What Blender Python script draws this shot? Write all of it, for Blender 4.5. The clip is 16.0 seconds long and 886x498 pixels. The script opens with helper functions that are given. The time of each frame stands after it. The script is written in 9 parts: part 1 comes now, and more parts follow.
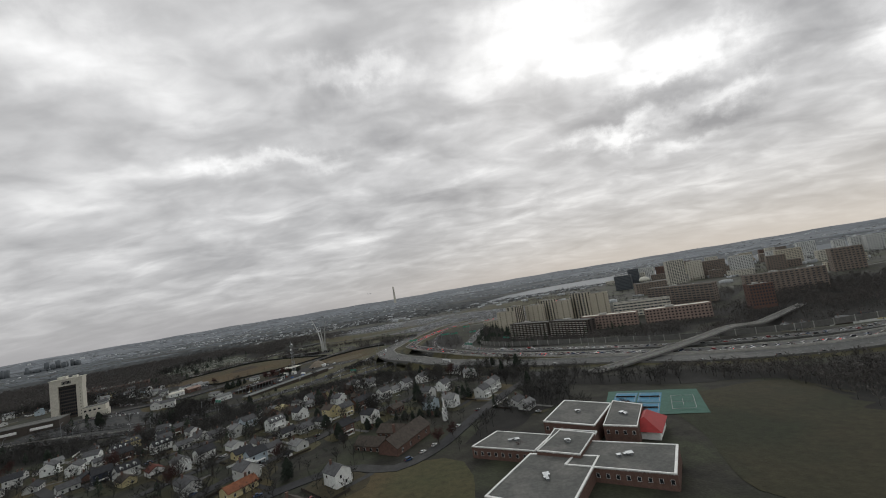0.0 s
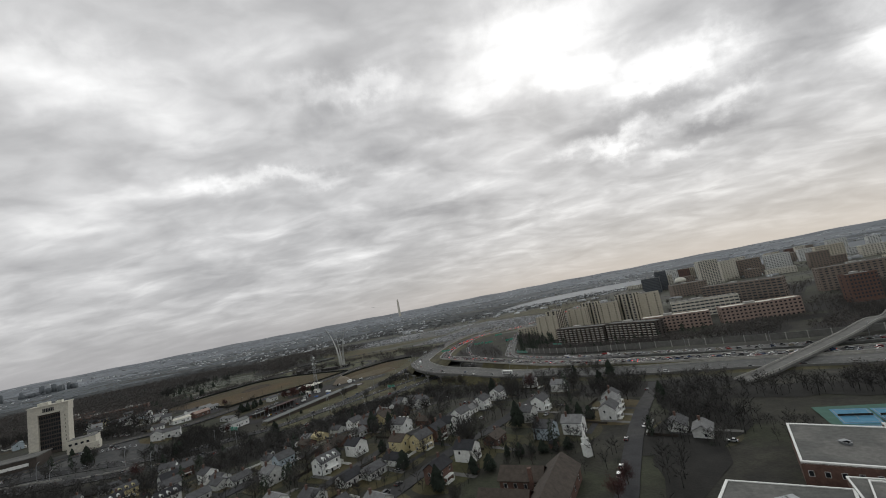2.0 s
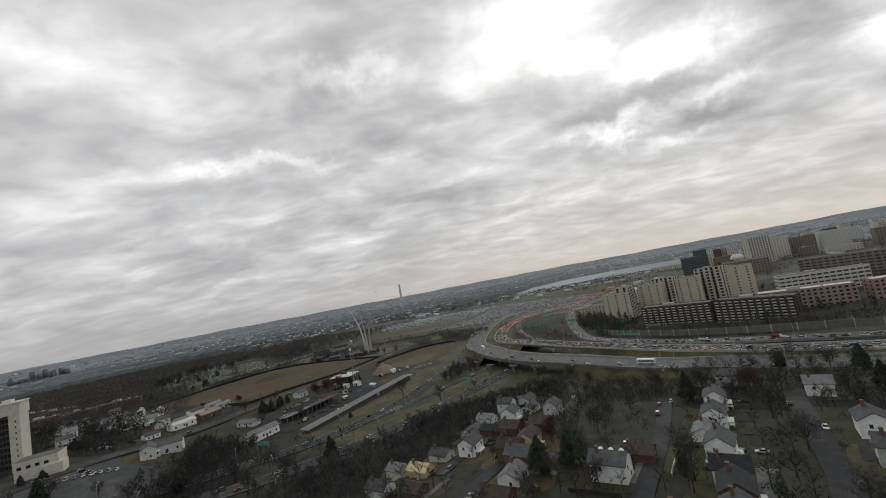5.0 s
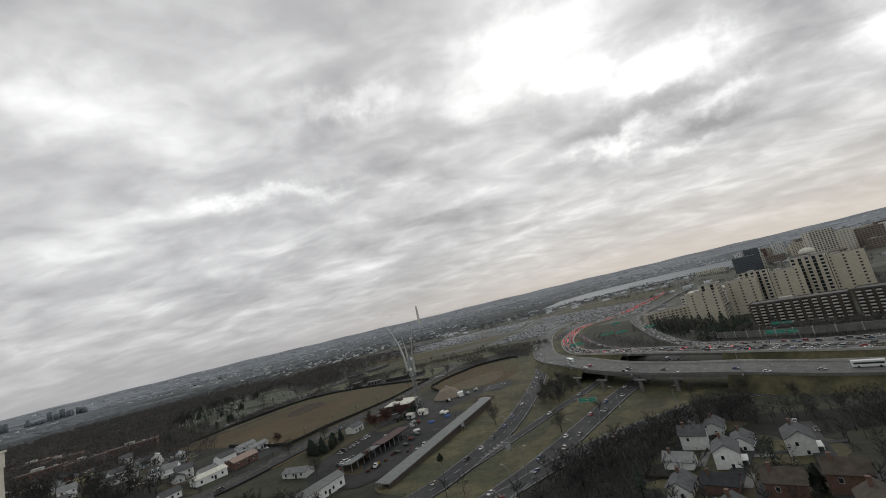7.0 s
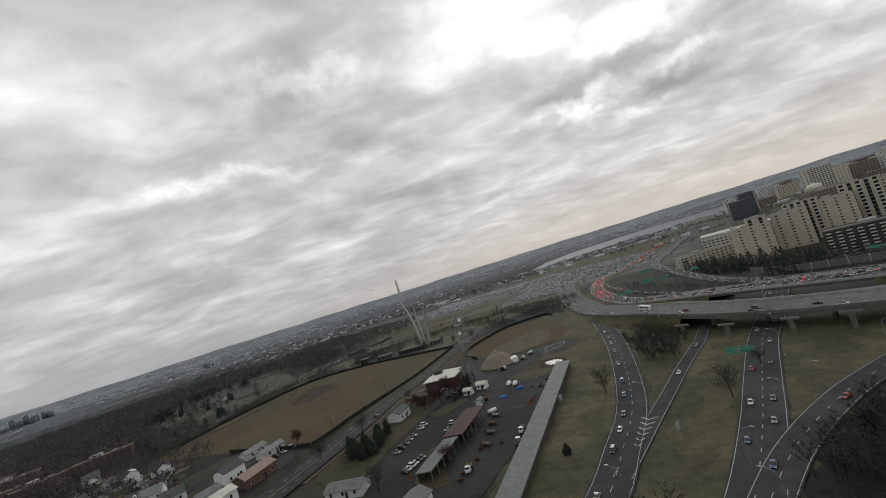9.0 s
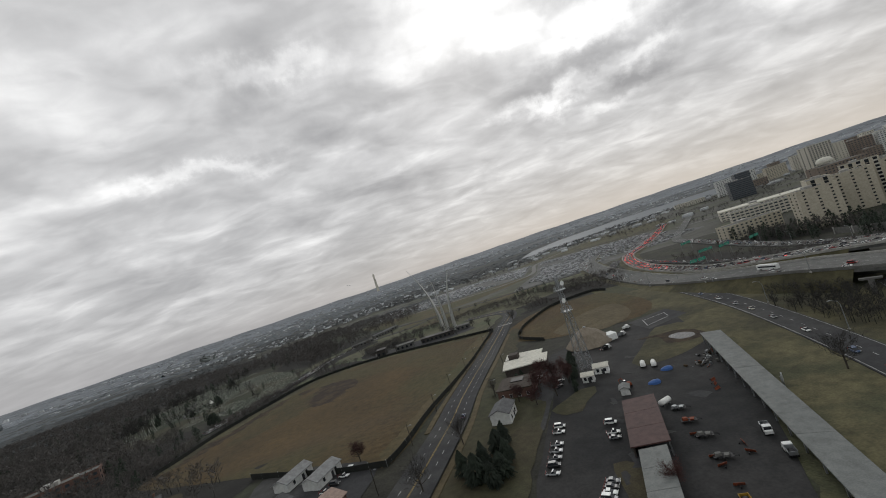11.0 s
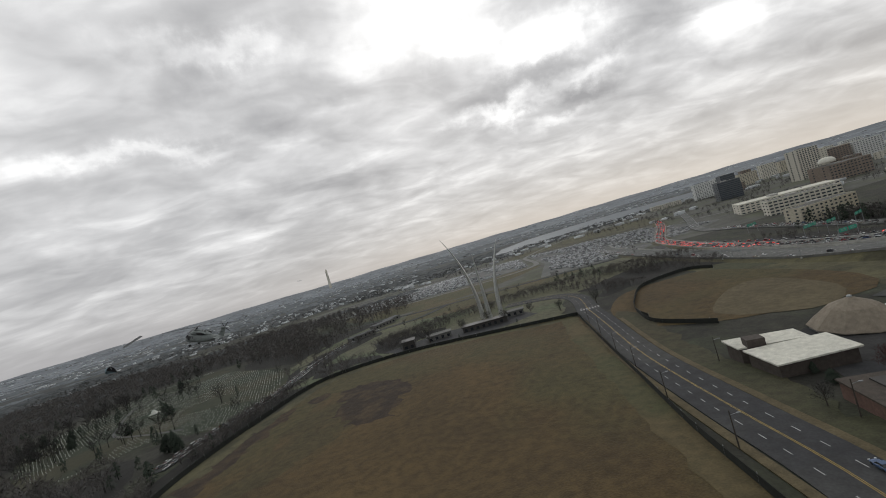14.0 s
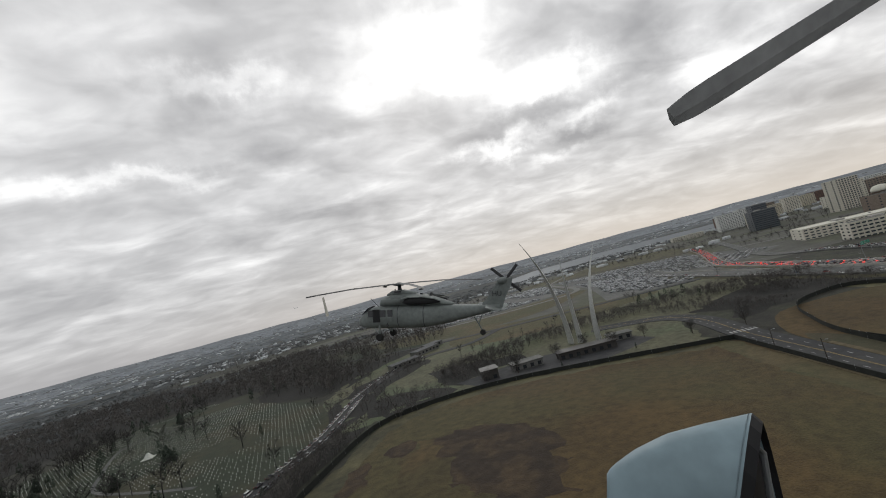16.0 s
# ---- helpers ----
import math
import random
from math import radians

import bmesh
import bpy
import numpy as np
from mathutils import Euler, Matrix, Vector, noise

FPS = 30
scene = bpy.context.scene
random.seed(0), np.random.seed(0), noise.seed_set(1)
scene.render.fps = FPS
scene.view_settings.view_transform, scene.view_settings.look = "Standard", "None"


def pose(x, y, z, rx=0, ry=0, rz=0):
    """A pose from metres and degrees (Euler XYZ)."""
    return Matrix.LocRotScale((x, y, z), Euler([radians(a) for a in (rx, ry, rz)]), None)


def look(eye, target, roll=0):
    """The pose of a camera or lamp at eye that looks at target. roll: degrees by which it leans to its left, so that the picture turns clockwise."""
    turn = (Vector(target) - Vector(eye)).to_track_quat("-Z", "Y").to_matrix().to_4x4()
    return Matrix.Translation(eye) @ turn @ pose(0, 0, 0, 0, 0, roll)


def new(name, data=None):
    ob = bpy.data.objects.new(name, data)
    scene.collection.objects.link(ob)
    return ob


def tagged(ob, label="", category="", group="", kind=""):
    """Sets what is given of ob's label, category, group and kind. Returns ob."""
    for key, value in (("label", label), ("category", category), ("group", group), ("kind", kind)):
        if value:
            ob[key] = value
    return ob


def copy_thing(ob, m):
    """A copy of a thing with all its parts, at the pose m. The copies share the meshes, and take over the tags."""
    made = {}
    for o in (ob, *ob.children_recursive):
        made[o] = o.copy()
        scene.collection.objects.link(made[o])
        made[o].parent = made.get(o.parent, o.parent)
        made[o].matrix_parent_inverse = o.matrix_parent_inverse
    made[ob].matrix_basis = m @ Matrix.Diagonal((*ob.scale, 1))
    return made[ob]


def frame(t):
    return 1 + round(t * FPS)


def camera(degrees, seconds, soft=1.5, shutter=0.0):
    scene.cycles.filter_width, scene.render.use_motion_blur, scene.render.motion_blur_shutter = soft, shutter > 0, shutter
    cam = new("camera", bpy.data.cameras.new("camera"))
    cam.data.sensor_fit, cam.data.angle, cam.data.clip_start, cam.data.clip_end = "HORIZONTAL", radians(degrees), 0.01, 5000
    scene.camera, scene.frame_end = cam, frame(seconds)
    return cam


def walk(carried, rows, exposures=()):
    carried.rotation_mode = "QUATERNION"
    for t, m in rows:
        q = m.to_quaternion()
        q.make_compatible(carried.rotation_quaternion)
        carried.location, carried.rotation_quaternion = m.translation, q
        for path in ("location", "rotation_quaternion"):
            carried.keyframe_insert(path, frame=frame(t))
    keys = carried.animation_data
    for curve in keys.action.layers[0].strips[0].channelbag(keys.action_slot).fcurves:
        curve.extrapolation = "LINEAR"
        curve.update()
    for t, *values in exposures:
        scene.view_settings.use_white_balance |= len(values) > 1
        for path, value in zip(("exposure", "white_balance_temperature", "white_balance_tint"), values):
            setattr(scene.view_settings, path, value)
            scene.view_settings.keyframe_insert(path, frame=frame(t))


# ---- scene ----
cam = camera(96.24, 16.0, soft=1.0)
PATH = [
    (0.0, pose(0.16, -0.01, 89.05, 95.679, 9.483, -0.003)),
    (0.5, pose(-11.99, 15.29, 87.67, 96.964, 8.034, 0.101)),
    (1.0, pose(-23.96, 30.71, 86.31, 97.631, 10.255, 0.493)),
    (1.5, pose(-35.52, 46.47, 85.27, 97.527, 11.015, 0.282)),
    (2.0, pose(-46.78, 62.45, 84.44, 97.566, 10.862, 0.107)),
    (2.5, pose(-57.79, 78.60, 83.62, 97.453, 11.146, 0.308)),
    (3.0, pose(-68.64, 94.85, 83.03, 95.287, 12.375, 0.351)),
    (3.2, pose(-73.00, 101.34, 82.83, 94.352, 11.976, 0.209)),
    (5.3, pose(-120.04, 168.61, 82.16, 96.173, 10.690, -0.422)),
    (5.5, pose(-124.67, 174.87, 81.71, 97.004, 10.953, -0.030)),
    (6.0, pose(-136.29, 190.49, 80.33, 98.405, 11.322, 0.822)),
    (6.5, pose(-147.72, 206.22, 78.98, 99.112, 11.889, 1.279)),
    (7.0, pose(-158.90, 222.10, 77.95, 98.969, 13.331, 1.444)),
    (7.5, pose(-169.89, 238.11, 77.43, 97.726, 14.103, 0.922)),
    (8.0, pose(-180.69, 254.19, 77.03, 96.404, 15.839, 0.352)),
    (8.5, pose(-191.55, 270.18, 76.73, 95.313, 15.906, -0.646)),
    (9.0, pose(-202.68, 285.93, 76.39, 94.072, 17.503, -2.160)),
    (9.2, pose(-207.25, 292.14, 76.24, 93.579, 18.663, -3.151)),
    (11.3, pose(-258.13, 354.75, 74.24, 92.011, 18.011, -6.926)),
    (11.5, pose(-262.63, 360.95, 73.98, 92.560, 17.279, -7.216)),
    (12.0, pose(-273.55, 376.65, 73.22, 92.942, 17.262, -8.107)),
    (12.5, pose(-283.94, 392.68, 72.59, 91.514, 18.519, -9.519)),
    (13.0, pose(-293.86, 408.98, 72.03, 90.534, 19.003, -11.005)),
    (13.5, pose(-303.46, 425.46, 71.60, 89.835, 17.928, -12.395)),
    (14.0, pose(-312.86, 442.05, 71.36, 90.077, 16.426, -13.643)),
    (14.5, pose(-322.24, 458.64, 71.15, 93.109, 13.271, -14.436)),
    (15.0, pose(-331.75, 475.15, 70.78, 95.970, 12.694, -14.185)),
    (15.5, pose(-341.29, 491.65, 70.31, 95.622, 14.232, -14.017)),
    (16.0, pose(-350.79, 508.17, 69.81, 94.487, 14.900, -14.372)),
]
walk(cam, PATH, exposures=((0.0, -0.03), (2.2, 0.0), (3.0, -0.04), (5.5, 0.04), (7.0, 0.05), (7.6, 0.0), (8.5, 0.0), (13.0, 0.02), (14.0, 0.09), (15.0, 0.13), (15.5, 0.06), (16.0, 0.13)))

# ---- sky and sun: an overcast afternoon ----
world = bpy.data.worlds.new("overcast_sky")
scene.world = world
world.use_nodes = True


def wnode(kind, **values):
    n = world.node_tree.nodes.new(kind)
    for key, value in values.items():
        n.inputs[key].default_value = value
    return n


THIN_PLACES = [
    (35, 21.5, 7, 2.6, 0.6), (41, 17.2, 4, 1.4, 0.5), (26, 25.5, 6, 2.0, 0.45), (21, 32.5, 11, 4, 0.5), (27.5, 16.3, 7, 1.3, 0.65), (34, 13, 4, 1.0, 0.35),
    (39, 14.5, 4, 1.0, -0.28), (33, 18.6, 8, 1.2, -0.28), (47, 22, 6, 4, -0.3), (54, 16, 5, 4, 0.4), (-8, 31, 9, 1.8, 0.5), (5, 24.5, 16, 2.5, -0.18),
    (-12, 25.5, 9, 1.8, -0.12), (0, 12.5, 12, 2.2, -0.2), (-20, 20.5, 12, 1.1, 0.35), (-44, 30, 9, 4, 0.25), (-28, 39, 13, 5, -0.12)]


def build_sky():
    tree = world.node_tree
    ln = tree.links.new
    bg = tree.nodes["Background"]
    coord = wnode("ShaderNodeTexCoord")
    sep = wnode("ShaderNodeSeparateXYZ")
    ln(coord.outputs["Generated"], sep.inputs[0])

    def math_node(op, a, b=None, clamp=False):
        n = wnode("ShaderNodeMath")
        n.operation, n.use_clamp = op, clamp
        for i, v in enumerate((a, b)):
            if v is None:
                continue
            if isinstance(v, (int, float)):
                n.inputs[i].default_value = v
            else:
                ln(v, n.inputs[i])
        return n.outputs[0]

    up = math_node("MAXIMUM", sep.outputs[2], 0.0)
    lift = math_node("ADD", up, 0.21)
    px = math_node("DIVIDE", sep.outputs[0], lift)
    py = math_node("DIVIDE", sep.outputs[1], lift)
    comb = wnode("ShaderNodeCombineXYZ")
    ln(px, comb.inputs[0]), ln(py, comb.inputs[1])
    turn = wnode("ShaderNodeMapping")
    turn.inputs["Rotation"].default_value = (0, 0, radians(-14))
    turn.inputs["Location"].default_value = (0.35, 0.9, 0)
    turn.inputs["Scale"].default_value = (0.95, 1.35, 1.0)
    ln(comb.outputs[0], turn.inputs[0])

    def cloud_noise(scale, detail, rough, warp, colour=False):
        n = wnode("ShaderNodeTexNoise", Scale=scale, Detail=detail, Roughness=rough, Distortion=warp)
        ln(turn.outputs[0], n.inputs["Vector"])
        return n.outputs["Color" if colour else "Fac"]

    # the cloud deck: broad rolls, smaller puffs along them, and fine wisps
    big = cloud_noise(1.25, 2.0, 0.5, 0.3)
    mid = cloud_noise(3.1, 3.0, 0.5, 0.6)
    fine = cloud_noise(8.0, 5.0, 0.55, 0.4)
    deck = math_node("ADD", math_node("MULTIPLY", math_node("SUBTRACT", big, 0.5), 1.15), math_node("MULTIPLY", math_node("SUBTRACT", mid, 0.5), 1.0))
    deck = math_node("ADD", deck, math_node("MULTIPLY", math_node("SUBTRACT", fine, 0.5), 0.36))
    # thin and thick places of the deck: bearing, height, their widths (degrees), and how much lighter
    bearing = math_node("ARCTAN2", sep.outputs[0], sep.outputs[1])
    rise = math_node("ARCSINE", sep.outputs[2])
    polar = wnode("ShaderNodeCombineXYZ")
    ln(bearing, polar.inputs[0]), ln(rise, polar.inputs[1])
    ragged_ = wnode("ShaderNodeVectorMath")
    ragged_.operation = "MULTIPLY_ADD"
    edge = wnode("ShaderNodeTexNoise", Scale=9.0, Detail=6.0, Roughness=0.62)
    ln(polar.outputs[0], edge.inputs["Vector"])
    ln(edge.outputs["Color"], ragged_.inputs[0])
    ragged_.inputs[1].default_value, ragged_.inputs[2].default_value = (0.24, 0.14, 0), (-0.12, -0.07, 0)
    spot = wnode("ShaderNodeVectorMath")
    spot.operation = "ADD"
    ln(polar.outputs[0], spot.inputs[0]), ln(ragged_.outputs[0], spot.inputs[1])
    for az, el, wa, we, gain_ in THIN_PLACES:
        near = wnode("ShaderNodeVectorMath")
        near.operation = "MULTIPLY_ADD"
        ln(spot.outputs[0], near.inputs[0])
        ka, ke = 1 / radians(wa), 1 / radians(we)
        near.inputs[1].default_value, near.inputs[2].default_value = (ka, ke, 0), (-radians(az) * ka, -radians(el) * ke, 0)
        far_ = wnode("ShaderNodeVectorMath")
        far_.operation = "DOT_PRODUCT"
        ln(near.outputs[0], far_.inputs[0]), ln(near.outputs[0], far_.inputs[1])
        deck = math_node("ADD", deck, math_node("MULTIPLY", math_node("POWER", 0.3679, far_.outputs["Value"]), gain_))
    ramp = wnode("ShaderNodeValToRGB")
    ln(math_node("ADD", deck, 0.56), ramp.inputs[0])
    e = ramp.color_ramp.elements
    e[0].position, e[0].color = 0.0, (0.345, 0.345, 0.355, 1)
    e[1].position, e[1].color = 1.0, (1.06, 1.06, 1.06, 1)
    for pos, col in ((0.25, (0.455, 0.455, 0.462)), (0.45, (0.56, 0.56, 0.565)), (0.65, (0.70, 0.70, 0.705)), (0.85, (0.90, 0.90, 0.90))):
        x = e.new(pos)
        x.color = (*col, 1)
    # the cloud thins into a grey, slightly warm band at the horizon
    low = math_node("POWER", math_node("SUBTRACT", 1.0, math_node("MINIMUM", up, 1.0)), 9.0)
    band = wnode("ShaderNodeMix")
    band.data_type = "RGBA"
    ln(math_node("MULTIPLY", low, 0.9), band.inputs[0])
    ln(ramp.outputs[0], band.inputs[6])
    side = wnode("ShaderNodeVectorMath")
    side.operation = "DOT_PRODUCT"
    ln(coord.outputs["Generated"], side.inputs[0])
    side.inputs[1].default_value = (0.85, 0.52, 0)
    warm = wnode("ShaderNodeMix")
    warm.data_type = "RGBA"
    ln(math_node("POWER", math_node("MAXIMUM", side.outputs["Value"], 0.0), 1.6), warm.inputs[0])
    warm.inputs[6].default_value = (0.40, 0.395, 0.405, 1)
    warm.inputs[7].default_value = (0.66, 0.60, 0.53, 1)
    ln(warm.outputs[2], band.inputs[7])
    # a little clear-sky light above the cloud
    sky = wnode("ShaderNodeTexSky")
    sky.sky_type, sky.sun_disc = "NISHITA", False
    sky.sun_elevation, sky.sun_rotation = radians(28), radians(17)
    dim = wnode("ShaderNodeVectorMath")
    dim.operation = "SCALE"
    dim.inputs["Scale"].default_value = 0.05
    ln(sky.outputs[0], dim.inputs[0])
    both = wnode("ShaderNodeMix")
    both.data_type = "RGBA"
    both.inputs[0].default_value = 0.96
    ln(dim.outputs[0], both.inputs[6]), ln(band.outputs[2], both.inputs[7])
    ln(both.outputs[2], bg.inputs[0])
    bg.inputs[1].default_value = 1.0


build_sky()
sun = new("sun", bpy.data.lights.new("sun", "SUN"))
sun.data.energy, sun.data.angle, sun.data.color = 0.6, radians(25), (1.0, 0.99, 0.96)
sun.matrix_world = look((0.26 * 800, 0.85 * 800, 0.46 * 800), (0, 0, 0))


# ---- materials ----
def material(name, color, rough=0.8, second=None, scale=1.0, fine=12.0, amount=0.5, bump=0.0, metal=0.0, spread=0.0, third=None, patch=0.05, spec=0.3, island=0.0):
    """A surface in two or three colours, mixed by coarse and fine noise at real size, with relief."""
    color, second, third = ((c[0] * 0.965, c[1], c[2]) if c else None for c in (color, second, third))
    m = bpy.data.materials.new(name)
    m.use_nodes = True
    tree = m.node_tree
    ln = tree.links.new
    b = tree.nodes["Principled BSDF"]
    b.inputs["Roughness"].default_value, b.inputs["Metallic"].default_value = rough, metal
    b.inputs["Specular IOR Level"].default_value = spec
    geo = tree.nodes.new("ShaderNodeNewGeometry")
    second = second or tuple(c * 0.7 for c in color)

    def noise_fac(s, detail=5.0):
        n = tree.nodes.new("ShaderNodeTexNoise")
        n.inputs["Scale"].default_value, n.inputs["Detail"].default_value = s, detail
        ln(geo.outputs["Position"], n.inputs["Vector"])
        return n.outputs["Fac"]

    def sharpen(fac, lo, hi, low=0.0, high=1.0):
        r = tree.nodes.new("ShaderNodeMapRange")
        r.inputs[1].default_value, r.inputs[2].default_value = lo, hi
        r.inputs[3].default_value, r.inputs[4].default_value = low, high
        ln(fac, r.inputs[0])
        return r.outputs[0]

    def mix(fac, a, c):
        n = tree.nodes.new("ShaderNodeMix")
        n.data_type = "RGBA"
        if isinstance(fac, float):
            n.inputs[0].default_value = fac
        else:
            ln(fac, n.inputs[0])
        for i, v in ((6, a), (7, c)):
            if isinstance(v, tuple):
                n.inputs[i].default_value = (*v, 1)
            else:
                ln(v, n.inputs[i])
        return n.outputs[2]

    coarse = sharpen(noise_fac(scale), 0.5 - 0.25, 0.5 + 0.25)
    col = mix(coarse, color, tuple(c1 * (1 - amount) + c2 * amount for c1, c2 in zip(color, second)))
    if third:
        col = mix(sharpen(noise_fac(patch, 6.0), 0.47, 0.60), col, third)
    grain = sharpen(noise_fac(fine, 3.0), 0.3, 0.7)
    dark = tree.nodes.new("ShaderNodeMix")
    dark.data_type, dark.blend_type = "RGBA", "MULTIPLY"
    dark.inputs[0].default_value = 0.35 * amount
    ln(col, dark.inputs[6]), ln(grain, dark.inputs[7])
    col = dark.outputs[2]
    blot = tree.nodes.new("ShaderNodeMix")
    blot.data_type, blot.blend_type = "RGBA", "MULTIPLY"
    blot.inputs[0].default_value = 0.45 * amount
    ln(col, blot.inputs[6]), ln(sharpen(noise_fac(fine * 0.17, 6.0), 0.28, 0.68, 0.35, 1.5), blot.inputs[7])
    col = blot.outputs[2]
    if spread:
        info = tree.nodes.new("ShaderNodeObjectInfo")
        hsv = tree.nodes.new("ShaderNodeHueSaturation")
        r = tree.nodes.new("ShaderNodeMapRange")
        r.inputs[3].default_value, r.inputs[4].default_value = 1 - spread, 1 + spread
        ln(info.outputs["Random"], r.inputs[0]), ln(r.outputs[0], hsv.inputs["Value"]), ln(col, hsv.inputs["Color"])
        col = hsv.outputs[0]
    if island:
        hsv = tree.nodes.new("ShaderNodeHueSaturation")
        r = tree.nodes.new("ShaderNodeMapRange")
        r.inputs[3].default_value, r.inputs[4].default_value = 1 - island, 1 + island
        ln(geo.outputs["Random Per Island"], r.inputs[0]), ln(r.outputs[0], hsv.inputs["Value"]), ln(col, hsv.inputs["Color"])
        col = hsv.outputs[0]
    ln(col, b.inputs["Base Color"])
    if bump:
        bm_ = tree.nodes.new("ShaderNodeBump")
        bm_.inputs["Strength"].default_value, bm_.inputs["Distance"].default_value = bump, 0.2
        ln(noise_fac(fine, 4.0), bm_.inputs["Height"]), ln(bm_.outputs[0], b.inputs["Normal"])
    return m


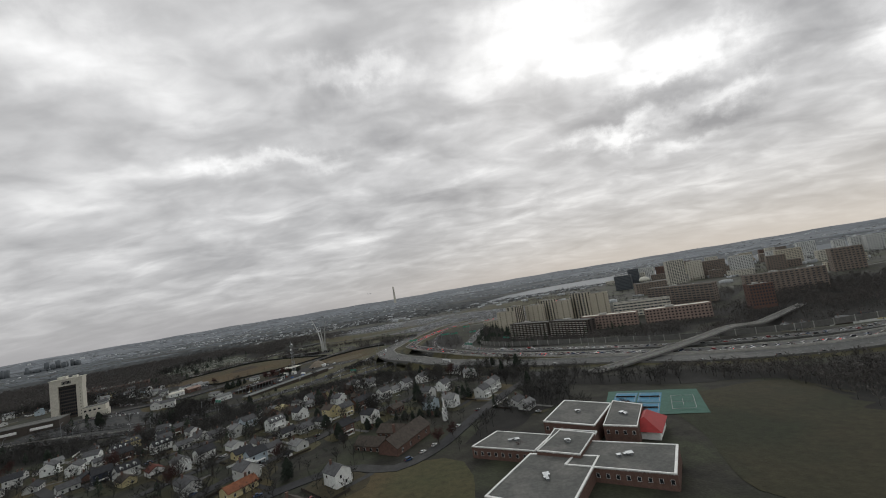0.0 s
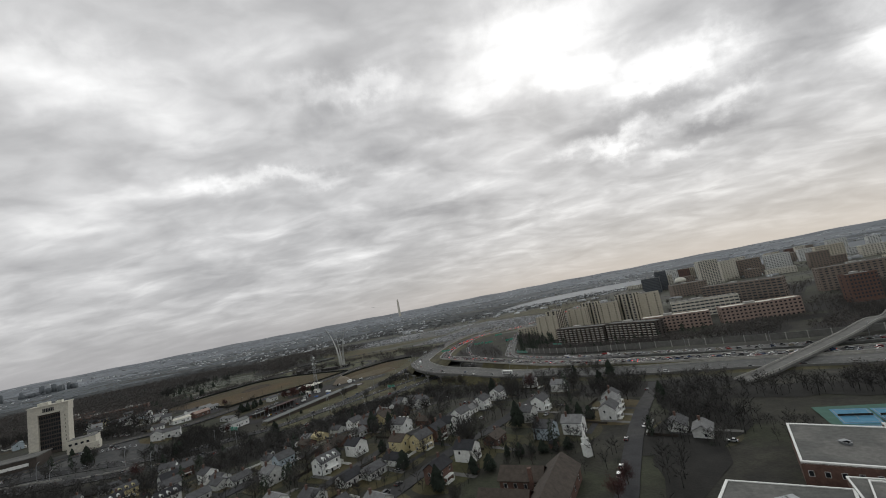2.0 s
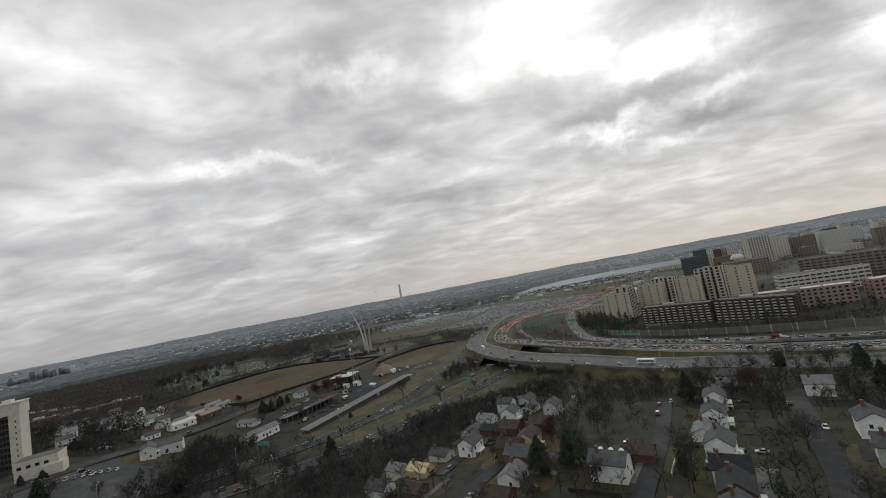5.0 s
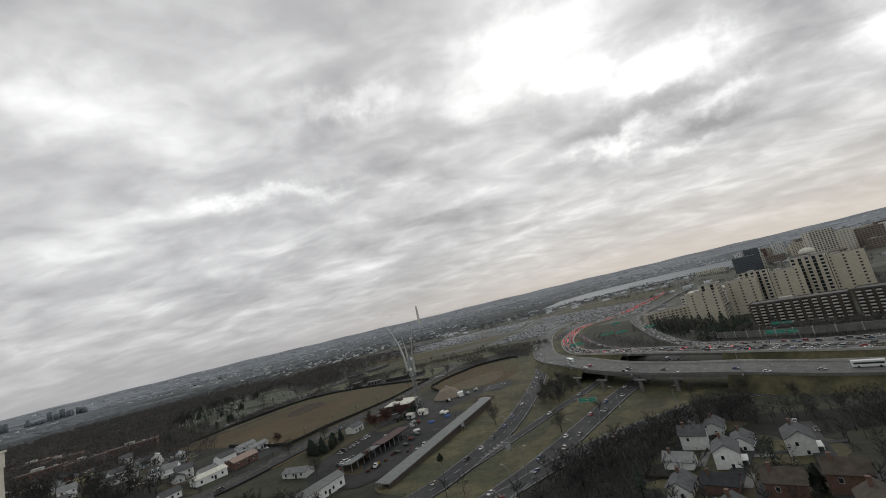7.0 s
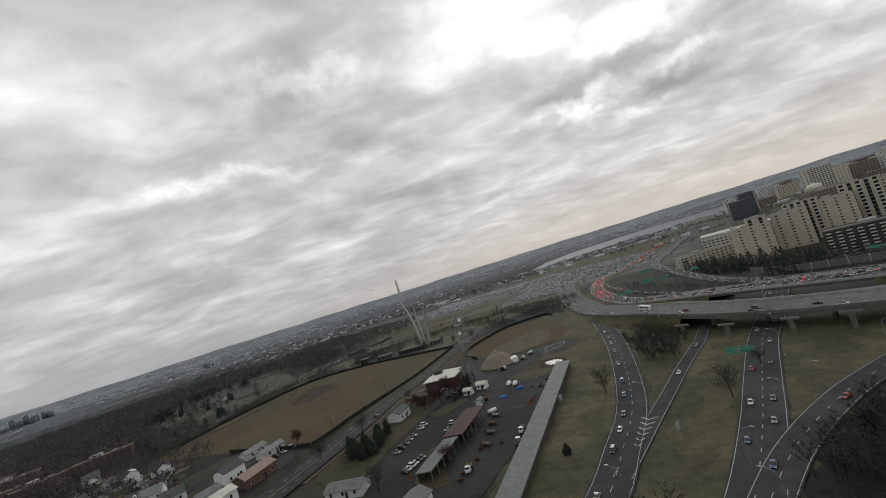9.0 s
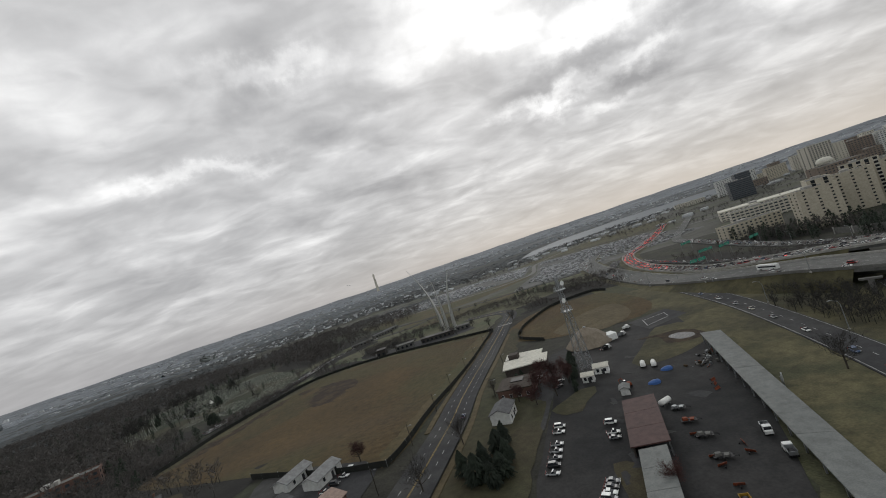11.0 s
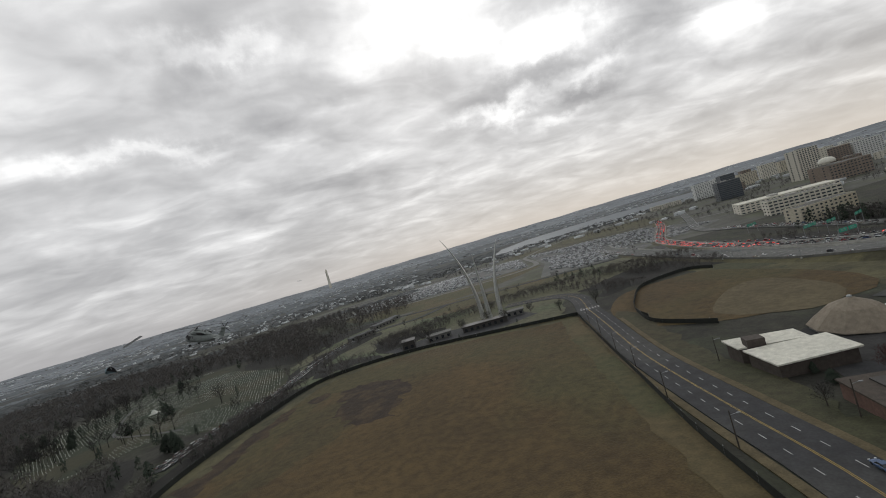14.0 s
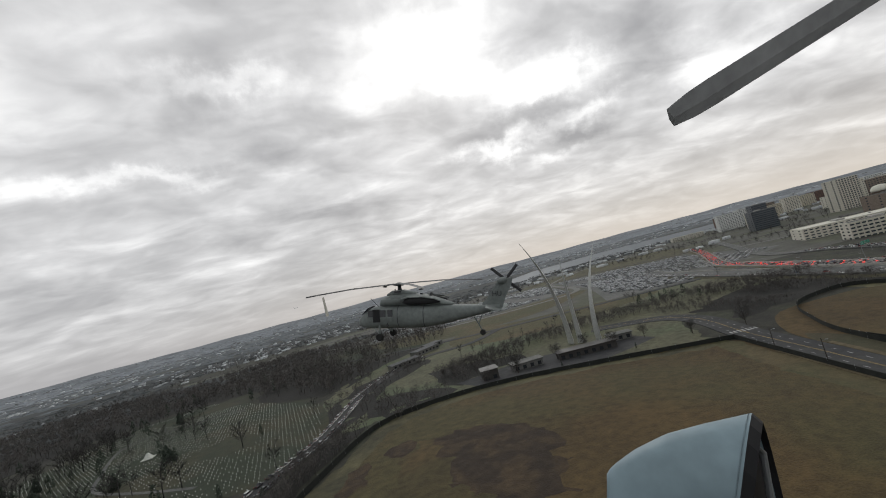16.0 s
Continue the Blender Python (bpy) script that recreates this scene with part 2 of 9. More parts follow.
M = dict(
    ground=material("winter_ground", (0.047, 0.045, 0.033), 0.95, (0.020, 0.020, 0.017), 0.10, 1.2, 1.0, 0.6, third=(0.043, 0.047, 0.028), patch=0.035),
    field=material("dormant_field", (0.098, 0.064, 0.025), 0.95, (0.062, 0.042, 0.018), 0.035, 2.2, 1.0, 1.0, third=(0.072, 0.060, 0.025), patch=0.013),
    boulevard=material("pale_boulevard_asphalt", (0.078, 0.079, 0.080), 0.9, (0.056, 0.057, 0.058), 0.06, 2.0, 0.9, 0.1, third=(0.100, 0.099, 0.096), patch=0.05, spec=0.2),
    sports_turf=material("worn_sports_turf", (0.036, 0.036, 0.018), 0.95, (0.050, 0.041, 0.022), 0.05, 2.5, 0.9, 0.5, third=(0.028, 0.032, 0.016), patch=0.02),
    verge_grass=material("mottled_verge_grass", (0.076, 0.077, 0.039), 0.95, (0.044, 0.046, 0.027), 0.10, 2.0, 1.0, 0.5, third=(0.112, 0.100, 0.052), patch=0.05),
    field_olive=material("olive_field_grass", (0.074, 0.056, 0.024), 0.95, (0.056, 0.046, 0.020), 0.05, 2.2, 1.0, 0.8, third=(0.090, 0.060, 0.025), patch=0.03),
    straw=material("dry_grass", (0.112, 0.100, 0.051), 0.95, (0.062, 0.057, 0.032), 0.12, 2.5, 0.9, 0.6, third=(0.054, 0.050, 0.028), patch=0.045),
    pale_grass=material("pale_dry_grass", (0.122, 0.097, 0.055), 0.95, (0.085, 0.066, 0.036), 0.08, 2.5, 0.9, 0.5),
    park=material("worn_park_grass", (0.128, 0.122, 0.074), 0.95, (0.078, 0.078, 0.050), 0.06, 2.0, 1.0, 0.4, third=(0.088, 0.104, 0.058), patch=0.02),
    green=material("mown_grass", (0.060, 0.063, 0.027), 0.95, (0.086, 0.070, 0.034), 0.05, 2.5, 0.9, 0.5, third=(0.096, 0.074, 0.036), patch=0.02),
    earth=material("bare_earth", (0.046, 0.031, 0.019), 0.95, (0.024, 0.017, 0.012), 0.3, 2.5, 1.0, 1.0, third=(0.062, 0.041, 0.022), patch=0.12),
    cemetery=material("cemetery_grass", (0.025, 0.037, 0.021), 0.95, (0.034, 0.039, 0.023), 0.06, 2.0, 0.9, 0.3, third=(0.046, 0.044, 0.024), patch=0.02),
    asphalt=material("asphalt", (0.048, 0.048, 0.051), 0.9, (0.038, 0.038, 0.040), 0.06, 2.0, 0.7, 0.1, third=(0.062, 0.061, 0.060), patch=0.04, spec=0.2),
    asphalt_dark=material("damp_dark_asphalt", (0.015, 0.0155, 0.0165), 0.85, (0.025, 0.0255, 0.0265), 0.16, 1.6, 1.0, 0.1, third=(0.034, 0.033, 0.033), patch=0.045, spec=0.22),
    highway=material("worn_highway_asphalt", (0.120, 0.120, 0.117), 0.9, (0.088, 0.088, 0.086), 0.06, 2.0, 0.8, 0.1, third=(0.142, 0.140, 0.134), patch=0.03, spec=0.2),
    plain=material("pale_mixed_plain", (0.105, 0.102, 0.090), 0.95, (0.070, 0.069, 0.060), 0.02, 0.3, 0.8, 0.2, third=(0.080, 0.083, 0.056), patch=0.012),
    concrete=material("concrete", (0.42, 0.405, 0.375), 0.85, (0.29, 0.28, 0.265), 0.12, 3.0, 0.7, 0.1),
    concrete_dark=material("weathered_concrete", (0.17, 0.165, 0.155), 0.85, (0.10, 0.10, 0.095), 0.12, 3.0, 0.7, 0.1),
    paint_white=material("road_paint_white", (0.42, 0.42, 0.41), 0.7, (0.26, 0.26, 0.255), 0.6, 5.0, 0.6),
    paint_yellow=material("road_paint_yellow", (0.36, 0.25, 0.07), 0.7, (0.24, 0.18, 0.07), 0.6, 5.0, 0.6),
    bark=material("bark", (0.070, 0.058, 0.048), 0.9, (0.040, 0.034, 0.030), 0.6, 4.0, 0.7, 0.4, spread=0.25),
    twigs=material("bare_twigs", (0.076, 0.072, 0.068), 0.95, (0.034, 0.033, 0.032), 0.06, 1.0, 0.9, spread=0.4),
    # paler twin of bare_twigs, with the haze over far woods painted in
    haze_paled_twigs=material("grey_brown_haze_paled_twigs", (0.124, 0.112, 0.105), 0.95, (0.082, 0.076, 0.072), 0.03, 0.6, 0.9),
    red_twigs=material("reddish_twigs", (0.085, 0.040, 0.036), 0.95, (0.055, 0.028, 0.027), 0.1, 1.0, 0.8, spread=0.2),
    needles=material("evergreen_needles", (0.026, 0.036, 0.024), 0.9, (0.015, 0.021, 0.016), 0.3, 2.0, 0.8, spread=0.25),
    # distance haze is painted in: colours turn paler and bluer farther out
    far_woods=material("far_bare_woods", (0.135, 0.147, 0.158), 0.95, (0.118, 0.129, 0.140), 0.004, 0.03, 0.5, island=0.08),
    haze_tinted_ridge_woods=material("ridge_bare_woods", (0.232, 0.248, 0.270), 0.95, (0.214, 0.230, 0.252), 0.003, 0.02, 0.4, island=0.04),
    haze_tinted_mid_ground=material("haze_tinted_mid_plain", (0.046, 0.051, 0.051), 0.95, (0.032, 0.036, 0.037), 0.012, 0.08, 1.0, third=(0.074, 0.076, 0.068), patch=0.006),
    haze_tinted_far_ground=material("haze_tinted_far_ground", (0.086, 0.096, 0.105), 0.95, (0.066, 0.075, 0.083), 0.008, 0.05, 1.0, third=(0.128, 0.136, 0.140), patch=0.004),
    haze_tinted_ridge_ground=material("haze_tinted_ridge_ground", (0.170, 0.184, 0.203), 0.95, (0.150, 0.164, 0.182), 0.004, 0.03, 0.8, third=(0.205, 0.218, 0.234), patch=0.002),
    far_wall=material("far_pale_wall", (0.46, 0.47, 0.48), 0.8, (0.34, 0.35, 0.36), 0.02, 0.2, 0.5, island=0.35),
    far_wall_dark=material("far_brown_wall", (0.205, 0.20, 0.195), 0.8, (0.165, 0.16, 0.157), 0.02, 0.2, 0.5, island=0.2),
    water=material("river_water", (0.13, 0.145, 0.16), 0.6, (0.10, 0.113, 0.126), 0.01, 0.1, 0.4, 0.05, spec=0.12),
    pond_water=material("dull_pond_water", (0.035, 0.036, 0.036), 0.25, (0.05, 0.05, 0.048), 0.2, 2.0, 0.5, spec=0.4),
    white_wall=material("white_siding", (0.84, 0.84, 0.82), 0.7, (0.68, 0.68, 0.65), 0.5, 6.0, 0.4),
    light_wall=material("pale_grey_siding", (0.62, 0.62, 0.60), 0.75, (0.50, 0.50, 0.49), 0.5, 6.0, 0.5),
    blue_wall=material("pale_blue_siding", (0.44, 0.51, 0.56), 0.75, (0.36, 0.42, 0.47), 0.5, 6.0, 0.5),
    yellow_wall=material("cream_siding", (0.62, 0.53, 0.30), 0.75, (0.50, 0.43, 0.26), 0.5, 6.0, 0.5),
    dark_wall=material("navy_siding", (0.04, 0.05, 0.075), 0.75, (0.03, 0.04, 0.06), 0.5, 6.0, 0.6),
    brick=material("red_brick", (0.165, 0.098, 0.078), 0.85, (0.11, 0.066, 0.054), 0.7, 8.0, 0.7, 0.2),
    brick_tan=material("tan_precast", (0.52, 0.47, 0.375), 0.8, (0.43, 0.385, 0.31), 0.12, 4.0, 0.5, 0.1),
    brick_dark=material("dark_brick", (0.085, 0.070, 0.060), 0.85, (0.055, 0.046, 0.042), 0.5, 6.0, 0.7, 0.1),
    beige=material("beige_precast", (0.60, 0.56, 0.48), 0.8, (0.50, 0.47, 0.41), 0.2, 4.0, 0.5),
    shingle_grey=material("grey_shingles", (0.115, 0.115, 0.118), 0.9, (0.075, 0.075, 0.08), 0.5, 5.0, 0.8, 0.3, spread=0.15),
    shingle_dark=material("charcoal_shingles", (0.042, 0.043, 0.048), 0.9, (0.028, 0.029, 0.033), 0.5, 5.0, 0.8, 0.3, spread=0.15),
    shingle_brown=material("brown_shingles", (0.084, 0.068, 0.056), 0.9, (0.056, 0.046, 0.039), 0.5, 5.0, 0.8, 0.3, spread=0.15),
    shingle_light=material("pale_shingles", (0.24, 0.24, 0.24), 0.9, (0.18, 0.18, 0.18), 0.5, 5.0, 0.8, 0.3, spread=0.15),
    shingle_red=material("red_shingles", (0.16, 0.050, 0.035), 0.9, (0.10, 0.035, 0.028), 0.5, 5.0, 0.8, 0.3),
    shingle_orange=material("orange_tiles", (0.26, 0.10, 0.05), 0.9, (0.18, 0.07, 0.04), 0.5, 5.0, 0.8, 0.3),
    red_metal=material("red_metal_roof", (0.36, 0.03, 0.03), 0.5, (0.26, 0.03, 0.03), 0.3, 5.0, 0.5),
    flat_roof=material("gravel_roof", (0.13, 0.13, 0.122), 0.9, (0.095, 0.095, 0.09), 0.12, 5.0, 0.7, 0.2, third=(0.16, 0.155, 0.145), patch=0.1),
    white_roof=material("white_membrane_roof", (0.66, 0.63, 0.55), 0.8, (0.52, 0.50, 0.44), 0.15, 4.0, 0.6),
    trim=material("white_trim", (0.80, 0.79, 0.76), 0.6, (0.68, 0.67, 0.65), 0.5, 6.0, 0.4),
    glass=material("window_glass", (0.022, 0.025, 0.030), 0.12, (0.035, 0.038, 0.044), 0.3, 2.0, 0.6, spec=0.6),
    blue_court=material("blue_court", (0.08, 0.24, 0.36), 0.8, (0.06, 0.19, 0.30), 0.15, 3.0, 0.5),
    green_court=material("green_court", (0.05, 0.13, 0.10), 0.8, (0.04, 0.10, 0.08), 0.15, 3.0, 0.5),
    sign_green=material("sign_green", (0.02, 0.30, 0.20), 0.5, (0.016, 0.24, 0.16), 0.5, 6.0, 0.4),
    sign_back=material("sign_back", (0.34, 0.35, 0.35), 0.5, (0.26, 0.27, 0.27), 0.5, 6.0, 0.4),
    steel=material("galvanised_steel", (0.32, 0.33, 0.34), 0.45, (0.24, 0.25, 0.26), 0.5, 8.0, 0.5, metal=0.6),
    stainless=material("brushed_stainless", (0.52, 0.52, 0.50), 0.38, (0.40, 0.40, 0.40), 0.2, 6.0, 0.5, metal=0.55),
    fence=material("dark_fence_cloth", (0.016, 0.018, 0.016), 0.9, (0.026, 0.028, 0.024), 0.2, 5.0, 0.7),
    maroon_roof=material("maroon_metal_roof", (0.082, 0.042, 0.038), 0.7, (0.060, 0.032, 0.030), 0.2, 4.0, 0.8),
    carport=material("grey_metal_roof", (0.175, 0.182, 0.176), 0.7, (0.13, 0.136, 0.132), 0.12, 4.0, 0.7),
    salt_roof=material("weathered_dome_shingle", (0.24, 0.20, 0.155), 0.9, (0.17, 0.145, 0.115), 0.2, 4.0, 0.7, 0.2),
    tyre=material("rubber", (0.018, 0.018, 0.018), 0.8, (0.026, 0.026, 0.026), 2.0, 8.0, 0.5),
    plant_yellow=material("worn_plant_yellow", (0.36, 0.22, 0.03), 0.6, (0.26, 0.16, 0.03), 0.6, 6.0, 0.5),
    orange=material("worn_safety_orange", (0.26, 0.060, 0.025), 0.7, (0.15, 0.045, 0.025), 0.8, 6.0, 0.9),
    blue_tarp=material("blue_tarpaulin", (0.03, 0.10, 0.30), 0.6, (0.03, 0.07, 0.2), 0.6, 6.0, 0.5),
    stone=material("grave_marble", (0.60, 0.60, 0.55), 0.7, (0.46, 0.46, 0.42), 0.6, 6.0, 0.5),
    granite=material("dark_granite", (0.05, 0.045, 0.042), 0.6, (0.035, 0.032, 0.03), 0.4, 6.0, 0.5),
    navy_grey=material("haze_grey_paint", (0.200, 0.220, 0.212), 0.6, (0.150, 0.166, 0.162), 0.5, 4.0, 0.8),
    navy_grey_dark=material("sooty_grey_paint", (0.05, 0.052, 0.055), 0.6, (0.03, 0.03, 0.033), 0.8, 4.0, 0.7),
    fairing=material("blue_grey_satin_paint", (0.205, 0.275, 0.31), 0.55, (0.175, 0.237, 0.27), 1.5, 10.0, 0.5, spec=0.35),
    # leaf litter, its tone lowered to paint in the shade under trees
    litter=material("shade_darkened_leaf_litter", (0.022, 0.021, 0.018), 0.95, (0.011, 0.011, 0.010), 0.09, 1.8, 0.9, 0.4),
    turf=material("dull_turf", (0.046, 0.049, 0.025), 0.95, (0.062, 0.054, 0.030), 0.05, 2.5, 0.9, 0.5, third=(0.060, 0.050, 0.028), patch=0.02),
    # blue-grey tint puts a first distance haze into these woods
    haze_tinted_mid_woods=material("hazy_bare_woods", (0.074, 0.080, 0.083), 0.95, (0.058, 0.063, 0.066), 0.012, 0.1, 0.6, island=0.18),
    brick_pink=material("pale_red_brick", (0.35, 0.255, 0.215), 0.85, (0.26, 0.19, 0.16), 0.7, 8.0, 0.6, 0.2),
    glass_block=material("dark_glass_wall", (0.075, 0.085, 0.098), 0.3, (0.055, 0.062, 0.072), 0.1, 2.0, 0.6, spec=0.5),
    balcony_front=material("pale_balcony_front", (0.60, 0.56, 0.50), 0.8, (0.46, 0.43, 0.39), 0.3, 4.0, 0.6),
    brown_precast=material("brown_precast", (0.25, 0.20, 0.165), 0.8, (0.18, 0.145, 0.12), 0.05, 2.0, 0.7),
    city_glass=material("grey_blue_glass", (0.060, 0.070, 0.082), 0.15, (0.040, 0.048, 0.058), 0.1, 2.0, 0.6, spec=0.6),
    black=material("matt_black", (0.012, 0.012, 0.014), 0.6, (0.02, 0.02, 0.022), 1.0, 8.0, 0.5),
    rotor_grey=material("worn_grey_rotor_paint", (0.42, 0.42, 0.43), 0.6, (0.33, 0.33, 0.34), 0.8, 6.0, 0.6),
    rotor=material("rotor_blade_black", (0.03, 0.03, 0.033), 0.6, (0.045, 0.045, 0.048), 1.0, 8.0, 0.5),
)
CAR_PAINTS = [material("car_paint_" + n, c, 0.3, tuple(v * 0.85 for v in c), 0.8, 6.0, 0.3, spec=0.6) for n, c in (
    ("white", (0.66, 0.66, 0.65)), ("silver", (0.34, 0.35, 0.36)), ("black", (0.015, 0.015, 0.017)), ("grey", (0.11, 0.115, 0.12)),
    ("red", (0.30, 0.02, 0.02)), ("blue", (0.03, 0.07, 0.16)), ("beige", (0.30, 0.27, 0.21)))]
PAINT_NAMES = ["white", "silver", "black", "dark grey", "red", "blue", "beige"]


def glowing(name, color, strength):
    m = bpy.data.materials.new(name)
    m.use_nodes = True
    b = m.node_tree.nodes["Principled BSDF"]
    b.inputs["Base Color"].default_value = (*color, 1)
    b.inputs["Emission Color"].default_value = (*color, 1)
    b.inputs["Emission Strength"].default_value = strength
    return m


M["brake_light"] = glowing("lit_brake_lamp", (1.0, 0.04, 0.03), 2.2)
M["tail_lamp"] = material("unlit_tail_lamp", (0.16, 0.012, 0.012), 0.4, (0.11, 0.01, 0.01), 2.0, 8.0, 0.4)
M["head_light"] = glowing("lit_head_lamp", (1.0, 0.93, 0.8), 1.5)


# ---- mesh helpers ----
class Shell:
    """Collects vertices and faces of one mesh."""

    def __init__(self):
        self.v, self.f, self.m = [], [], []

    def add(self, verts, faces, slot=0):
        n = len(self.v)
        self.v += [tuple(p) for p in verts]
        self.f += [tuple(i + n for i in q) for q in faces]
        self.m += [slot] * len(faces)
        return self

    def box(self, cx, cy, cz, sx, sy, sz, turn=0.0, slot=0, taper=1.0):
        """A box whose base centre is (cx, cy, cz); turn in degrees; the top is scaled by taper."""
        c, s = math.cos(radians(turn)), math.sin(radians(turn))
        pts = []
        for z, k in ((0, 1.0), (sz, taper)):
            for x, y in ((-1, -1), (1, -1), (1, 1), (-1, 1)):
                x, y = x * sx / 2 * k, y * sy / 2 * k
                pts.append((cx + c * x - s * y, cy + s * x + c * y, cz + z))
        return self.add(pts, [(3, 2, 1, 0), (4, 5, 6, 7), (0, 1, 5, 4), (1, 2, 6, 5), (2, 3, 7, 6), (3, 0, 4, 7)], slot)

    def prism(self, poly, z0, z1, slot=0):
        n = len(poly)
        pts = [(x, y, z0) for x, y in poly] + [(x, y, z1) for x, y in poly]
        faces = [tuple(range(n - 1, -1, -1)), tuple(range(n, 2 * n))] + [(i, (i + 1) % n, n + (i + 1) % n, n + i) for i in range(n)]
        return self.add(pts, faces, slot)

    def tube(self, points, radii, sides=6, slot=0, flat=1.0):
        """A tapered tube through points."""
        points = [Vector(p) for p in points]
        rings = []
        for i, p in enumerate(points):
            d = (points[min(i + 1, len(points) - 1)] - points[max(i - 1, 0)]).normalized()
            a = d.cross(Vector((0.13, 0.21, 0.97))).normalized() if abs(d.z) < 0.95 else d.cross(Vector((1, 0.1, 0))).normalized()
            b = d.cross(a)
            r = radii[i] if isinstance(radii, (list, tuple)) else radii
            rings.append([p + (a * math.cos(t) + b * math.sin(t) * flat) * r for t in (2 * math.pi * k / sides for k in range(sides))])
        faces = [(i * sides + k, i * sides + (k + 1) % sides, (i + 1) * sides + (k + 1) % sides, (i + 1) * sides + k) for i in range(len(rings) - 1) for k in range(sides)]
        faces += [tuple(range(sides - 1, -1, -1)), tuple(range((len(rings) - 1) * sides, len(rings) * sides))]
        return self.add([q for r in rings for q in r], faces, slot)

    def loft(self, rings, slot=0, caps=True):
        k = len(rings[0])
        faces = [(i * k + j, i * k + (j + 1) % k, (i + 1) * k + (j + 1) % k, (i + 1) * k + j) for i in range(len(rings) - 1) for j in range(k)]
        if caps:
            faces += [tuple(range(k - 1, -1, -1)), tuple(range((len(rings) - 1) * k, len(rings) * k))]
        return self.add([p for r in rings for p in r], faces, slot)

    def mesh(self, name, mats, smooth=False):
        me = bpy.data.meshes.new(name)
        me.from_pydata(self.v, [], self.f)
        for m in mats if isinstance(mats, (list, tuple)) else [mats]:
            me.materials.append(m)
        if len(me.materials) > 1:
            me.polygons.foreach_set("material_index", self.m)
        if smooth:
            me.polygons.foreach_set("use_smooth", [True] * len(me.polygons))
        return me


def part(name, shell, mats, parent, label="", smooth=False):
    """One mesh object under a thing or a part."""
    ob = new(name, shell.mesh(name, mats, smooth) if isinstance(shell, Shell) else shell)
    ob.parent = parent
    if label:
        ob["label"] = label
    return ob


def thing(name, label, category, group="", kind=""):
    return tagged(new(name), label, category, group, kind)


def structure(name, shell, mats, label="", parent=None, smooth=False, kind="structure"):
    ob = new(name, shell.mesh(name, mats, smooth))
    ob.parent = parent
    return tagged(ob, label, kind=kind) if parent is None else ob

# ---- terrain ----
from mathutils import geometry

HILLS = np.array([
    (-7, 177, 25), (7, 120, 26), (-75, 239, 28), (-23, 280, 25), (70, 190, 22), (-149, 404, 15), (-107, 418, 15), (-74, 404, 15),
    (-155, 460, 15.5), (-200, 390, 16.5), (-288, 554, 18), (-298, 617, 18), (-191, 654, 14), (-225, 715, 14), (-230, 460, 20), (-221, 395, 20),
    (-300, 480, 25), (-330, 456, 25), (-186, 570, 14), (-464, 760, 17)] + [
    (-406, 413, 30), (-328, 364, 30), (323, 400, 4), (300, 455, 8), (120, 520, 5), (84, 600, 3), (216, 880, 0), (487, 1139, 0), (500, 900, 0),
    (-500, 1500, 5), (-1000, 1000, 15), (0, 1500, 0), (-150, 60, 30), (-60, 150, 29), (200, 250, 15), (40, 330, 18), (-20, 400, 14), (300, 200, 20)], float)


def height(x, y):
    """The ground's height: low hills by the road, a flat flood plain, a far ridge."""
    x, y = np.asarray(x, float), np.asarray(y, float)
    d = (x[..., None] - HILLS[:, 0]) ** 2 + (y[..., None] - HILLS[:, 1]) ** 2
    w = 1 / (d + 45.0**2) ** 2
    z = (w * HILLS[:, 2]).sum(-1) / w.sum(-1)
    r = np.hypot(x, y - 300)
    k = np.clip((r - 900) / 900, 0, 1)
    z = z * (1 - k * k * (3 - 2 * k))
    k = np.clip((r - 2600) / 1900, 0, 1)
    a = np.arctan2(x, y - 300)
    return z + 62 * k * k * (1 + 0.025 * np.sin(a * 9) + 0.03 * np.sin(a * 23 + 1) + 0.04 * np.sin(a * 61 + 2))


def gz(x, y):
    return float(height(x, y))


def build_ground():
    cx, cy, n = -100.0, 330.0, 288
    radii = [0.0]
    while radii[-1] < 4480:
        radii.append(radii[-1] + max(5.0, radii[-1] * 0.028))
    sh = Shell()
    ang = np.arange(n) * 2 * np.pi / n
    pts = [(cx, cy, gz(cx, cy))]
    for r in radii[1:]:
        x, y = cx + r * np.cos(ang), cy + r * np.sin(ang)
        pts += list(zip(x.tolist(), y.tolist(), height(x, y).tolist()))
    faces = [(0, 1 + i, 1 + (i + 1) % n) for i in range(n)]
    slots = [0] * n
    for k in range(len(radii) - 2):
        a, b = 1 + k * n, 1 + (k + 1) * n
        faces += [(a + i, b + i, b + (i + 1) % n, a + (i + 1) % n) for i in range(n)]
        # outer rings switch to ground colours with haze painted in
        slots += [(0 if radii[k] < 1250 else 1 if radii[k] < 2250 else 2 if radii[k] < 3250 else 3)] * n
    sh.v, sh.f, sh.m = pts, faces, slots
    structure("ground", sh, [M["ground"], M["haze_tinted_mid_ground"], M["haze_tinted_far_ground"], M["haze_tinted_ridge_ground"]], "winter ground with leaf litter and dull grass, haze painted into the far rings", smooth=True)


build_ground()


def smooth_line(points, step=6.0):
    """A Catmull-Rom line through points, resampled."""
    p = [Vector((*q, 0)) if len(q) == 2 else Vector(q) for q in points]
    out = []
    for i in range(len(p) - 1):
        a, b, c, d = p[max(i - 1, 0)], p[i], p[i + 1], p[min(i + 2, len(p) - 1)]
        n = max(1, int((c - b).length / step))
        for k in range(n):
            t = k / n
            out.append(0.5 * ((2 * b) + (c - a) * t + (2 * a - 5 * b + 4 * c - d) * t * t + (3 * b - a - 3 * c + d) * t**3))
    return out + [p[-1]]


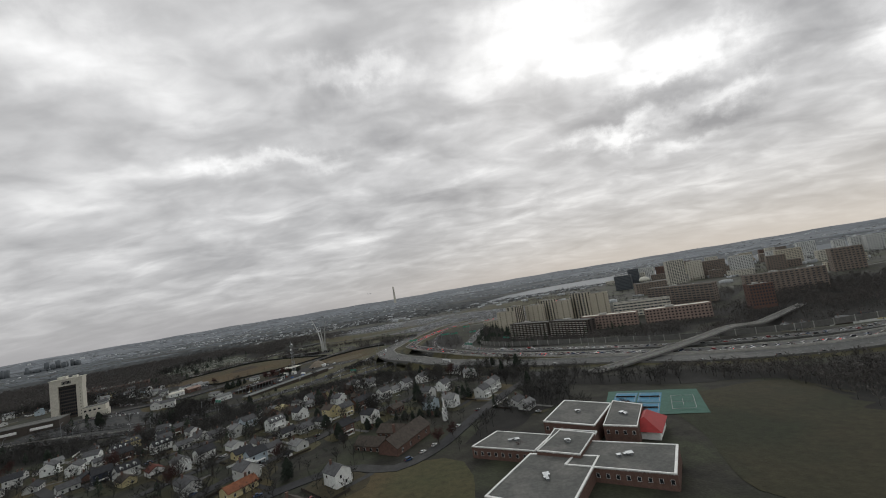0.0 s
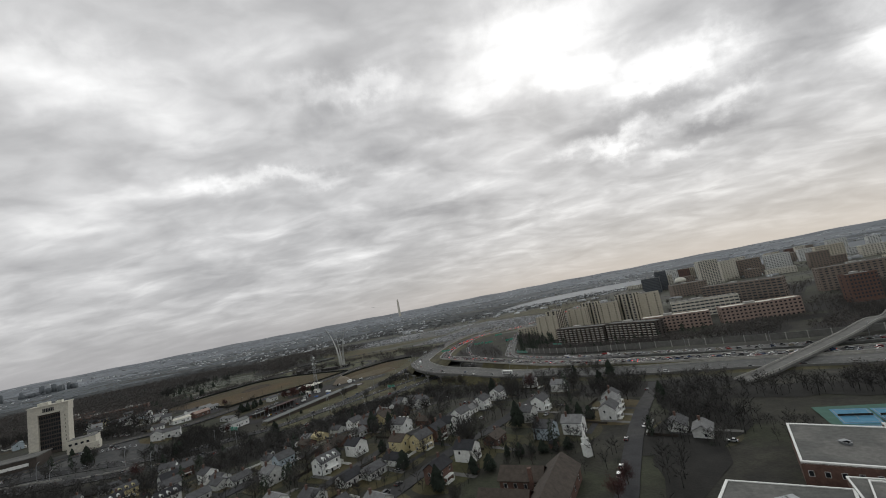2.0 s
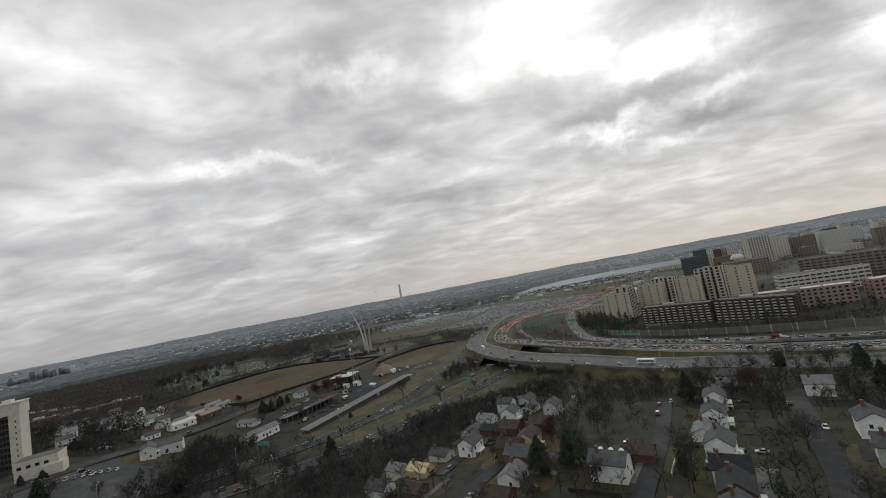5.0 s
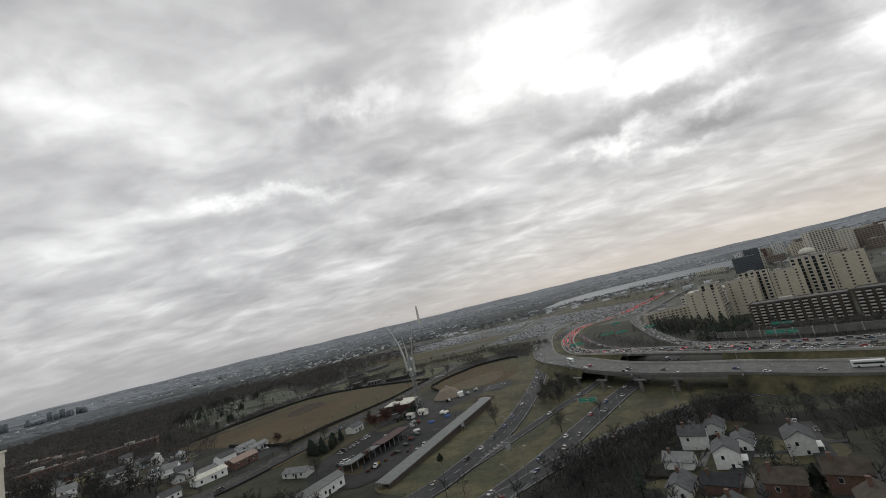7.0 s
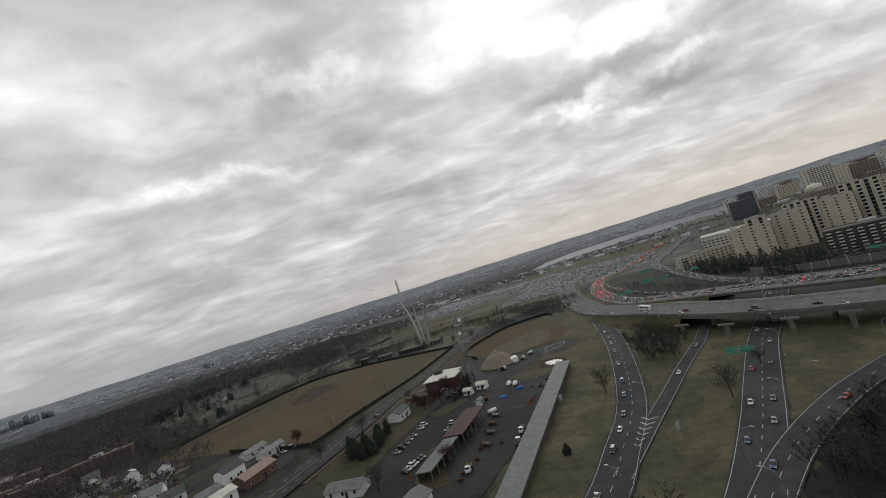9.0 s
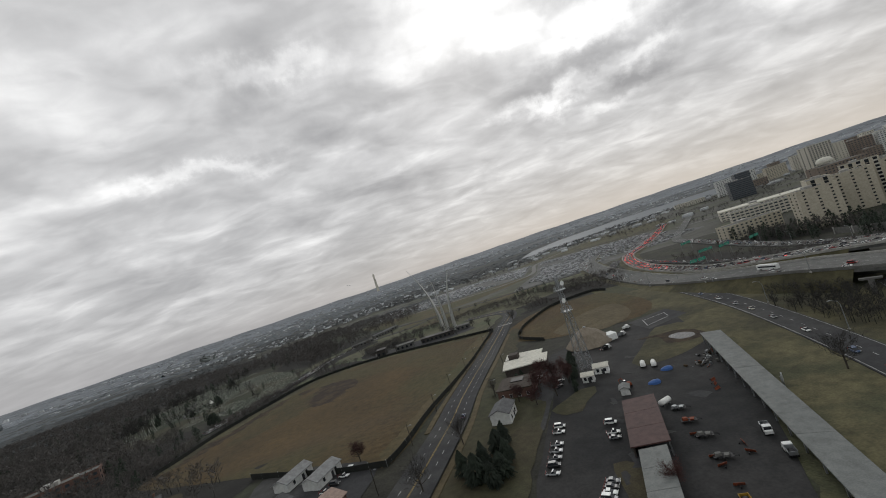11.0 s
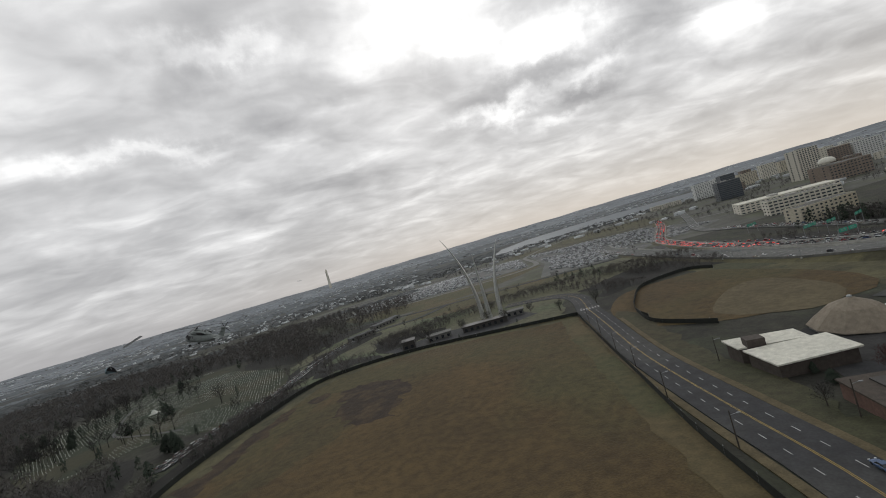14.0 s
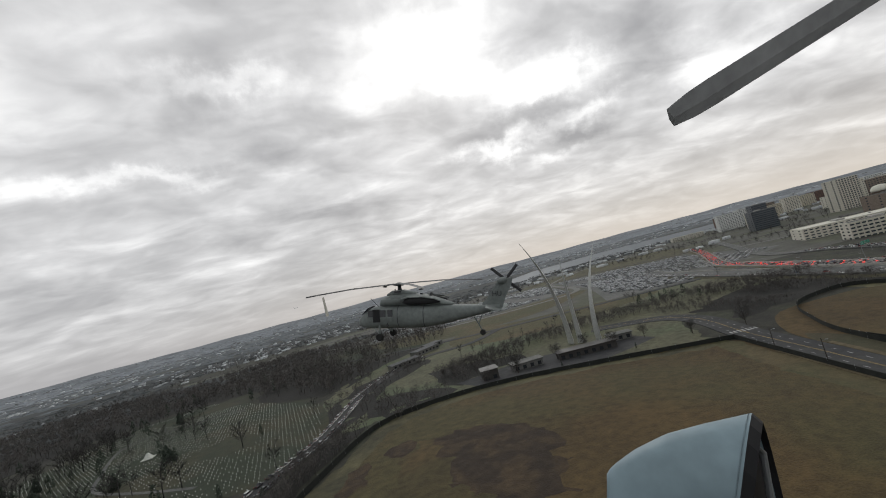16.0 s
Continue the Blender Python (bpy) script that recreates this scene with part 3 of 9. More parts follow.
def normals(line):
    out = []
    for i in range(len(line)):
        d = line[min(i + 1, len(line) - 1)] - line[max(i - 1, 0)]
        out.append(Vector((-d.y, d.x, 0)).normalized())
    return out


def drape(poly, lift, spacing=10.0):
    """A sheet over the ground inside a polygon."""
    xs, ys = [p[0] for p in poly], [p[1] for p in poly]
    rim = []
    for i, p in enumerate(poly):
        a, b = Vector(p), Vector(poly[(i + 1) % len(poly)])
        n = max(1, int((b - a).length / spacing))
        rim += [a.lerp(b, k / n) for k in range(n)]
    inner = []
    x = min(xs) + spacing / 2
    while x < max(xs):
        y = min(ys) + spacing / 2
        while y < max(ys):
            inside = False
            j = len(poly) - 1
            for i in range(len(poly)):
                if (poly[i][1] > y) != (poly[j][1] > y) and x < (poly[j][0] - poly[i][0]) * (y - poly[i][1]) / (poly[j][1] - poly[i][1]) + poly[i][0]:
                    inside = not inside
                j = i
            if inside:
                inner.append(Vector((x, y)))
            y += spacing
        x += spacing
    n = len(rim)
    v, e, f, *_ = geometry.delaunay_2d_cdt(rim + inner, [(i, (i + 1) % n) for i in range(n)], [], 1, 0.01)
    zs = height(np.array([p.x for p in v]), np.array([p.y for p in v])) + lift
    faces = []
    for t in f:
        a, b, c = (v[i] for i in t)
        faces.append(tuple(t) if (b - a).cross(c - a) > 0 else tuple(reversed(t)))
    return Shell().add([(p.x, p.y, z) for p, z in zip(v, zs)], faces)


def ragged(poly, amount=3.0, step=3.0):
    """A rounded polygon whose edge wanders."""
    out = []
    for x, y in rounded(poly, step):
        d = Vector((noise.noise(Vector((x * 0.16, y * 0.16, 1))), noise.noise(Vector((x * 0.16, y * 0.16, 7))), 0)) * amount
        d += Vector((noise.noise(Vector((x * 0.6, y * 0.6, 2))), noise.noise(Vector((x * 0.6, y * 0.6, 5))), 0)) * amount * 0.5
        out.append((x + d.x, y + d.y))
    return out


def rounded(poly, step=8.0):
    closed = smooth_line([poly[-1], *poly, poly[0], poly[1]], step)
    a, b = Vector((*poly[0], 0)), Vector((*poly[0], 0))
    first = min(range(len(closed) // 2), key=lambda i: (closed[i] - a).length)
    last = max(i for i in range(len(closed)) if (closed[i] - b).length < 0.01)
    return [(p.x, p.y) for p in closed[first:last]]


FIELD = [(-201, 641), (-236, 556), (-254, 512), (-266, 480), (-272, 470), (-292, 478), (-324, 500), (-356, 520), (-396, 548), (-390, 572), (-384, 612), (-366, 650), (-345, 681), (-318, 688), (-283, 683), (-240, 664)]
structure("field", drape(rounded(FIELD), 0.12), M["field"], "brown dormant field with worn patches")
structure("field_earth", drape(ragged([(-333, 643), (-325, 649), (-314, 645), (-301, 626), (-306, 605), (-314, 593), (-326, 597), (-333, 613)], 5.0, 1.2), 0.16, 6.0), M["earth"], "dark bare earth patch in the field")
structure("field_earth", drape(ragged([(-349, 652), (-342, 657), (-338, 652), (-344, 645)], 3.0, 1.2), 0.16, 5.0), M["earth"], "dark bare earth patch beside the larger one")
structure("field_earth", drape(ragged([(-391, 566), (-385, 590), (-378, 612), (-367, 635), (-358, 649), (-353, 645), (-362, 626), (-371, 604), (-379, 584), (-384, 566)], 5.0, 1.0), 0.165, 4.0), M["earth"], "rough strip of turned earth along the field edge")
structure("field_grass", drape(ragged([(-358, 602), (-345, 642), (-330, 652), (-318, 650), (-334, 622), (-331, 598), (-346, 577), (-366, 574)], 6.0, 1.5), 0.15, 6.0), M["field_olive"], "olive grass reclaiming the edge of the field")
structure("field_verge", drape(ragged([(-366, 652), (-346, 684), (-318, 691), (-282, 686), (-238, 666), (-203, 646), (-205, 641), (-240, 660), (-283, 678), (-318, 683), (-341, 676), (-358, 650), (-374, 612), (-388, 566), (-397, 566), (-396, 590), (-386, 625)], 2.5), 0.145), M["straw"], "strip of dry grass along the field fence")
structure("field_verge", drape(ragged([(-203, 641), (-236, 557), (-254, 513), (-270, 474), (-276, 474), (-261, 516), (-244, 560), (-213, 640)], 2.0), 0.145), M["green"], "greener edge of the field along the road")
structure("grass_field", drape(rounded([(-193, 622), (-180, 640), (-158, 655), (-128, 650), (-112, 640), (-112, 600), (-122, 560), (-140, 545), (-165, 556), (-185, 570), (-200, 595)]), 0.12), M["field"], "worn brown playing field")
structure("grass_field", drape(rounded([(-177, 578), (-146, 597), (-128, 593), (-136, 559), (-157, 547), (-170, 557)]), 0.16), M["pale_grass"], "pale dry grass patch on the playing field")
structure("interchange_grass", drape(ragged([(-205, 388), (-186, 372), (-160, 355), (-120, 380), (-70, 396), (-10, 392), (-20, 440), (-60, 470), (-80, 500), (-90, 540), (-96, 600), (-80, 660), (-110, 655), (-125, 600), (-128, 555), (-135, 530), (-150, 490), (-172, 445), (-196, 410)], 2.0), 0.06), M["verge_grass"], "mottled olive and straw grass between the ramps")
structure("verge", drape(ragged([(-110, 620), (-80, 560), (-90, 520), (-128, 470), (-160, 404), (-186, 380), (-180, 378), (-140, 440), (-150, 500), (-130, 560), (-110, 590)], 5.0), 0.1), M["straw"], "dry grass embankment beside the ramp")
structure("verge", drape(ragged([(-106, 500), (-98, 468), (-125, 440), (-152, 412), (-140, 425), (-128, 458)], 5.0), 0.1), M["straw"], "dry grass island between the ramps")
structure("verge", drape(ragged([(-96, 452), (-112, 432), (-135, 408), (-165, 378), (-150, 382), (-118, 412), (-90, 440)], 5.0), 0.1), M["straw"], "patchy grass median between the ramps")
structure("verge", drape(ragged([(-76, 428), (-106, 404), (-130, 382), (-118, 384), (-96, 390), (-70, 408)], 5.0), 0.1), M["straw"], "dry grass island beside the slip road")
structure("verge", drape(ragged([(-258, 428), (-246, 424), (-238, 440), (-232, 451), (-225, 466), (-219, 478), (-226, 492), (-240, 500), (-262, 470), (-266, 452)], 1.5), 0.17), M["turf"], "lawn beside the road")
structure("verge", drape(ragged([(-228, 540), (-205, 595), (-190, 625), (-186, 612), (-208, 560), (-221, 520), (-232, 500), (-240, 498)], 2.0), 0.15), M["turf"], "dry grass verge along the road")
structure("memorial_lawn", drape(rounded([(-250, 880), (-190, 850), (-120, 815), (-100, 790), (-160, 780), (-235, 790), (-275, 830)]), 0.12), M["green"], "dull green and straw slope below the memorial")
structure("school_lawn", drape(rounded([(-40, 150), (-10, 158), (0, 140), (-8, 100), (-40, 96), (-60, 120)]), 0.1), M["green"], "rough lawn before the school")
structure("sports_field", drape(rounded([(92, 205), (112, 192), (148, 200), (170, 190), (160, 150), (130, 110), (95, 95), (72, 108), (84, 150)]), 0.12), M["sports_turf"], "dull brown and green sports field")
GRAVE_PATH = [Vector((x, y, 0)) for x, y in ((-420, 690), (-450, 712), (-478, 738), (-491, 770), (-499, 792), (-507, 822), (-502, 838), (-487, 838), (-467, 833), (-450, 838), (-432, 826))]
CEMETERY = [(-372, 690), (-396, 664), (-432, 686), (-470, 668), (-520, 720), (-556, 790), (-552, 840), (-525, 892), (-476, 905), (-420, 830), (-378, 768)]
structure("cemetery_lawn", drape(rounded(CEMETERY), 0.12), M["cemetery"], "cemetery grass among the graves")
structure("cemetery_lawn", drape(rounded([(-360, 900), (-300, 880), (-262, 900), (-250, 1000), (-330, 1060), (-420, 1000)]), 0.12), M["cemetery"], "far green cemetery slope")
structure("yard", drape(rounded([(-202, 528), (-184, 540), (-160, 532), (-140, 540), (-134, 528), (-150, 490), (-172, 445), (-196, 410), (-212, 392), (-236, 403), (-241, 422), (-237, 438), (-231, 449), (-224, 463), (-218, 474), (-213, 486), (-205, 505)]), 0.16), M["asphalt_dark"], "dark damp asphalt of the works yard")
structure("yard_island", drape(rounded([(-181, 488), (-172, 497), (-160, 509), (-150, 518), (-141, 514), (-142, 498), (-149, 487), (-162, 482), (-172, 481), (-181, 482)], 5.0), 0.22), M["straw"], "grass island round the pond")
structure("pond_bank", drape(ragged([(-164, 511), (-155, 508), (-149, 506), (-145, 499), (-147, 491), (-155, 490), (-160, 496), (-158, 504)], 1.0, 2.0), 0.26, 4.0), M["earth"], "dark earth bank round the pond")
structure("pond", drape(rounded([(-156, 501), (-151, 502), (-148, 497), (-150, 493), (-155, 494)], 2.0), 0.32, 3.0), M["pond_water"], "small grey pond in the yard")
structure("yard_island", drape(rounded([(-220, 470), (-214, 474), (-206, 479), (-201, 478), (-203, 473), (-209, 468), (-213, 463), (-218, 464)], 3.0), 0.22, 5.0), M["turf"], "kerbed grass island in the car park")
structure("yard_island", drape(rounded([(-219.5, 434.5), (-214.5, 431), (-216, 420), (-214, 407), (-221, 407.5), (-225, 413), (-222.5, 424)], 3.0), 0.22, 5.0), M["turf"], "kerbed grass island beside the sheds")
structure("car_park", drape(rounded([(-240, 486), (-224, 500), (-206, 520), (-205, 500), (-218, 476), (-230, 458)], 6.0), 0.14), M["asphalt"], "asphalt car park beside the offices")
structure("car_park", drape([(-5, 108), (14, 128), (24, 112), (4, 90)], 0.14), M["asphalt"], "school car park with painted bays")
structure("car_park", drape([(-345, 352), (-300, 330), (-268, 352), (-300, 385)], 0.14), M["boulevard"], "hotel car park")
structure("car_park", drape(rounded([(-276, 470), (-290, 440), (-310, 452), (-318, 492), (-290, 482)], 8.0), 0.14), M["asphalt"], "small shops' car park")
structure("parking_field", drape([(-130, 820), (-50, 960), (60, 1250), (240, 1100), (210, 905), (60, 860), (-40, 790)], 0.14, 25.0), M["highway"], "large car park full of cars")
structure("memorial_grounds", drape(ragged([(-372, 704), (-345, 692), (-318, 694), (-283, 690), (-238, 672), (-203, 655), (-180, 690), (-110, 714), (-60, 700), (-48, 780), (-100, 796), (-250, 868), (-330, 842), (-372, 780)], 4.0), 0.1), M["park"], "pale winter grass and paths round the memorial")
structure("memorial_plaza", drape([(-305, 716), (-262, 722), (-208, 700), (-206, 682), (-240, 676), (-298, 696)], 0.14), M["asphalt"], "paved forecourt of the memorial")
structure("river", drape([(150, 1690), (300, 1690), (495, 1720), (654, 1640), (860, 1550), (1200, 1400), (2000, 1200), (3400, 1000), (3400, 1500), (2000, 1750), (1250, 1963), (911, 2245), (517, 2212), (300, 2000)], 0.6, 90.0), M["water"], "pale grey river under an overcast sky")


# ---- roads ----
ROADS = {}


def ribbon(name, line, width, lift, mats, label, thick=0.5, rise=None, side=0.0, keep=True):
    """A road slab along a line; rise(i, point) lifts it over the ground."""
    pts = smooth_line(line)
    nrm = normals(pts)
    rings, tops = [], []
    for i, (p, n) in enumerate(zip(pts, nrm)):
        w = width[0] + (width[1] - width[0]) * i / max(1, len(pts) - 1) if isinstance(width, tuple) else width
        h = rise(i / max(1, len(pts) - 1), p) if rise else 0.0
        a, b = p + n * (w / 2 + side), p - n * (w / 2 - side)
        z = gz(p.x, p.y) + lift + h
        za = max(z, gz(a.x, a.y) + lift) if not rise else z
        zb = max(z, gz(b.x, b.y) + lift) if not rise else z
        rings.append([(a.x, a.y, za), (a.x, a.y, za - thick), (b.x, b.y, zb - thick), (b.x, b.y, zb)])
        tops.append((p, n, w, za, zb))
    ob = structure(name, Shell().loft(rings), mats, label)
    if keep:
        ROADS[keep if isinstance(keep, str) else name] = tops
    return tops


def stripe(name, tops, offset, mat, dash=0, gap=0, width=0.1, lift=0.05, label="painted lane line"):
    """Lane paint at an offset from a road's middle (fraction of half width); dash and gap in samples of the line."""
    sh = Shell()
    i = 0
    while i < len(tops) - 1:
        run = dash or len(tops)
        seg = tops[i:i + run + 1]
        if len(seg) > 1:
            L, R_ = [], []
            for p, n, w, za, zb in seg:
                c = p + n * (offset * w / 2)
                z = zb + (za - zb) * (offset + 1) / 2 + lift
                a, b = c + n * width, c - n * width
                L.append((a.x, a.y, z)), R_.append((b.x, b.y, z))
            k = len(L)
            sh.add(L + R_, [(j, k + j, k + j + 1, j + 1) for j in range(k - 1)])
        i += run + gap
    return structure(name, sh, mat, label)


def finer(tops, k=3):
    out = []
    for a, b in zip(tops, tops[1:]):
        for j in range(k):
            t = j / k
            out.append((a[0].lerp(b[0], t), a[1].lerp(b[1], t), a[2] + (b[2] - a[2]) * t, a[3] + (b[3] - a[3]) * t, a[4] + (b[4] - a[4]) * t))
    return out + [tops[-1]]


def dashes(tops, offset, mat="paint_white", width=0.09):
    stripe("lane_marking", finer(tops), offset, M[mat], 1, 2, width)


def edges(tops, mat="paint_white", at=0.9):
    for s in (-at, at):
        stripe("lane_marking", tops, s, M[mat], width=0.08, label="painted edge line")


pike = ribbon("road", [(-372, 230), (-335, 310), (-302, 378), (-275, 432), (-253, 482), (-242, 515), (-224, 565), (-202, 618), (-190, 648), (-174, 684), (-176, 712), (-205, 738)], 12.5, 0.3, M["asphalt"], "four-lane asphalt road with a yellow centre line")
stripe("lane_marking", pike, 0.025, M["paint_yellow"], width=0.07, label="double yellow centre line")
stripe("lane_marking", pike, -0.025, M["paint_yellow"], width=0.07, label="double yellow centre line")
for o in (-0.5, 0.5):
    dashes(pike, o)
for line in ([(-266, 434.5), (-246, 478.5), (-235, 512), (-217, 561.5), (-195.5, 613)], [(-260, 484), (-249, 518), (-231, 568), (-209, 621)]):
    ribbon("road_verge", line, 2.0, 0.27, M["pale_grass"], "strip of worn dry grass along the kerb", keep=False)

ramp_a = ribbon("ramp_road", [(0, 800), (-50, 730), (-72, 660), (-92, 585), (-110, 520), (-128, 470), (-148, 425), (-164, 400), (-186, 372), (-225, 348), (-262, 330), (-330, 310), (-420, 300), (-560, 300)], 10.5, 0.3, M["asphalt"], "curving asphalt ramp with painted edges")
dashes(ramp_a, 0.05), edges(ramp_a)
ramp_b = ribbon("ramp_road", [(-80, 478), (-98, 458), (-106, 451), (-121, 437), (-136, 422), (-153, 405), (-172, 385)], 5.0, 0.34, M["asphalt"], "single-lane asphalt slip road")
edges(ramp_b)
road_c = ribbon("underpass_road", [(-20, 500), (-55, 466), (-83, 441), (-111, 411), (-132, 388), (-158, 362), (-190, 336), (-230, 318), (-280, 302), (-360, 285), (-480, 275), (-620, 270)], 11.0, 0.32, M["asphalt"], "asphalt road running out from under the bridge")
dashes(road_c, 0.0), edges(road_c)
road_d = ribbon("ramp_road", [(20, 372), (-20, 392), (-60, 400), (-92, 394), (-115, 386), (-138, 374), (-160, 358)], 8.0, 0.36, M["asphalt"], "two-lane asphalt slip road")
dashes(road_d, 0.0), edges(road_d)


def bridge_rise(t, p):
    d = (p - Vector((-84, 446, 0))).length
    return 1.0 + 6.0 * max(0.0, min(1.0, 1.6 - d / 95))


high_1 = ribbon("highway", [(60, 980), (0, 880), (-42, 780), (-68, 690), (-84, 610), (-87, 545), (-80, 490), (-64, 450), (-42, 420), (-8, 384), (36, 342), (80, 305), (128, 277), (206, 246), (300, 214), (430, 170)], 21.0, 0.4, M["highway"], "multi-lane highway carriageway on a bridge and embankment", 1.6, bridge_rise)
high_2 = ribbon("highway", [(330, 1160), (210, 1020), (95, 900), (20, 810), (-30, 715), (-52, 640), (-58, 575), (-48, 525), (-26, 470), (6, 428), (50, 374), (93, 330), (138, 300), (216, 264), (312, 231), (440, 188)], 13.0, 0.4, M["highway"], "highway carriageway with slow heavy traffic", 1.6, bridge_rise)
high_3 = ribbon("highway", [(360, 1120), (250, 1000), (140, 880), (80, 780), (50, 690), (28, 600), (18, 530), (28, 468), (62, 408), (104, 358), (150, 324), (228, 286), (322, 250), (450, 206)], 12.0, 0.4, M["highway"], "far highway carriageway with traffic", 1.2, lambda t, p: 1.0)
slip = ribbon("ramp_road", [(-6, 760), (-22, 680), (-26, 610), (-20, 550), (-6, 500), (18, 456), (48, 412), (84, 368)], 6.0, 0.4, M["asphalt"], "curving slip road between the carriageways", 0.8, lambda t, p: 0.6)
edges(slip)
for h in (high_1, high_2, high_3):
    edges(h, at=0.92)
for o in (-0.55, -0.1, 0.35):
    dashes(high_1, o)
for o in (-0.33, 0.33):
    dashes(high_2, o), dashes(high_3, o)


def wall_along(name, tops, side, h, w, mat, label, start=0.0, end=1.0, inset=0.0):
    a, b = int(start * (len(tops) - 1)), int(end * (len(tops) - 1))
    rings = []
    for p, n, width, za, zb in tops[a:b + 1]:
        c = p + n * side * (width / 2 - inset)
        z = za if side > 0 else zb
        u, v = c + n * w / 2, c - n * w / 2
        rings.append([(u.x, u.y, z + h), (u.x, u.y, z - 0.3), (v.x, v.y, z - 0.3), (v.x, v.y, z + h)])
    return structure(name, Shell().loft(rings), mat, label)


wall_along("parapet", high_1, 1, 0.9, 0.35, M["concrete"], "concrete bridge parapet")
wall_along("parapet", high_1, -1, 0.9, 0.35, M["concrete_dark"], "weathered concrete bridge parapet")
wall_along("parapet", high_2, 1, 0.9, 0.5, M["concrete"], "pale concrete highway parapet")
wall_along("parapet", high_2, -1, 0.9, 0.5, M["concrete"], "pale concrete highway parapet")
wall_along("noise_wall", high_3, 1, 4.0, 0.4, M["concrete_dark"], "grey noise wall beside the highway", 0.50, 1.0, -14.0)
for p, n, w, za, zb in high_3[int(len(high_3) * 0.5)::2]:
    c = p + n * (w / 2 + 13.7)
    structure("wall_post", Shell().box(c.x, c.y, za - 0.5, 0.5, 0.5, 4.9, math.degrees(math.atan2(n.y, n.x))), M["concrete"], "concrete post of the noise wall")
over = ribbon("overpass", [(84, 256), (104, 264), (146, 286), (201, 312), (262, 352), (330, 404), (392, 446)], 7.5, 0.4, M["concrete_dark"], "grey concrete road bridge over the highway", 1.4, lambda t, p: 6.0 * math.sin(math.pi * min(1, max(0, t * 1.05))) + 0.3)
wall_along("parapet", over, 1, 0.9, 0.3, M["concrete"], "concrete overpass parapet")
wall_along("parapet", over, -1, 0.9, 0.3, M["concrete"], "concrete overpass parapet")


def embankment(tops, name, gap_at, gap, reach=7.0):
    """Earth slopes under a raised carriageway, left open where roads pass below."""
    for s in (-1, 1):
        sh, run = Shell(), []

        def flush():
            if len(run) > 1:
                k = len(run)
                sh.add([q for pair in run for q in pair], [(2 * j, 2 * j + 1, 2 * j + 3, 2 * j + 2) for j in range(k - 1)])
            run.clear()

        for p, n, w, za, zb in tops:
            if (p - Vector((*gap_at, 0))).length < gap:
                flush()
                continue
            top = p + n * s * (w / 2 - 0.2)
            foot = p + n * s * (w / 2 + reach)
            run.append(((top.x, top.y, za - 0.2), (foot.x, foot.y, gz(foot.x, foot.y) - 0.3)))
        flush()
        structure(name, sh, M["straw"], "grass slope under the highway")


embankment(high_1, "embankment", (-74, 442), 40)
embankment(high_2, "embankment", (-34, 482), 30)
piers = []
for k, (x, y) in enumerate(((-96, 470), (-88, 452), (-74, 436), (-62, 424), (-78, 474), (-66, 456), (-52, 440))):
    sh = Shell()
    sh.box(x, y, gz(x, y) - 1, 1.0, 1.6, 7.2, 35, 0)
    sh.box(x, y, gz(x, y) + 5.6, 1.2, 6.0, 0.7, 35, 0)
    structure("bridge_pier", sh, M["concrete_dark"], "concrete bridge pier")

STREETS = [
    ([(-112, 140), (-95, 170), (-71, 203), (-54, 227), (-37, 246), (-18, 273), (4, 305)], 6.5),
    ([(-150, 225), (-125, 262), (-111, 282), (-99, 298), (-83, 320), (-56, 362)], 5.5),
    ([(-140, 160), (-118, 190), (-98, 222), (-78, 252), (-55, 285), (-35, 318)], 5.5),
    ([(-110, 118), (-80, 140), (-50, 158), (-28, 154), (-12, 170), (-4, 184), (13, 215), (30, 243), (48, 270), (58, 288)], 6.6),
    ([(-125, 296), (-102, 330), (-76, 358)], 5.0),
    ([(-240, 150), (-190, 190), (-165, 215), (-125, 262)], 5.5),
    ([(-230, 220), (-190, 190), (-140, 160), (-112, 140), (-70, 96)], 5.5),
]
for line, w in STREETS:
    ribbon("street", line, w - 0.8, 0.3, M["asphalt"], "narrow residential street", keep=False)


structure("junction", drape(rounded([(-345, 335), (-313, 340), (-316, 358), (-304, 366), (-272, 366), (-252, 350), (-256, 320), (-279, 305), (-330, 302)], 6), 0.24, 5.0), M["boulevard"], "wide paved road junction")
# a low pale wall along the boulevard's near side
for line in ([(-345, 301), (-314, 304), (-284, 308)], [(-273, 306), (-258, 314), (-247, 322)]):
    pts = smooth_line(line, 3.0)
    sh = Shell()
    for p, q in zip(pts, pts[1:]):
        d = q - p
        sh.box((p.x + q.x) / 2, (p.y + q.y) / 2, gz((p.x + q.x) / 2, (p.y + q.y) / 2) - 0.5, d.length + 0.05, 0.4, 1.6, math.degrees(math.atan2(d.y, d.x)))
    structure("parapet_wall", sh, M["concrete"], "low pale concrete wall beside the boulevard")
# gore markings where the two ramps part
sh = Shell()
for k in range(6):
    t = k / 6
    cx, cy = -151 - 13 * t, 409 - 15 * t
    z = gz(cx, cy) + 0.42
    d = Vector((-0.65, -0.76, 0))
    n = Vector((0.76, -0.65, 0))
    half = 2.4 * (1 - 0.75 * t)
    for s in (-1, 1):
        a, b = Vector((cx, cy, z)), Vector((cx, cy, z)) + n * s * half - d * 1.5
        sh.add([a - d * 0.3, b - d * 0.3, b + d * 0.3, a + d * 0.3], [(0, 1, 2, 3) if s > 0 else (3, 2, 1, 0)])
structure("gore_marking", sh, M["paint_white"], "white chevron markings at the ramp gore")
sh = Shell()
for k in range(7):
    sh.box(-188.5 + k * 1.5 - 4, 652 - k * 0.7, gz(-188, 652) + 0.32, 0.7, 3.2, 0.04, -25)
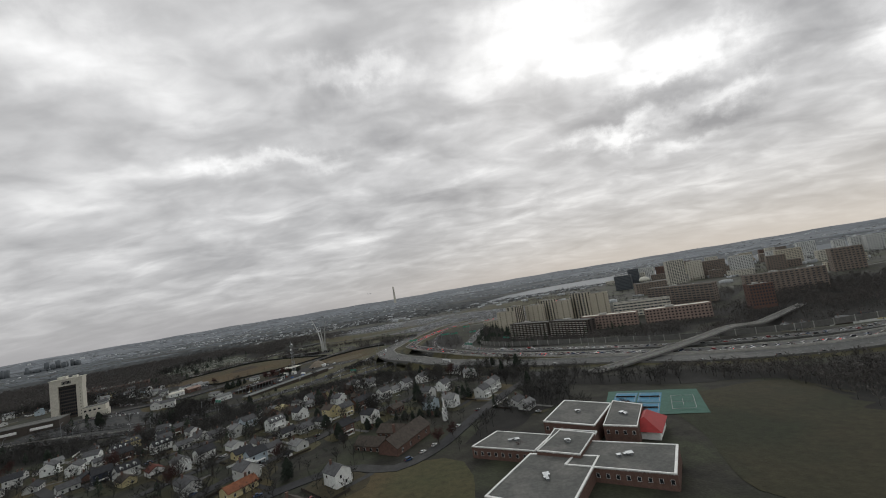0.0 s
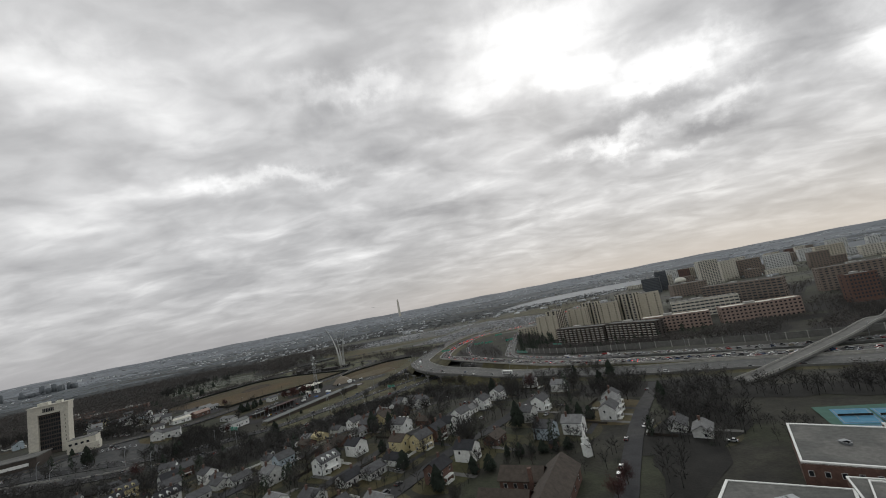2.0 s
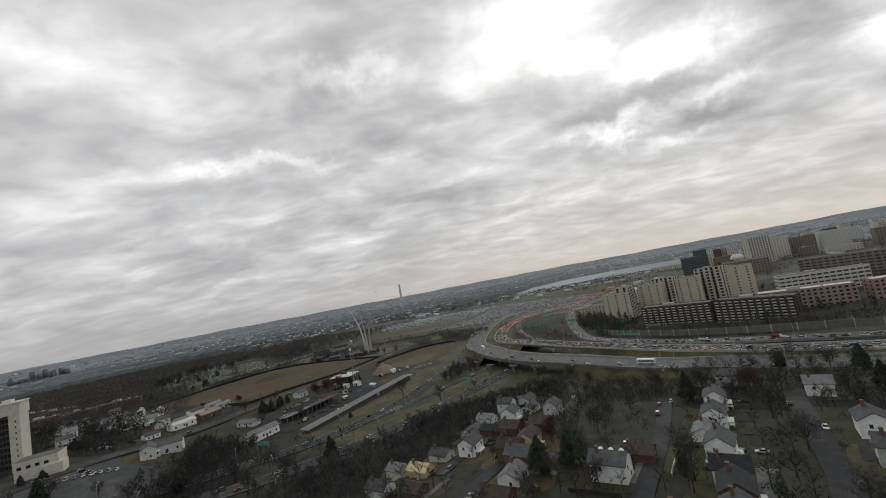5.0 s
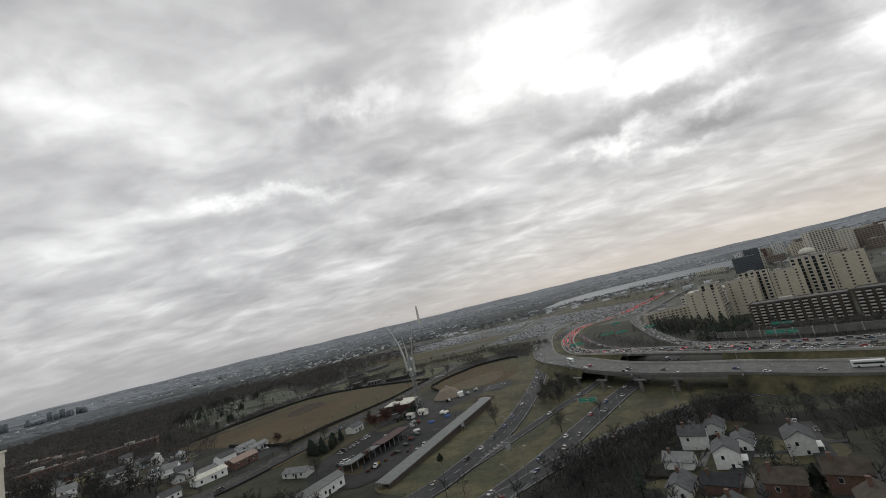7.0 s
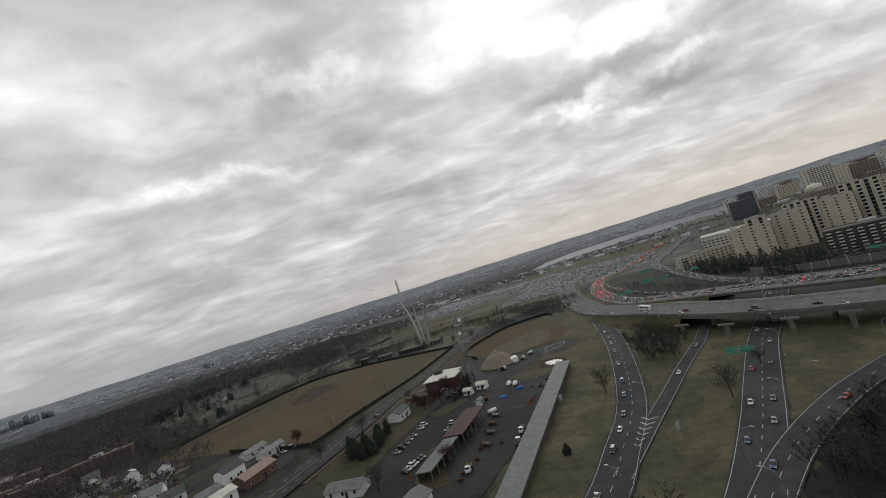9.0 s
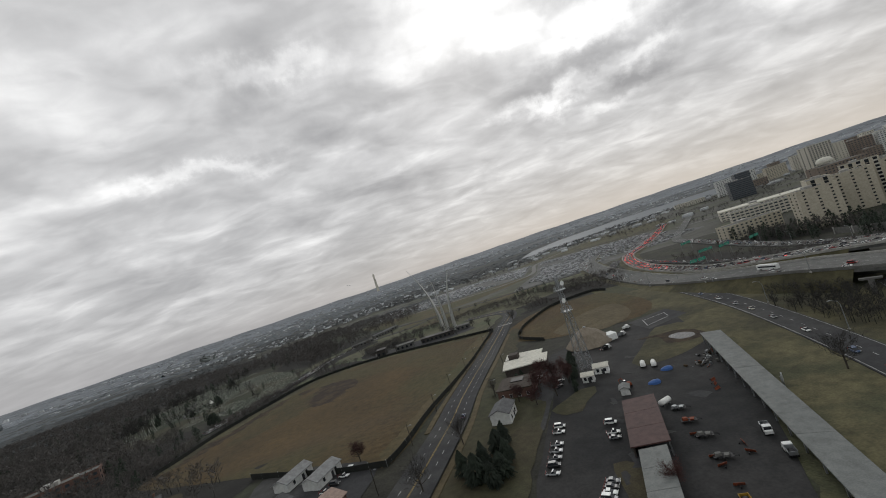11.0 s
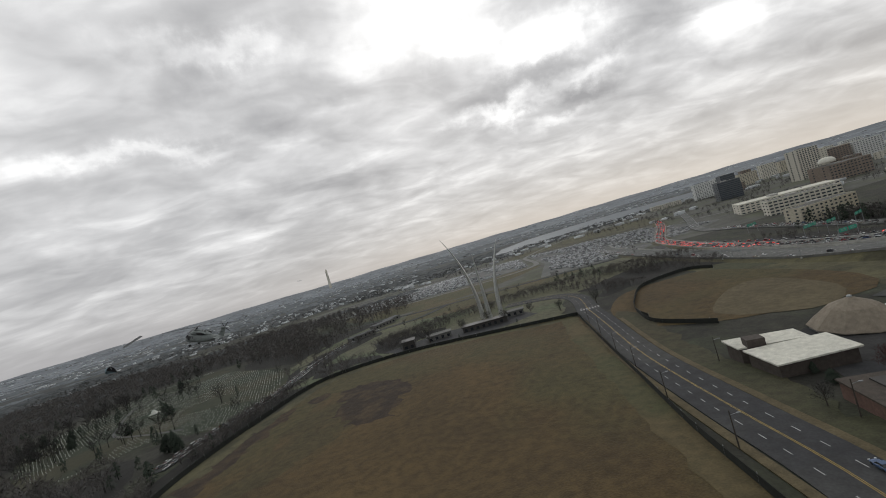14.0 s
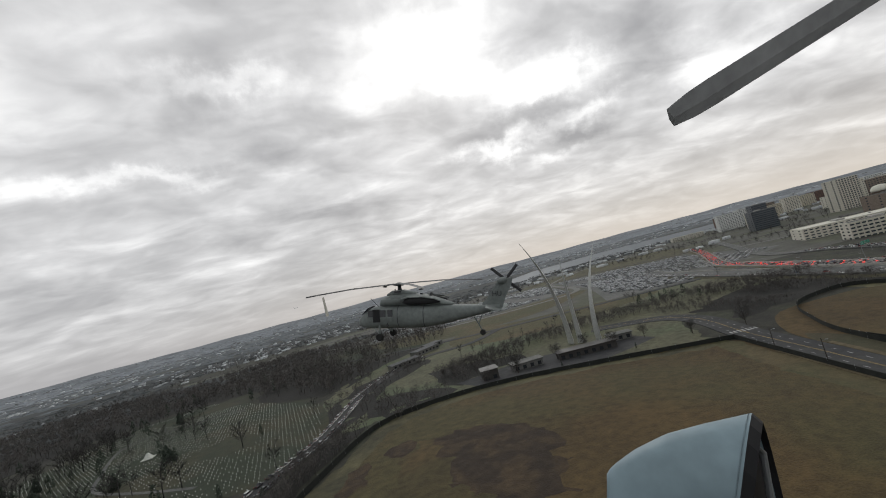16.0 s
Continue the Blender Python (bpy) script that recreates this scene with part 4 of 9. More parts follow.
structure("crosswalk", sh, M["paint_white"], "white painted crosswalk")

# the plain beyond the memorial: car parks, service roads and grass
structure("plain", drape([(-420, 920), (-250, 860), (-100, 790), (60, 810), (250, 800), (420, 760), (700, 700), (1300, 900), (1300, 1320), (860, 1500), (500, 1680), (160, 1650), (-300, 1500), (-700, 1350)], 0.08, 40.0), M["plain"], "pale worn ground of the river plain")
structure("parking_field", drape([(-330, 1030), (-200, 965), (-62, 985), (48, 1262), (-60, 1350), (-300, 1260)], 0.14, 25.0), M["highway"], "pale far car park on the plain")
structure("grass_plain", drape(rounded([(-300, 900), (-180, 870), (-80, 930), (-60, 975), (-200, 955), (-330, 1015)], 20), 0.13, 25.0), M["green"], "dull grass on the plain below the memorial")
structure("grass_plain", drape(rounded([(250, 1110), (360, 1180), (420, 1320), (300, 1420), (80, 1400), (60, 1290)], 30), 0.13, 30.0), M["straw"], "dry grass on the far plain")
for k, (line, w) in enumerate((([(-420, 960), (-300, 880), (-180, 830), (-90, 800), (-30, 790)], 7), ([(-700, 1260), (-420, 1160), (-340, 1040), (-210, 955), (-60, 975), (70, 1270), (300, 1440), (700, 1500)], 8), ([(-900, 1420), (-400, 1390), (0, 1420), (300, 1560), (700, 1560)], 10), ([(-1000, 1120), (-640, 1230), (-300, 1300), (60, 1300)], 9), ([(60, 1290), (260, 1130), (420, 1000), (640, 900), (900, 860)], 9), ([(240, 1010), (420, 820), (640, 740), (900, 690)], 9))):
    ribbon("road", line, w, 0.25, M["concrete_dark" if k % 2 else "asphalt"], "far road across the plain", keep="plain_road_" + "abcdef"[k])
sh = Shell()
for a, b in (((-145, 535), (-133, 535)), ((-133, 535), (-136, 527)), ((-136, 527), (-149, 525)), ((-149, 525), (-145, 535))):
    d = Vector(b) - Vector(a)
    sh.box((a[0] + b[0]) / 2, (a[1] + b[1]) / 2, gz(*a) + 0.3, d.length, 0.3, 0.03, math.degrees(math.atan2(d.y, d.x)))
structure("yard_apron", drape([(-150, 541), (-128, 541), (-130, 522), (-152, 519)], 0.2, 5.0), M["asphalt"], "asphalt apron with a painted rectangle")
structure("bay_marking", sh, M["paint_white"], "white painted rectangle on the apron")

random.seed(9)
for k in range(14):
    t, o = random.random(), random.uniform(-14, 14)
    x, y = -168 - 48 * t + o * 0.8, 500 - 88 * t - o * 0.4
    r = random.uniform(0.8, 2.4)
    structure("asphalt_patch", drape(ragged([(x - r, y - r * 0.6), (x + r * 0.5, y - r), (x + r, y + r * 0.5), (x - r * 0.4, y + r)], 4.0, 0.8), 0.19 + 0.004 * k, 3.0), M["asphalt"], "stained patch of the yard's asphalt")
ribbon("cemetery_path", [(p.x, p.y) for p in GRAVE_PATH], 2.0, 0.2, M["highway"], "narrow pale path winding among the graves", keep=False)
GRAVE_PATH = smooth_line([(p.x, p.y) for p in GRAVE_PATH], 4.0)
cem_road = ribbon("cemetery_road", [(-405, 625), (-392, 658), (-374, 690), (-362, 726), (-352, 758), (-330, 795), (-300, 822), (-262, 822), (-225, 848)], 7.0, 0.3, M["asphalt"], "narrow road beside the cemetery lined with parked cars")

# ---- houses ----
WALLS = {"W": ("white_wall", "white"), "L": ("light_wall", "pale grey"), "B": ("blue_wall", "pale blue"), "Y": ("yellow_wall", "cream"), "R": ("brick", "red-brick"), "D": ("dark_wall", "navy-blue")}
ROOFS = {"g": ("shingle_grey", "grey shingle"), "d": ("shingle_dark", "charcoal shingle"), "b": ("shingle_brown", "brown shingle"), "l": ("shingle_light", "pale shingle"), "r": ("shingle_red", "red shingle"), "o": ("shingle_orange", "orange tiled"), "y": ("yellow_wall", "cream")}
HOUSES = {}
PANE = Shell().box(0, 0, 0, 0.9, 0.10, 1.2).mesh("window", M["glass"])
DOOR = Shell().box(0, 0, 0, 0.95, 0.14, 1.9).mesh("door", M["shingle_dark"])


WINDOW = Shell().box(0, 0, 0, 0.9, 0.10, 1.2, slot=1).box(0, 0.02, -0.08, 1.06, 0.08, 0.1).box(0, 0.02, 1.18, 1.06, 0.08, 0.1).box(-0.49, 0.02, 0, 0.08, 0.08, 1.2).box(0.49, 0.02, 0, 0.08, 0.08, 1.2).mesh("window", [M["trim"], M["glass"]])


def put_window(root, x, y, z, turn):
    f = part("window", WINDOW, None, root)
    f.matrix_basis = pose(x, y, z, 0, 0, turn)


def build_house(wall, roof, kind):
    storeys = int(kind[0])
    w, d = (13.0, 8.0) if "w" in kind else (10.5, 8.0) if "b" in kind else (9.0, 7.6) if storeys == 2 else (9.5, 7.0)
    h = 2.6 * storeys + 0.5
    rise = 2.4 if storeys == 2 else 1.9
    wm, wn = WALLS[wall]
    rm, rn = ROOFS[roof]
    count = "two-storey" if storeys == 2 else "single-storey"
    extra = ", with dormers" if "b" in kind else ", long and low" if "w" in kind else ""
    root = thing("house", f"{count} {wn} house with a {rn} roof{extra}", "house", "houses of the neighbourhood")
    sh = Shell()
    pts = [(-w / 2, -d / 2), (w / 2, -d / 2), (w / 2, d / 2), (-w / 2, d / 2)]
    v = [(x, y, -2.0) for x, y in pts] + [(x, y, h) for x, y in pts] + [(-w / 2, 0, h + rise), (w / 2, 0, h + rise)]
    sh.add(v, [(3, 2, 1, 0), (0, 1, 5, 4), (2, 3, 7, 6), (1, 2, 6, 9, 5), (3, 0, 4, 8, 7), (4, 5, 9, 8), (6, 7, 8, 9)])
    part("wall", sh, M[wm], root)
    sh = Shell()
    o, t = 0.45, 0.22
    for s in (-1, 1):
        ridge, eave = (0, h + rise + 0.06), (s * (d / 2 + o), h - rise * o / (d / 2))
        a, b = (-w / 2 - o, w / 2 + o)
        q = [(a, ridge[0], ridge[1]), (b, ridge[0], ridge[1]), (b, eave[0], eave[1]), (a, eave[0], eave[1])]
        q += [(x, y, z + t) for x, y, z in q]
        f = [(0, 1, 2, 3), (7, 6, 5, 4), (0, 4, 5, 1), (1, 5, 6, 2), (2, 6, 7, 3), (3, 7, 4, 0)]
        sh.add(q, f if s < 0 else [tuple(reversed(i)) for i in f])
    part("roof", sh, M[rm], root)
    part("chimney", Shell().box(w * 0.28, d * 0.12, h + 0.4, 0.8, 0.8, rise + 1.0).box(w * 0.28, d * 0.12, h + rise + 1.4, 1.0, 1.0, 0.2), M["brick"], root)
    for lvl in range(storeys):
        z = 0.9 + lvl * 2.6
        for x in (-w * 0.3, w * 0.3):
            put_window(root, x, -d / 2 - 0.02, z, 0)
        if lvl:
            put_window(root, w * 0.2, d / 2 + 0.02, z, 180)
        put_window(root, w / 2 + 0.02, d * 0.15 * (1 - 2 * lvl), z, 90)
        put_window(root, -w / 2 - 0.02, d * 0.15 * (2 * lvl - 1), z, -90)
    dr = part("door", DOOR, None, root)
    dr.matrix_basis = pose(-0 if w < 12 else 0, -d / 2 - 0.03, 0.2)
    if storeys == 2:
        sh = Shell().box(0, -d / 2 - 0.9, 2.3, w * 0.55, 1.9, 0.18)
        for x in (-w * 0.25, w * 0.25):
            sh.box(x, -d / 2 - 1.7, -1.0, 0.2, 0.2, 3.3)
        sh.box(0, -d / 2 - 0.9, -2.0, w * 0.55, 1.9, 2.15)
        part("porch", sh, M["trim"], root)
    if "b" in kind:
        for x in (-w * 0.3, 0, w * 0.3):
            sh = Shell()
            y0, y1, z0, z1 = -d / 2 + 0.5, -0.6, h + 0.45, h + 1.5
            v = [(x - 0.7, y0, z0), (x + 0.7, y0, z0), (x + 0.7, y0, z1), (x, y0, z1 + 0.5), (x - 0.7, y0, z1), (x - 0.7, y1, z0 + 1), (x + 0.7, y1, z0 + 1), (x + 0.7, y1, z1), (x, y1, z1 + 0.5), (x - 0.7, y1, z1)]
            sh.add(v, [(0, 1, 2, 3, 4), (1, 6, 7, 2), (5, 0, 4, 9), (2, 7, 8, 3), (3, 8, 9, 4)])
            dm = part("dormer", sh, M[wm], root)
            p = part("pane", PANE, None, dm)
            p.matrix_basis = pose(x, y0 - 0.02, z0 + 0.15) @ Matrix.Diagonal((0.8, 1, 0.75, 1))
    return root


SIZE = Matrix.Diagonal((0.84, 0.84, 0.84, 1))


HOMES = []


def house(x, y, turn, wall, roof, kind):
    HOMES.append((x, y, turn, kind))
    key = (wall, roof, kind)
    m = pose(x, y, gz(x, y), 0, 0, turn)
    if key in HOUSES:
        copy_thing(HOUSES[key], m).matrix_basis = m @ SIZE
    else:
        HOUSES[key] = build_house(wall, roof, kind)
        HOUSES[key].matrix_basis = m @ SIZE


house(-105.3, 231.9, 54, "W", "g", "2b")
house(-130.5, 251.1, 52, "B", "g", "2")
house(-128.1, 233.4, 144, "L", "l", "2")
house(-92.1, 214.7, 54, "W", "d", "1")
house(-95.9, 244.7, 141, "W", "d", "2")
house(-83.9, 217.4, 50, "L", "g", "1")
house(-76.2, 224.4, 143, "W", "d", "1")
house(-75.5, 237.5, 142, "Y", "b", "2")
house(-66.7, 235.9, 50, "Y", "g", "2")
house(-60.8, 244.4, 57, "R", "d", "2")
house(-55.9, 252.5, 145, "W", "d", "2")
house(-48.9, 266.2, 50, "W", "g", "2")
house(-44.4, 279.6, 51, "W", "l", "1")
house(-26.1, 301.0, 56, "W", "g", "2")
house(-78.4, 265.7, 143, "W", "g", "2b")
house(-67.4, 273.3, 145, "R", "b", "1")
house(-95.5, 319.5, 142, "R", "b", "2")
house(-100.0, 293.6, 148, "R", "b", "2")
house(-112.6, 310.9, 57, "W", "g", "2")
house(-111.0, 336.5, 48, "W", "g", "1")
house(-102.6, 352.3, 140, "W", "l", "1")
house(-91.1, 363.4, 146, "L", "g", "2")
house(-123.8, 313.7, 142, "L", "g", "1")
house(-130.8, 301.8, 144, "Y", "y", "1")
house(-132.1, 284.5, 144, "R", "b", "1")
house(-108.4, 265.9, 145, "R", "b", "1")
house(-102.6, 275.9, 57, "W", "l", "1")
house(-112.6, 255.0, 55, "R", "b", "1")
house(-48.5, 216.3, 148, "W", "d", "2")
house(-59.0, 202.7, 55, "R", "d", "2")
house(-36.9, 228.8, 54, "R", "b", "1")
house(-143.7, 266.9, 141, "L", "g", "1")
house(28.0, 213.0, 54, "L", "g", "1")
house(32.0, 205.0, 54, "L", "l", "1")
house(-9.7, 264.6, 53, "W", "g", "2")
house(-19.4, 250.4, 139, "L", "g", "2")
house(21.0, 253.9, 52, "L", "g", "2")
house(17.6, 245.8, 48, "L", "l", "2")
house(-5.7, 225.8, 146, "W", "l", "2")
house(-197.5, 272.7, 52, "L", "d", "2")
house(-171.3, 262.0, 144, "W", "g", "2")
house(-156.2, 245.2, 143, "L", "g", "1")
house(-79.2, 371.6, 51, "L", "g", "1")
house(-81.3, 354.6, 49, "W", "g", "1")
house(-92.0, 345.6, 57, "W", "g", "2")
house(-102.8, 332.3, 141, "R", "d", "1")
house(-139.3, 307.8, 140, "L", "l", "1")
house(-73.5, 341.9, 58, "L", "g", "2")
house(-84.7, 315.4, 141, "R", "b", "2")
house(-92.8, 299.7, 57, "Y", "b", "2")
house(-98.5, 284.6, 142, "R", "g", "2")
house(-1.1, 331.1, 144, "W", "g", "2")
house(-36.6, 286.2, 54, "W", "g", "2")
house(9.3, 299.2, 142, "W", "l", "2")
house(-279.1, 378.3, 123, "L", "g", "2w")
house(-332.7, 456.2, 18, "W", "l", "2")
house(-347.9, 461.0, 117, "L", "g", "1")
house(-375.6, 465.9, 26, "L", "g", "1")
house(-235.3, 235.3, 117, "W", "g", "2")
house(-210.9, 224.7, 110, "W", "g", "2")
house(-174.4, 198.5, 51, "D", "d", "2")
house(-152.9, 186.1, 146, "Y", "b", "1")
house(-145.3, 192.9, 141, "W", "r", "1")
house(-131.1, 190.1, 139, "W", "g", "2")
house(-125.3, 198.6, 58, "W", "d", "2")
house(-92.5, 181.5, 51, "B", "d", "2")
house(-85.1, 152.8, 55, "Y", "o", "1w")
house(-112.2, 165.6, 140, "L", "g", "1w")
house(-220.3, 245.8, 19, "W", "g", "2")
house(-242.5, 269.0, 24, "L", "g", "1")
house(-233.8, 283.1, 31, "L", "g", "1w")
house(-212.3, 294.2, 18, "W", "g", "2")
house(-186.2, 257.3, 51, "L", "g", "2")
house(-158.8, 233.9, 57, "L", "g", "1")
house(-161.7, 255.4, 146, "W", "g", "1")
house(-147.1, 244.3, 56, "L", "g", "1")
house(-143.8, 294.1, 144, "W", "g", "1")
house(-116.1, 208.5, 141, "W", "l", "1")
house(-102.1, 205.5, 143, "W", "g", "1")
house(-47.3, 147.0, 138, "W", "g", "2")
house(-17.1, 225.3, 140, "B", "g", "2")
house(12.8, 236.2, 53, "L", "g", "2")
house(-253.3, 234.6, 18, "L", "g", "1")
house(-215.1, 206.6, 116, "L", "d", "1")
house(-186.6, 194.1, 57, "L", "g", "1")
house(-77.6, 191.7, 139, "L", "l", "1")
house(-317.8, 445.5, 31, "L", "g", "2")
house(-370.0, 474.4, 123, "L", "g", "1")
house(-399.2, 485.5, 23, "R", "g", "1w")
house(-467.3, 525.7, 20, "R", "g", "1w")
house(-362.4, 503.5, 30, "L", "g", "1")
house(-393.5, 508.7, 108, "L", "g", "1")

# more of the neighbourhood, in rows back from the streets
random.seed(11)
TAKEN = [(o.location.x, o.location.y) for o in scene.objects if o.name.startswith("house")]


ROAD_POINTS = np.array([(p.x, p.y, w / 2) for tops in ROADS.values() for p, n, w, za, zb in tops])


def near_road(x, y, gap=5.0):
    return bool((np.hypot(ROAD_POINTS[:, 0] - x, ROAD_POINTS[:, 1] - y) < ROAD_POINTS[:, 2] + gap).any())


def on_street(x, y, gap=6.5):
    for line, w in STREETS:
        for (ax, ay), (bx, by) in zip(line, line[1:]):
            t = max(0, min(1, ((x - ax) * (bx - ax) + (y - ay) * (by - ay)) / ((bx - ax) ** 2 + (by - ay) ** 2)))
            if math.hypot(ax + t * (bx - ax) - x, ay + t * (by - ay) - y) < gap:
                return True
    return False


FILL = [(-85, 160, 35, 40, 6), (-190, 240, 80, 70, 14), (-400, 465, 55, 40, 14), (-480, 450, 60, 60, 12), (300, 330, 60, 40, 8), (-250, 200, 60, 50, 12)]
for cx, cy, rx, ry, n in FILL:
    made = 0
    for _ in range(n * 14):
        x, y = cx + random.uniform(-rx, rx), cy + random.uniform(-ry, ry)
        if made >= n:
            break
        if any(math.hypot(x - a, y - b) < 11.5 for a, b in TAKEN) or near_road(x, y, 9) or on_street(x, y, 7.5) or math.hypot(x + 30, y - 181) < 24 or (x > -48 and y < 205 and x < 110) or (-345 < x < -225 and 330 < y < 400):
            continue
        TAKEN.append((x, y))
        made += 1
        house(x, y, 53 + random.choice((0, 90)) + random.uniform(-6, 6), random.choice("WWLLLBYRR"), random.choice("ggddbl"), random.choice(("1", "1", "2", "2b")))

for x, y, turn, wall, roof, kind in ((-379, 474, 60, "W", "g", "2"), (-339, 455, 40, "W", "g", "2b"), (-318, 440, 130, "L", "d", "1"), (-378, 498, 55, "B", "d", "1"), (-420, 530, 50, "L", "g", "2"), (-400, 498, 140, "W", "d", "1"), (-303, 413, 60, "W", "g", "1")):
    TAKEN.append((x, y))
    house(x, y, turn, wall, roof, kind)


# lawns, drives, fences and sheds round the houses
random.seed(17)


def plot(x, y, turn, u0, u1, v0, v1):
    """The corners of a rectangle in a house's own directions."""
    c, q = math.cos(radians(turn)), math.sin(radians(turn))
    return [(x + c * u - q * v, y + q * u + c * v) for u, v in ((u0, v0), (u1, v0), (u1, v1), (u0, v1))]


lawns, drives, fences_ = Shell(), Shell(), Shell()
shed0 = {}
for k, (x, y, turn, kind) in enumerate(HOMES):
    piece = drape(ragged(plot(x, y, turn, -random.uniform(7, 9), random.uniform(7, 9), -random.uniform(7, 10), random.uniform(6, 9)), 1.2, 2.5), 0.07 + 0.0006 * k, 5.0)
    lawns.add(piece.v, piece.f, random.choice((0, 0, 1, 2)))
    side = random.choice((-1, 1))
    piece = drape(plot(x, y, turn, side * 5.2 - 1.2, side * 5.2 + 1.2, -11.0, random.uniform(-1, 3)), 0.21 + 0.0004 * k, 5.0)
    drives.add(piece.v, piece.f, random.choice((0, 1)))
    if random.random() < 0.45:
        pts = plot(x, y, turn, -8.5, 8.5, random.uniform(-2, 1), 9.5)
        for a, b in (((pts[1], pts[2]), (pts[2], pts[3])) if random.random() < 0.5 else ((pts[2], pts[3]), (pts[3], pts[0]))):
            d = Vector(b) - Vector(a)
            for j in range(4):
                m = Vector(a).lerp(Vector(b), (j + 0.5) / 4)
                if not on_street(m.x, m.y, 3.5):
                    fences_.box(m.x, m.y, gz(m.x, m.y) - 0.1, d.length / 4, 0.08, 1.1, math.degrees(math.atan2(d.y, d.x)), random.choice((0, 0, 1)) if j == 0 else fences_.m[-1])
    if random.random() < 0.3:
        (sx, sy), colour = plot(x, y, turn, side * -7, 0, 8.5, 9)[0], random.choice("WLR")
        if on_street(sx, sy, 5) or any(math.hypot(sx - a, sy - b) < 7.5 for a, b, *_ in HOMES):
            continue
        if colour not in shed0:
            root = thing("garden_shed", f"small {WALLS[colour][1]} garden shed with a dark roof", "shed", "garden sheds")
            part("wall", Shell().add([(-1.4, -1.1, -1), (1.4, -1.1, -1), (1.4, 1.1, -1), (-1.4, 1.1, -1), (-1.4, -1.1, 1.8), (1.4, -1.1, 1.8), (1.4, 1.1, 1.8), (-1.4, 1.1, 1.8), (-1.4, 0, 2.4), (1.4, 0, 2.4)],
                                     [(3, 2, 1, 0), (0, 1, 5, 4), (2, 3, 7, 6), (1, 2, 6, 9, 5), (3, 0, 4, 8, 7)]), M[WALLS[colour][0]], root)
            sh = Shell()
            for w in (-1, 1):
                q = [(-1.6, 0, 2.44), (1.6, 0, 2.44), (1.6, w * 1.35, 1.72), (-1.6, w * 1.35, 1.72)]
                q += [(a, b, z + 0.1) for a, b, z in q]
                f = [(0, 1, 2, 3), (7, 6, 5, 4), (0, 4, 5, 1), (1, 5, 6, 2), (2, 6, 7, 3), (3, 7, 4, 0)]
                sh.add(q, f if w < 0 else [tuple(reversed(i)) for i in f])
            part("roof", sh, M["shingle_dark"], root)
            part("door", Shell().box(0, -1.13, 0, 0.8, 0.06, 1.6), M["trim"], root)
            shed0[colour] = root
            root.matrix_basis = pose(sx, sy, gz(sx, sy), 0, 0, turn)
        else:
            copy_thing(shed0[colour], pose(sx, sy, gz(sx, sy), 0, 0, turn))
structure("lawns", lawns, [M["turf"], M["green"], M["straw"]], "dull winter lawns round the houses")
structure("drives", drives, [M["concrete_dark"], M["asphalt"]], "concrete and asphalt drives beside the houses")
structure("garden_fences", fences_, [M["bark"], M["trim"]], "wooden and white garden fences", kind="stuff")

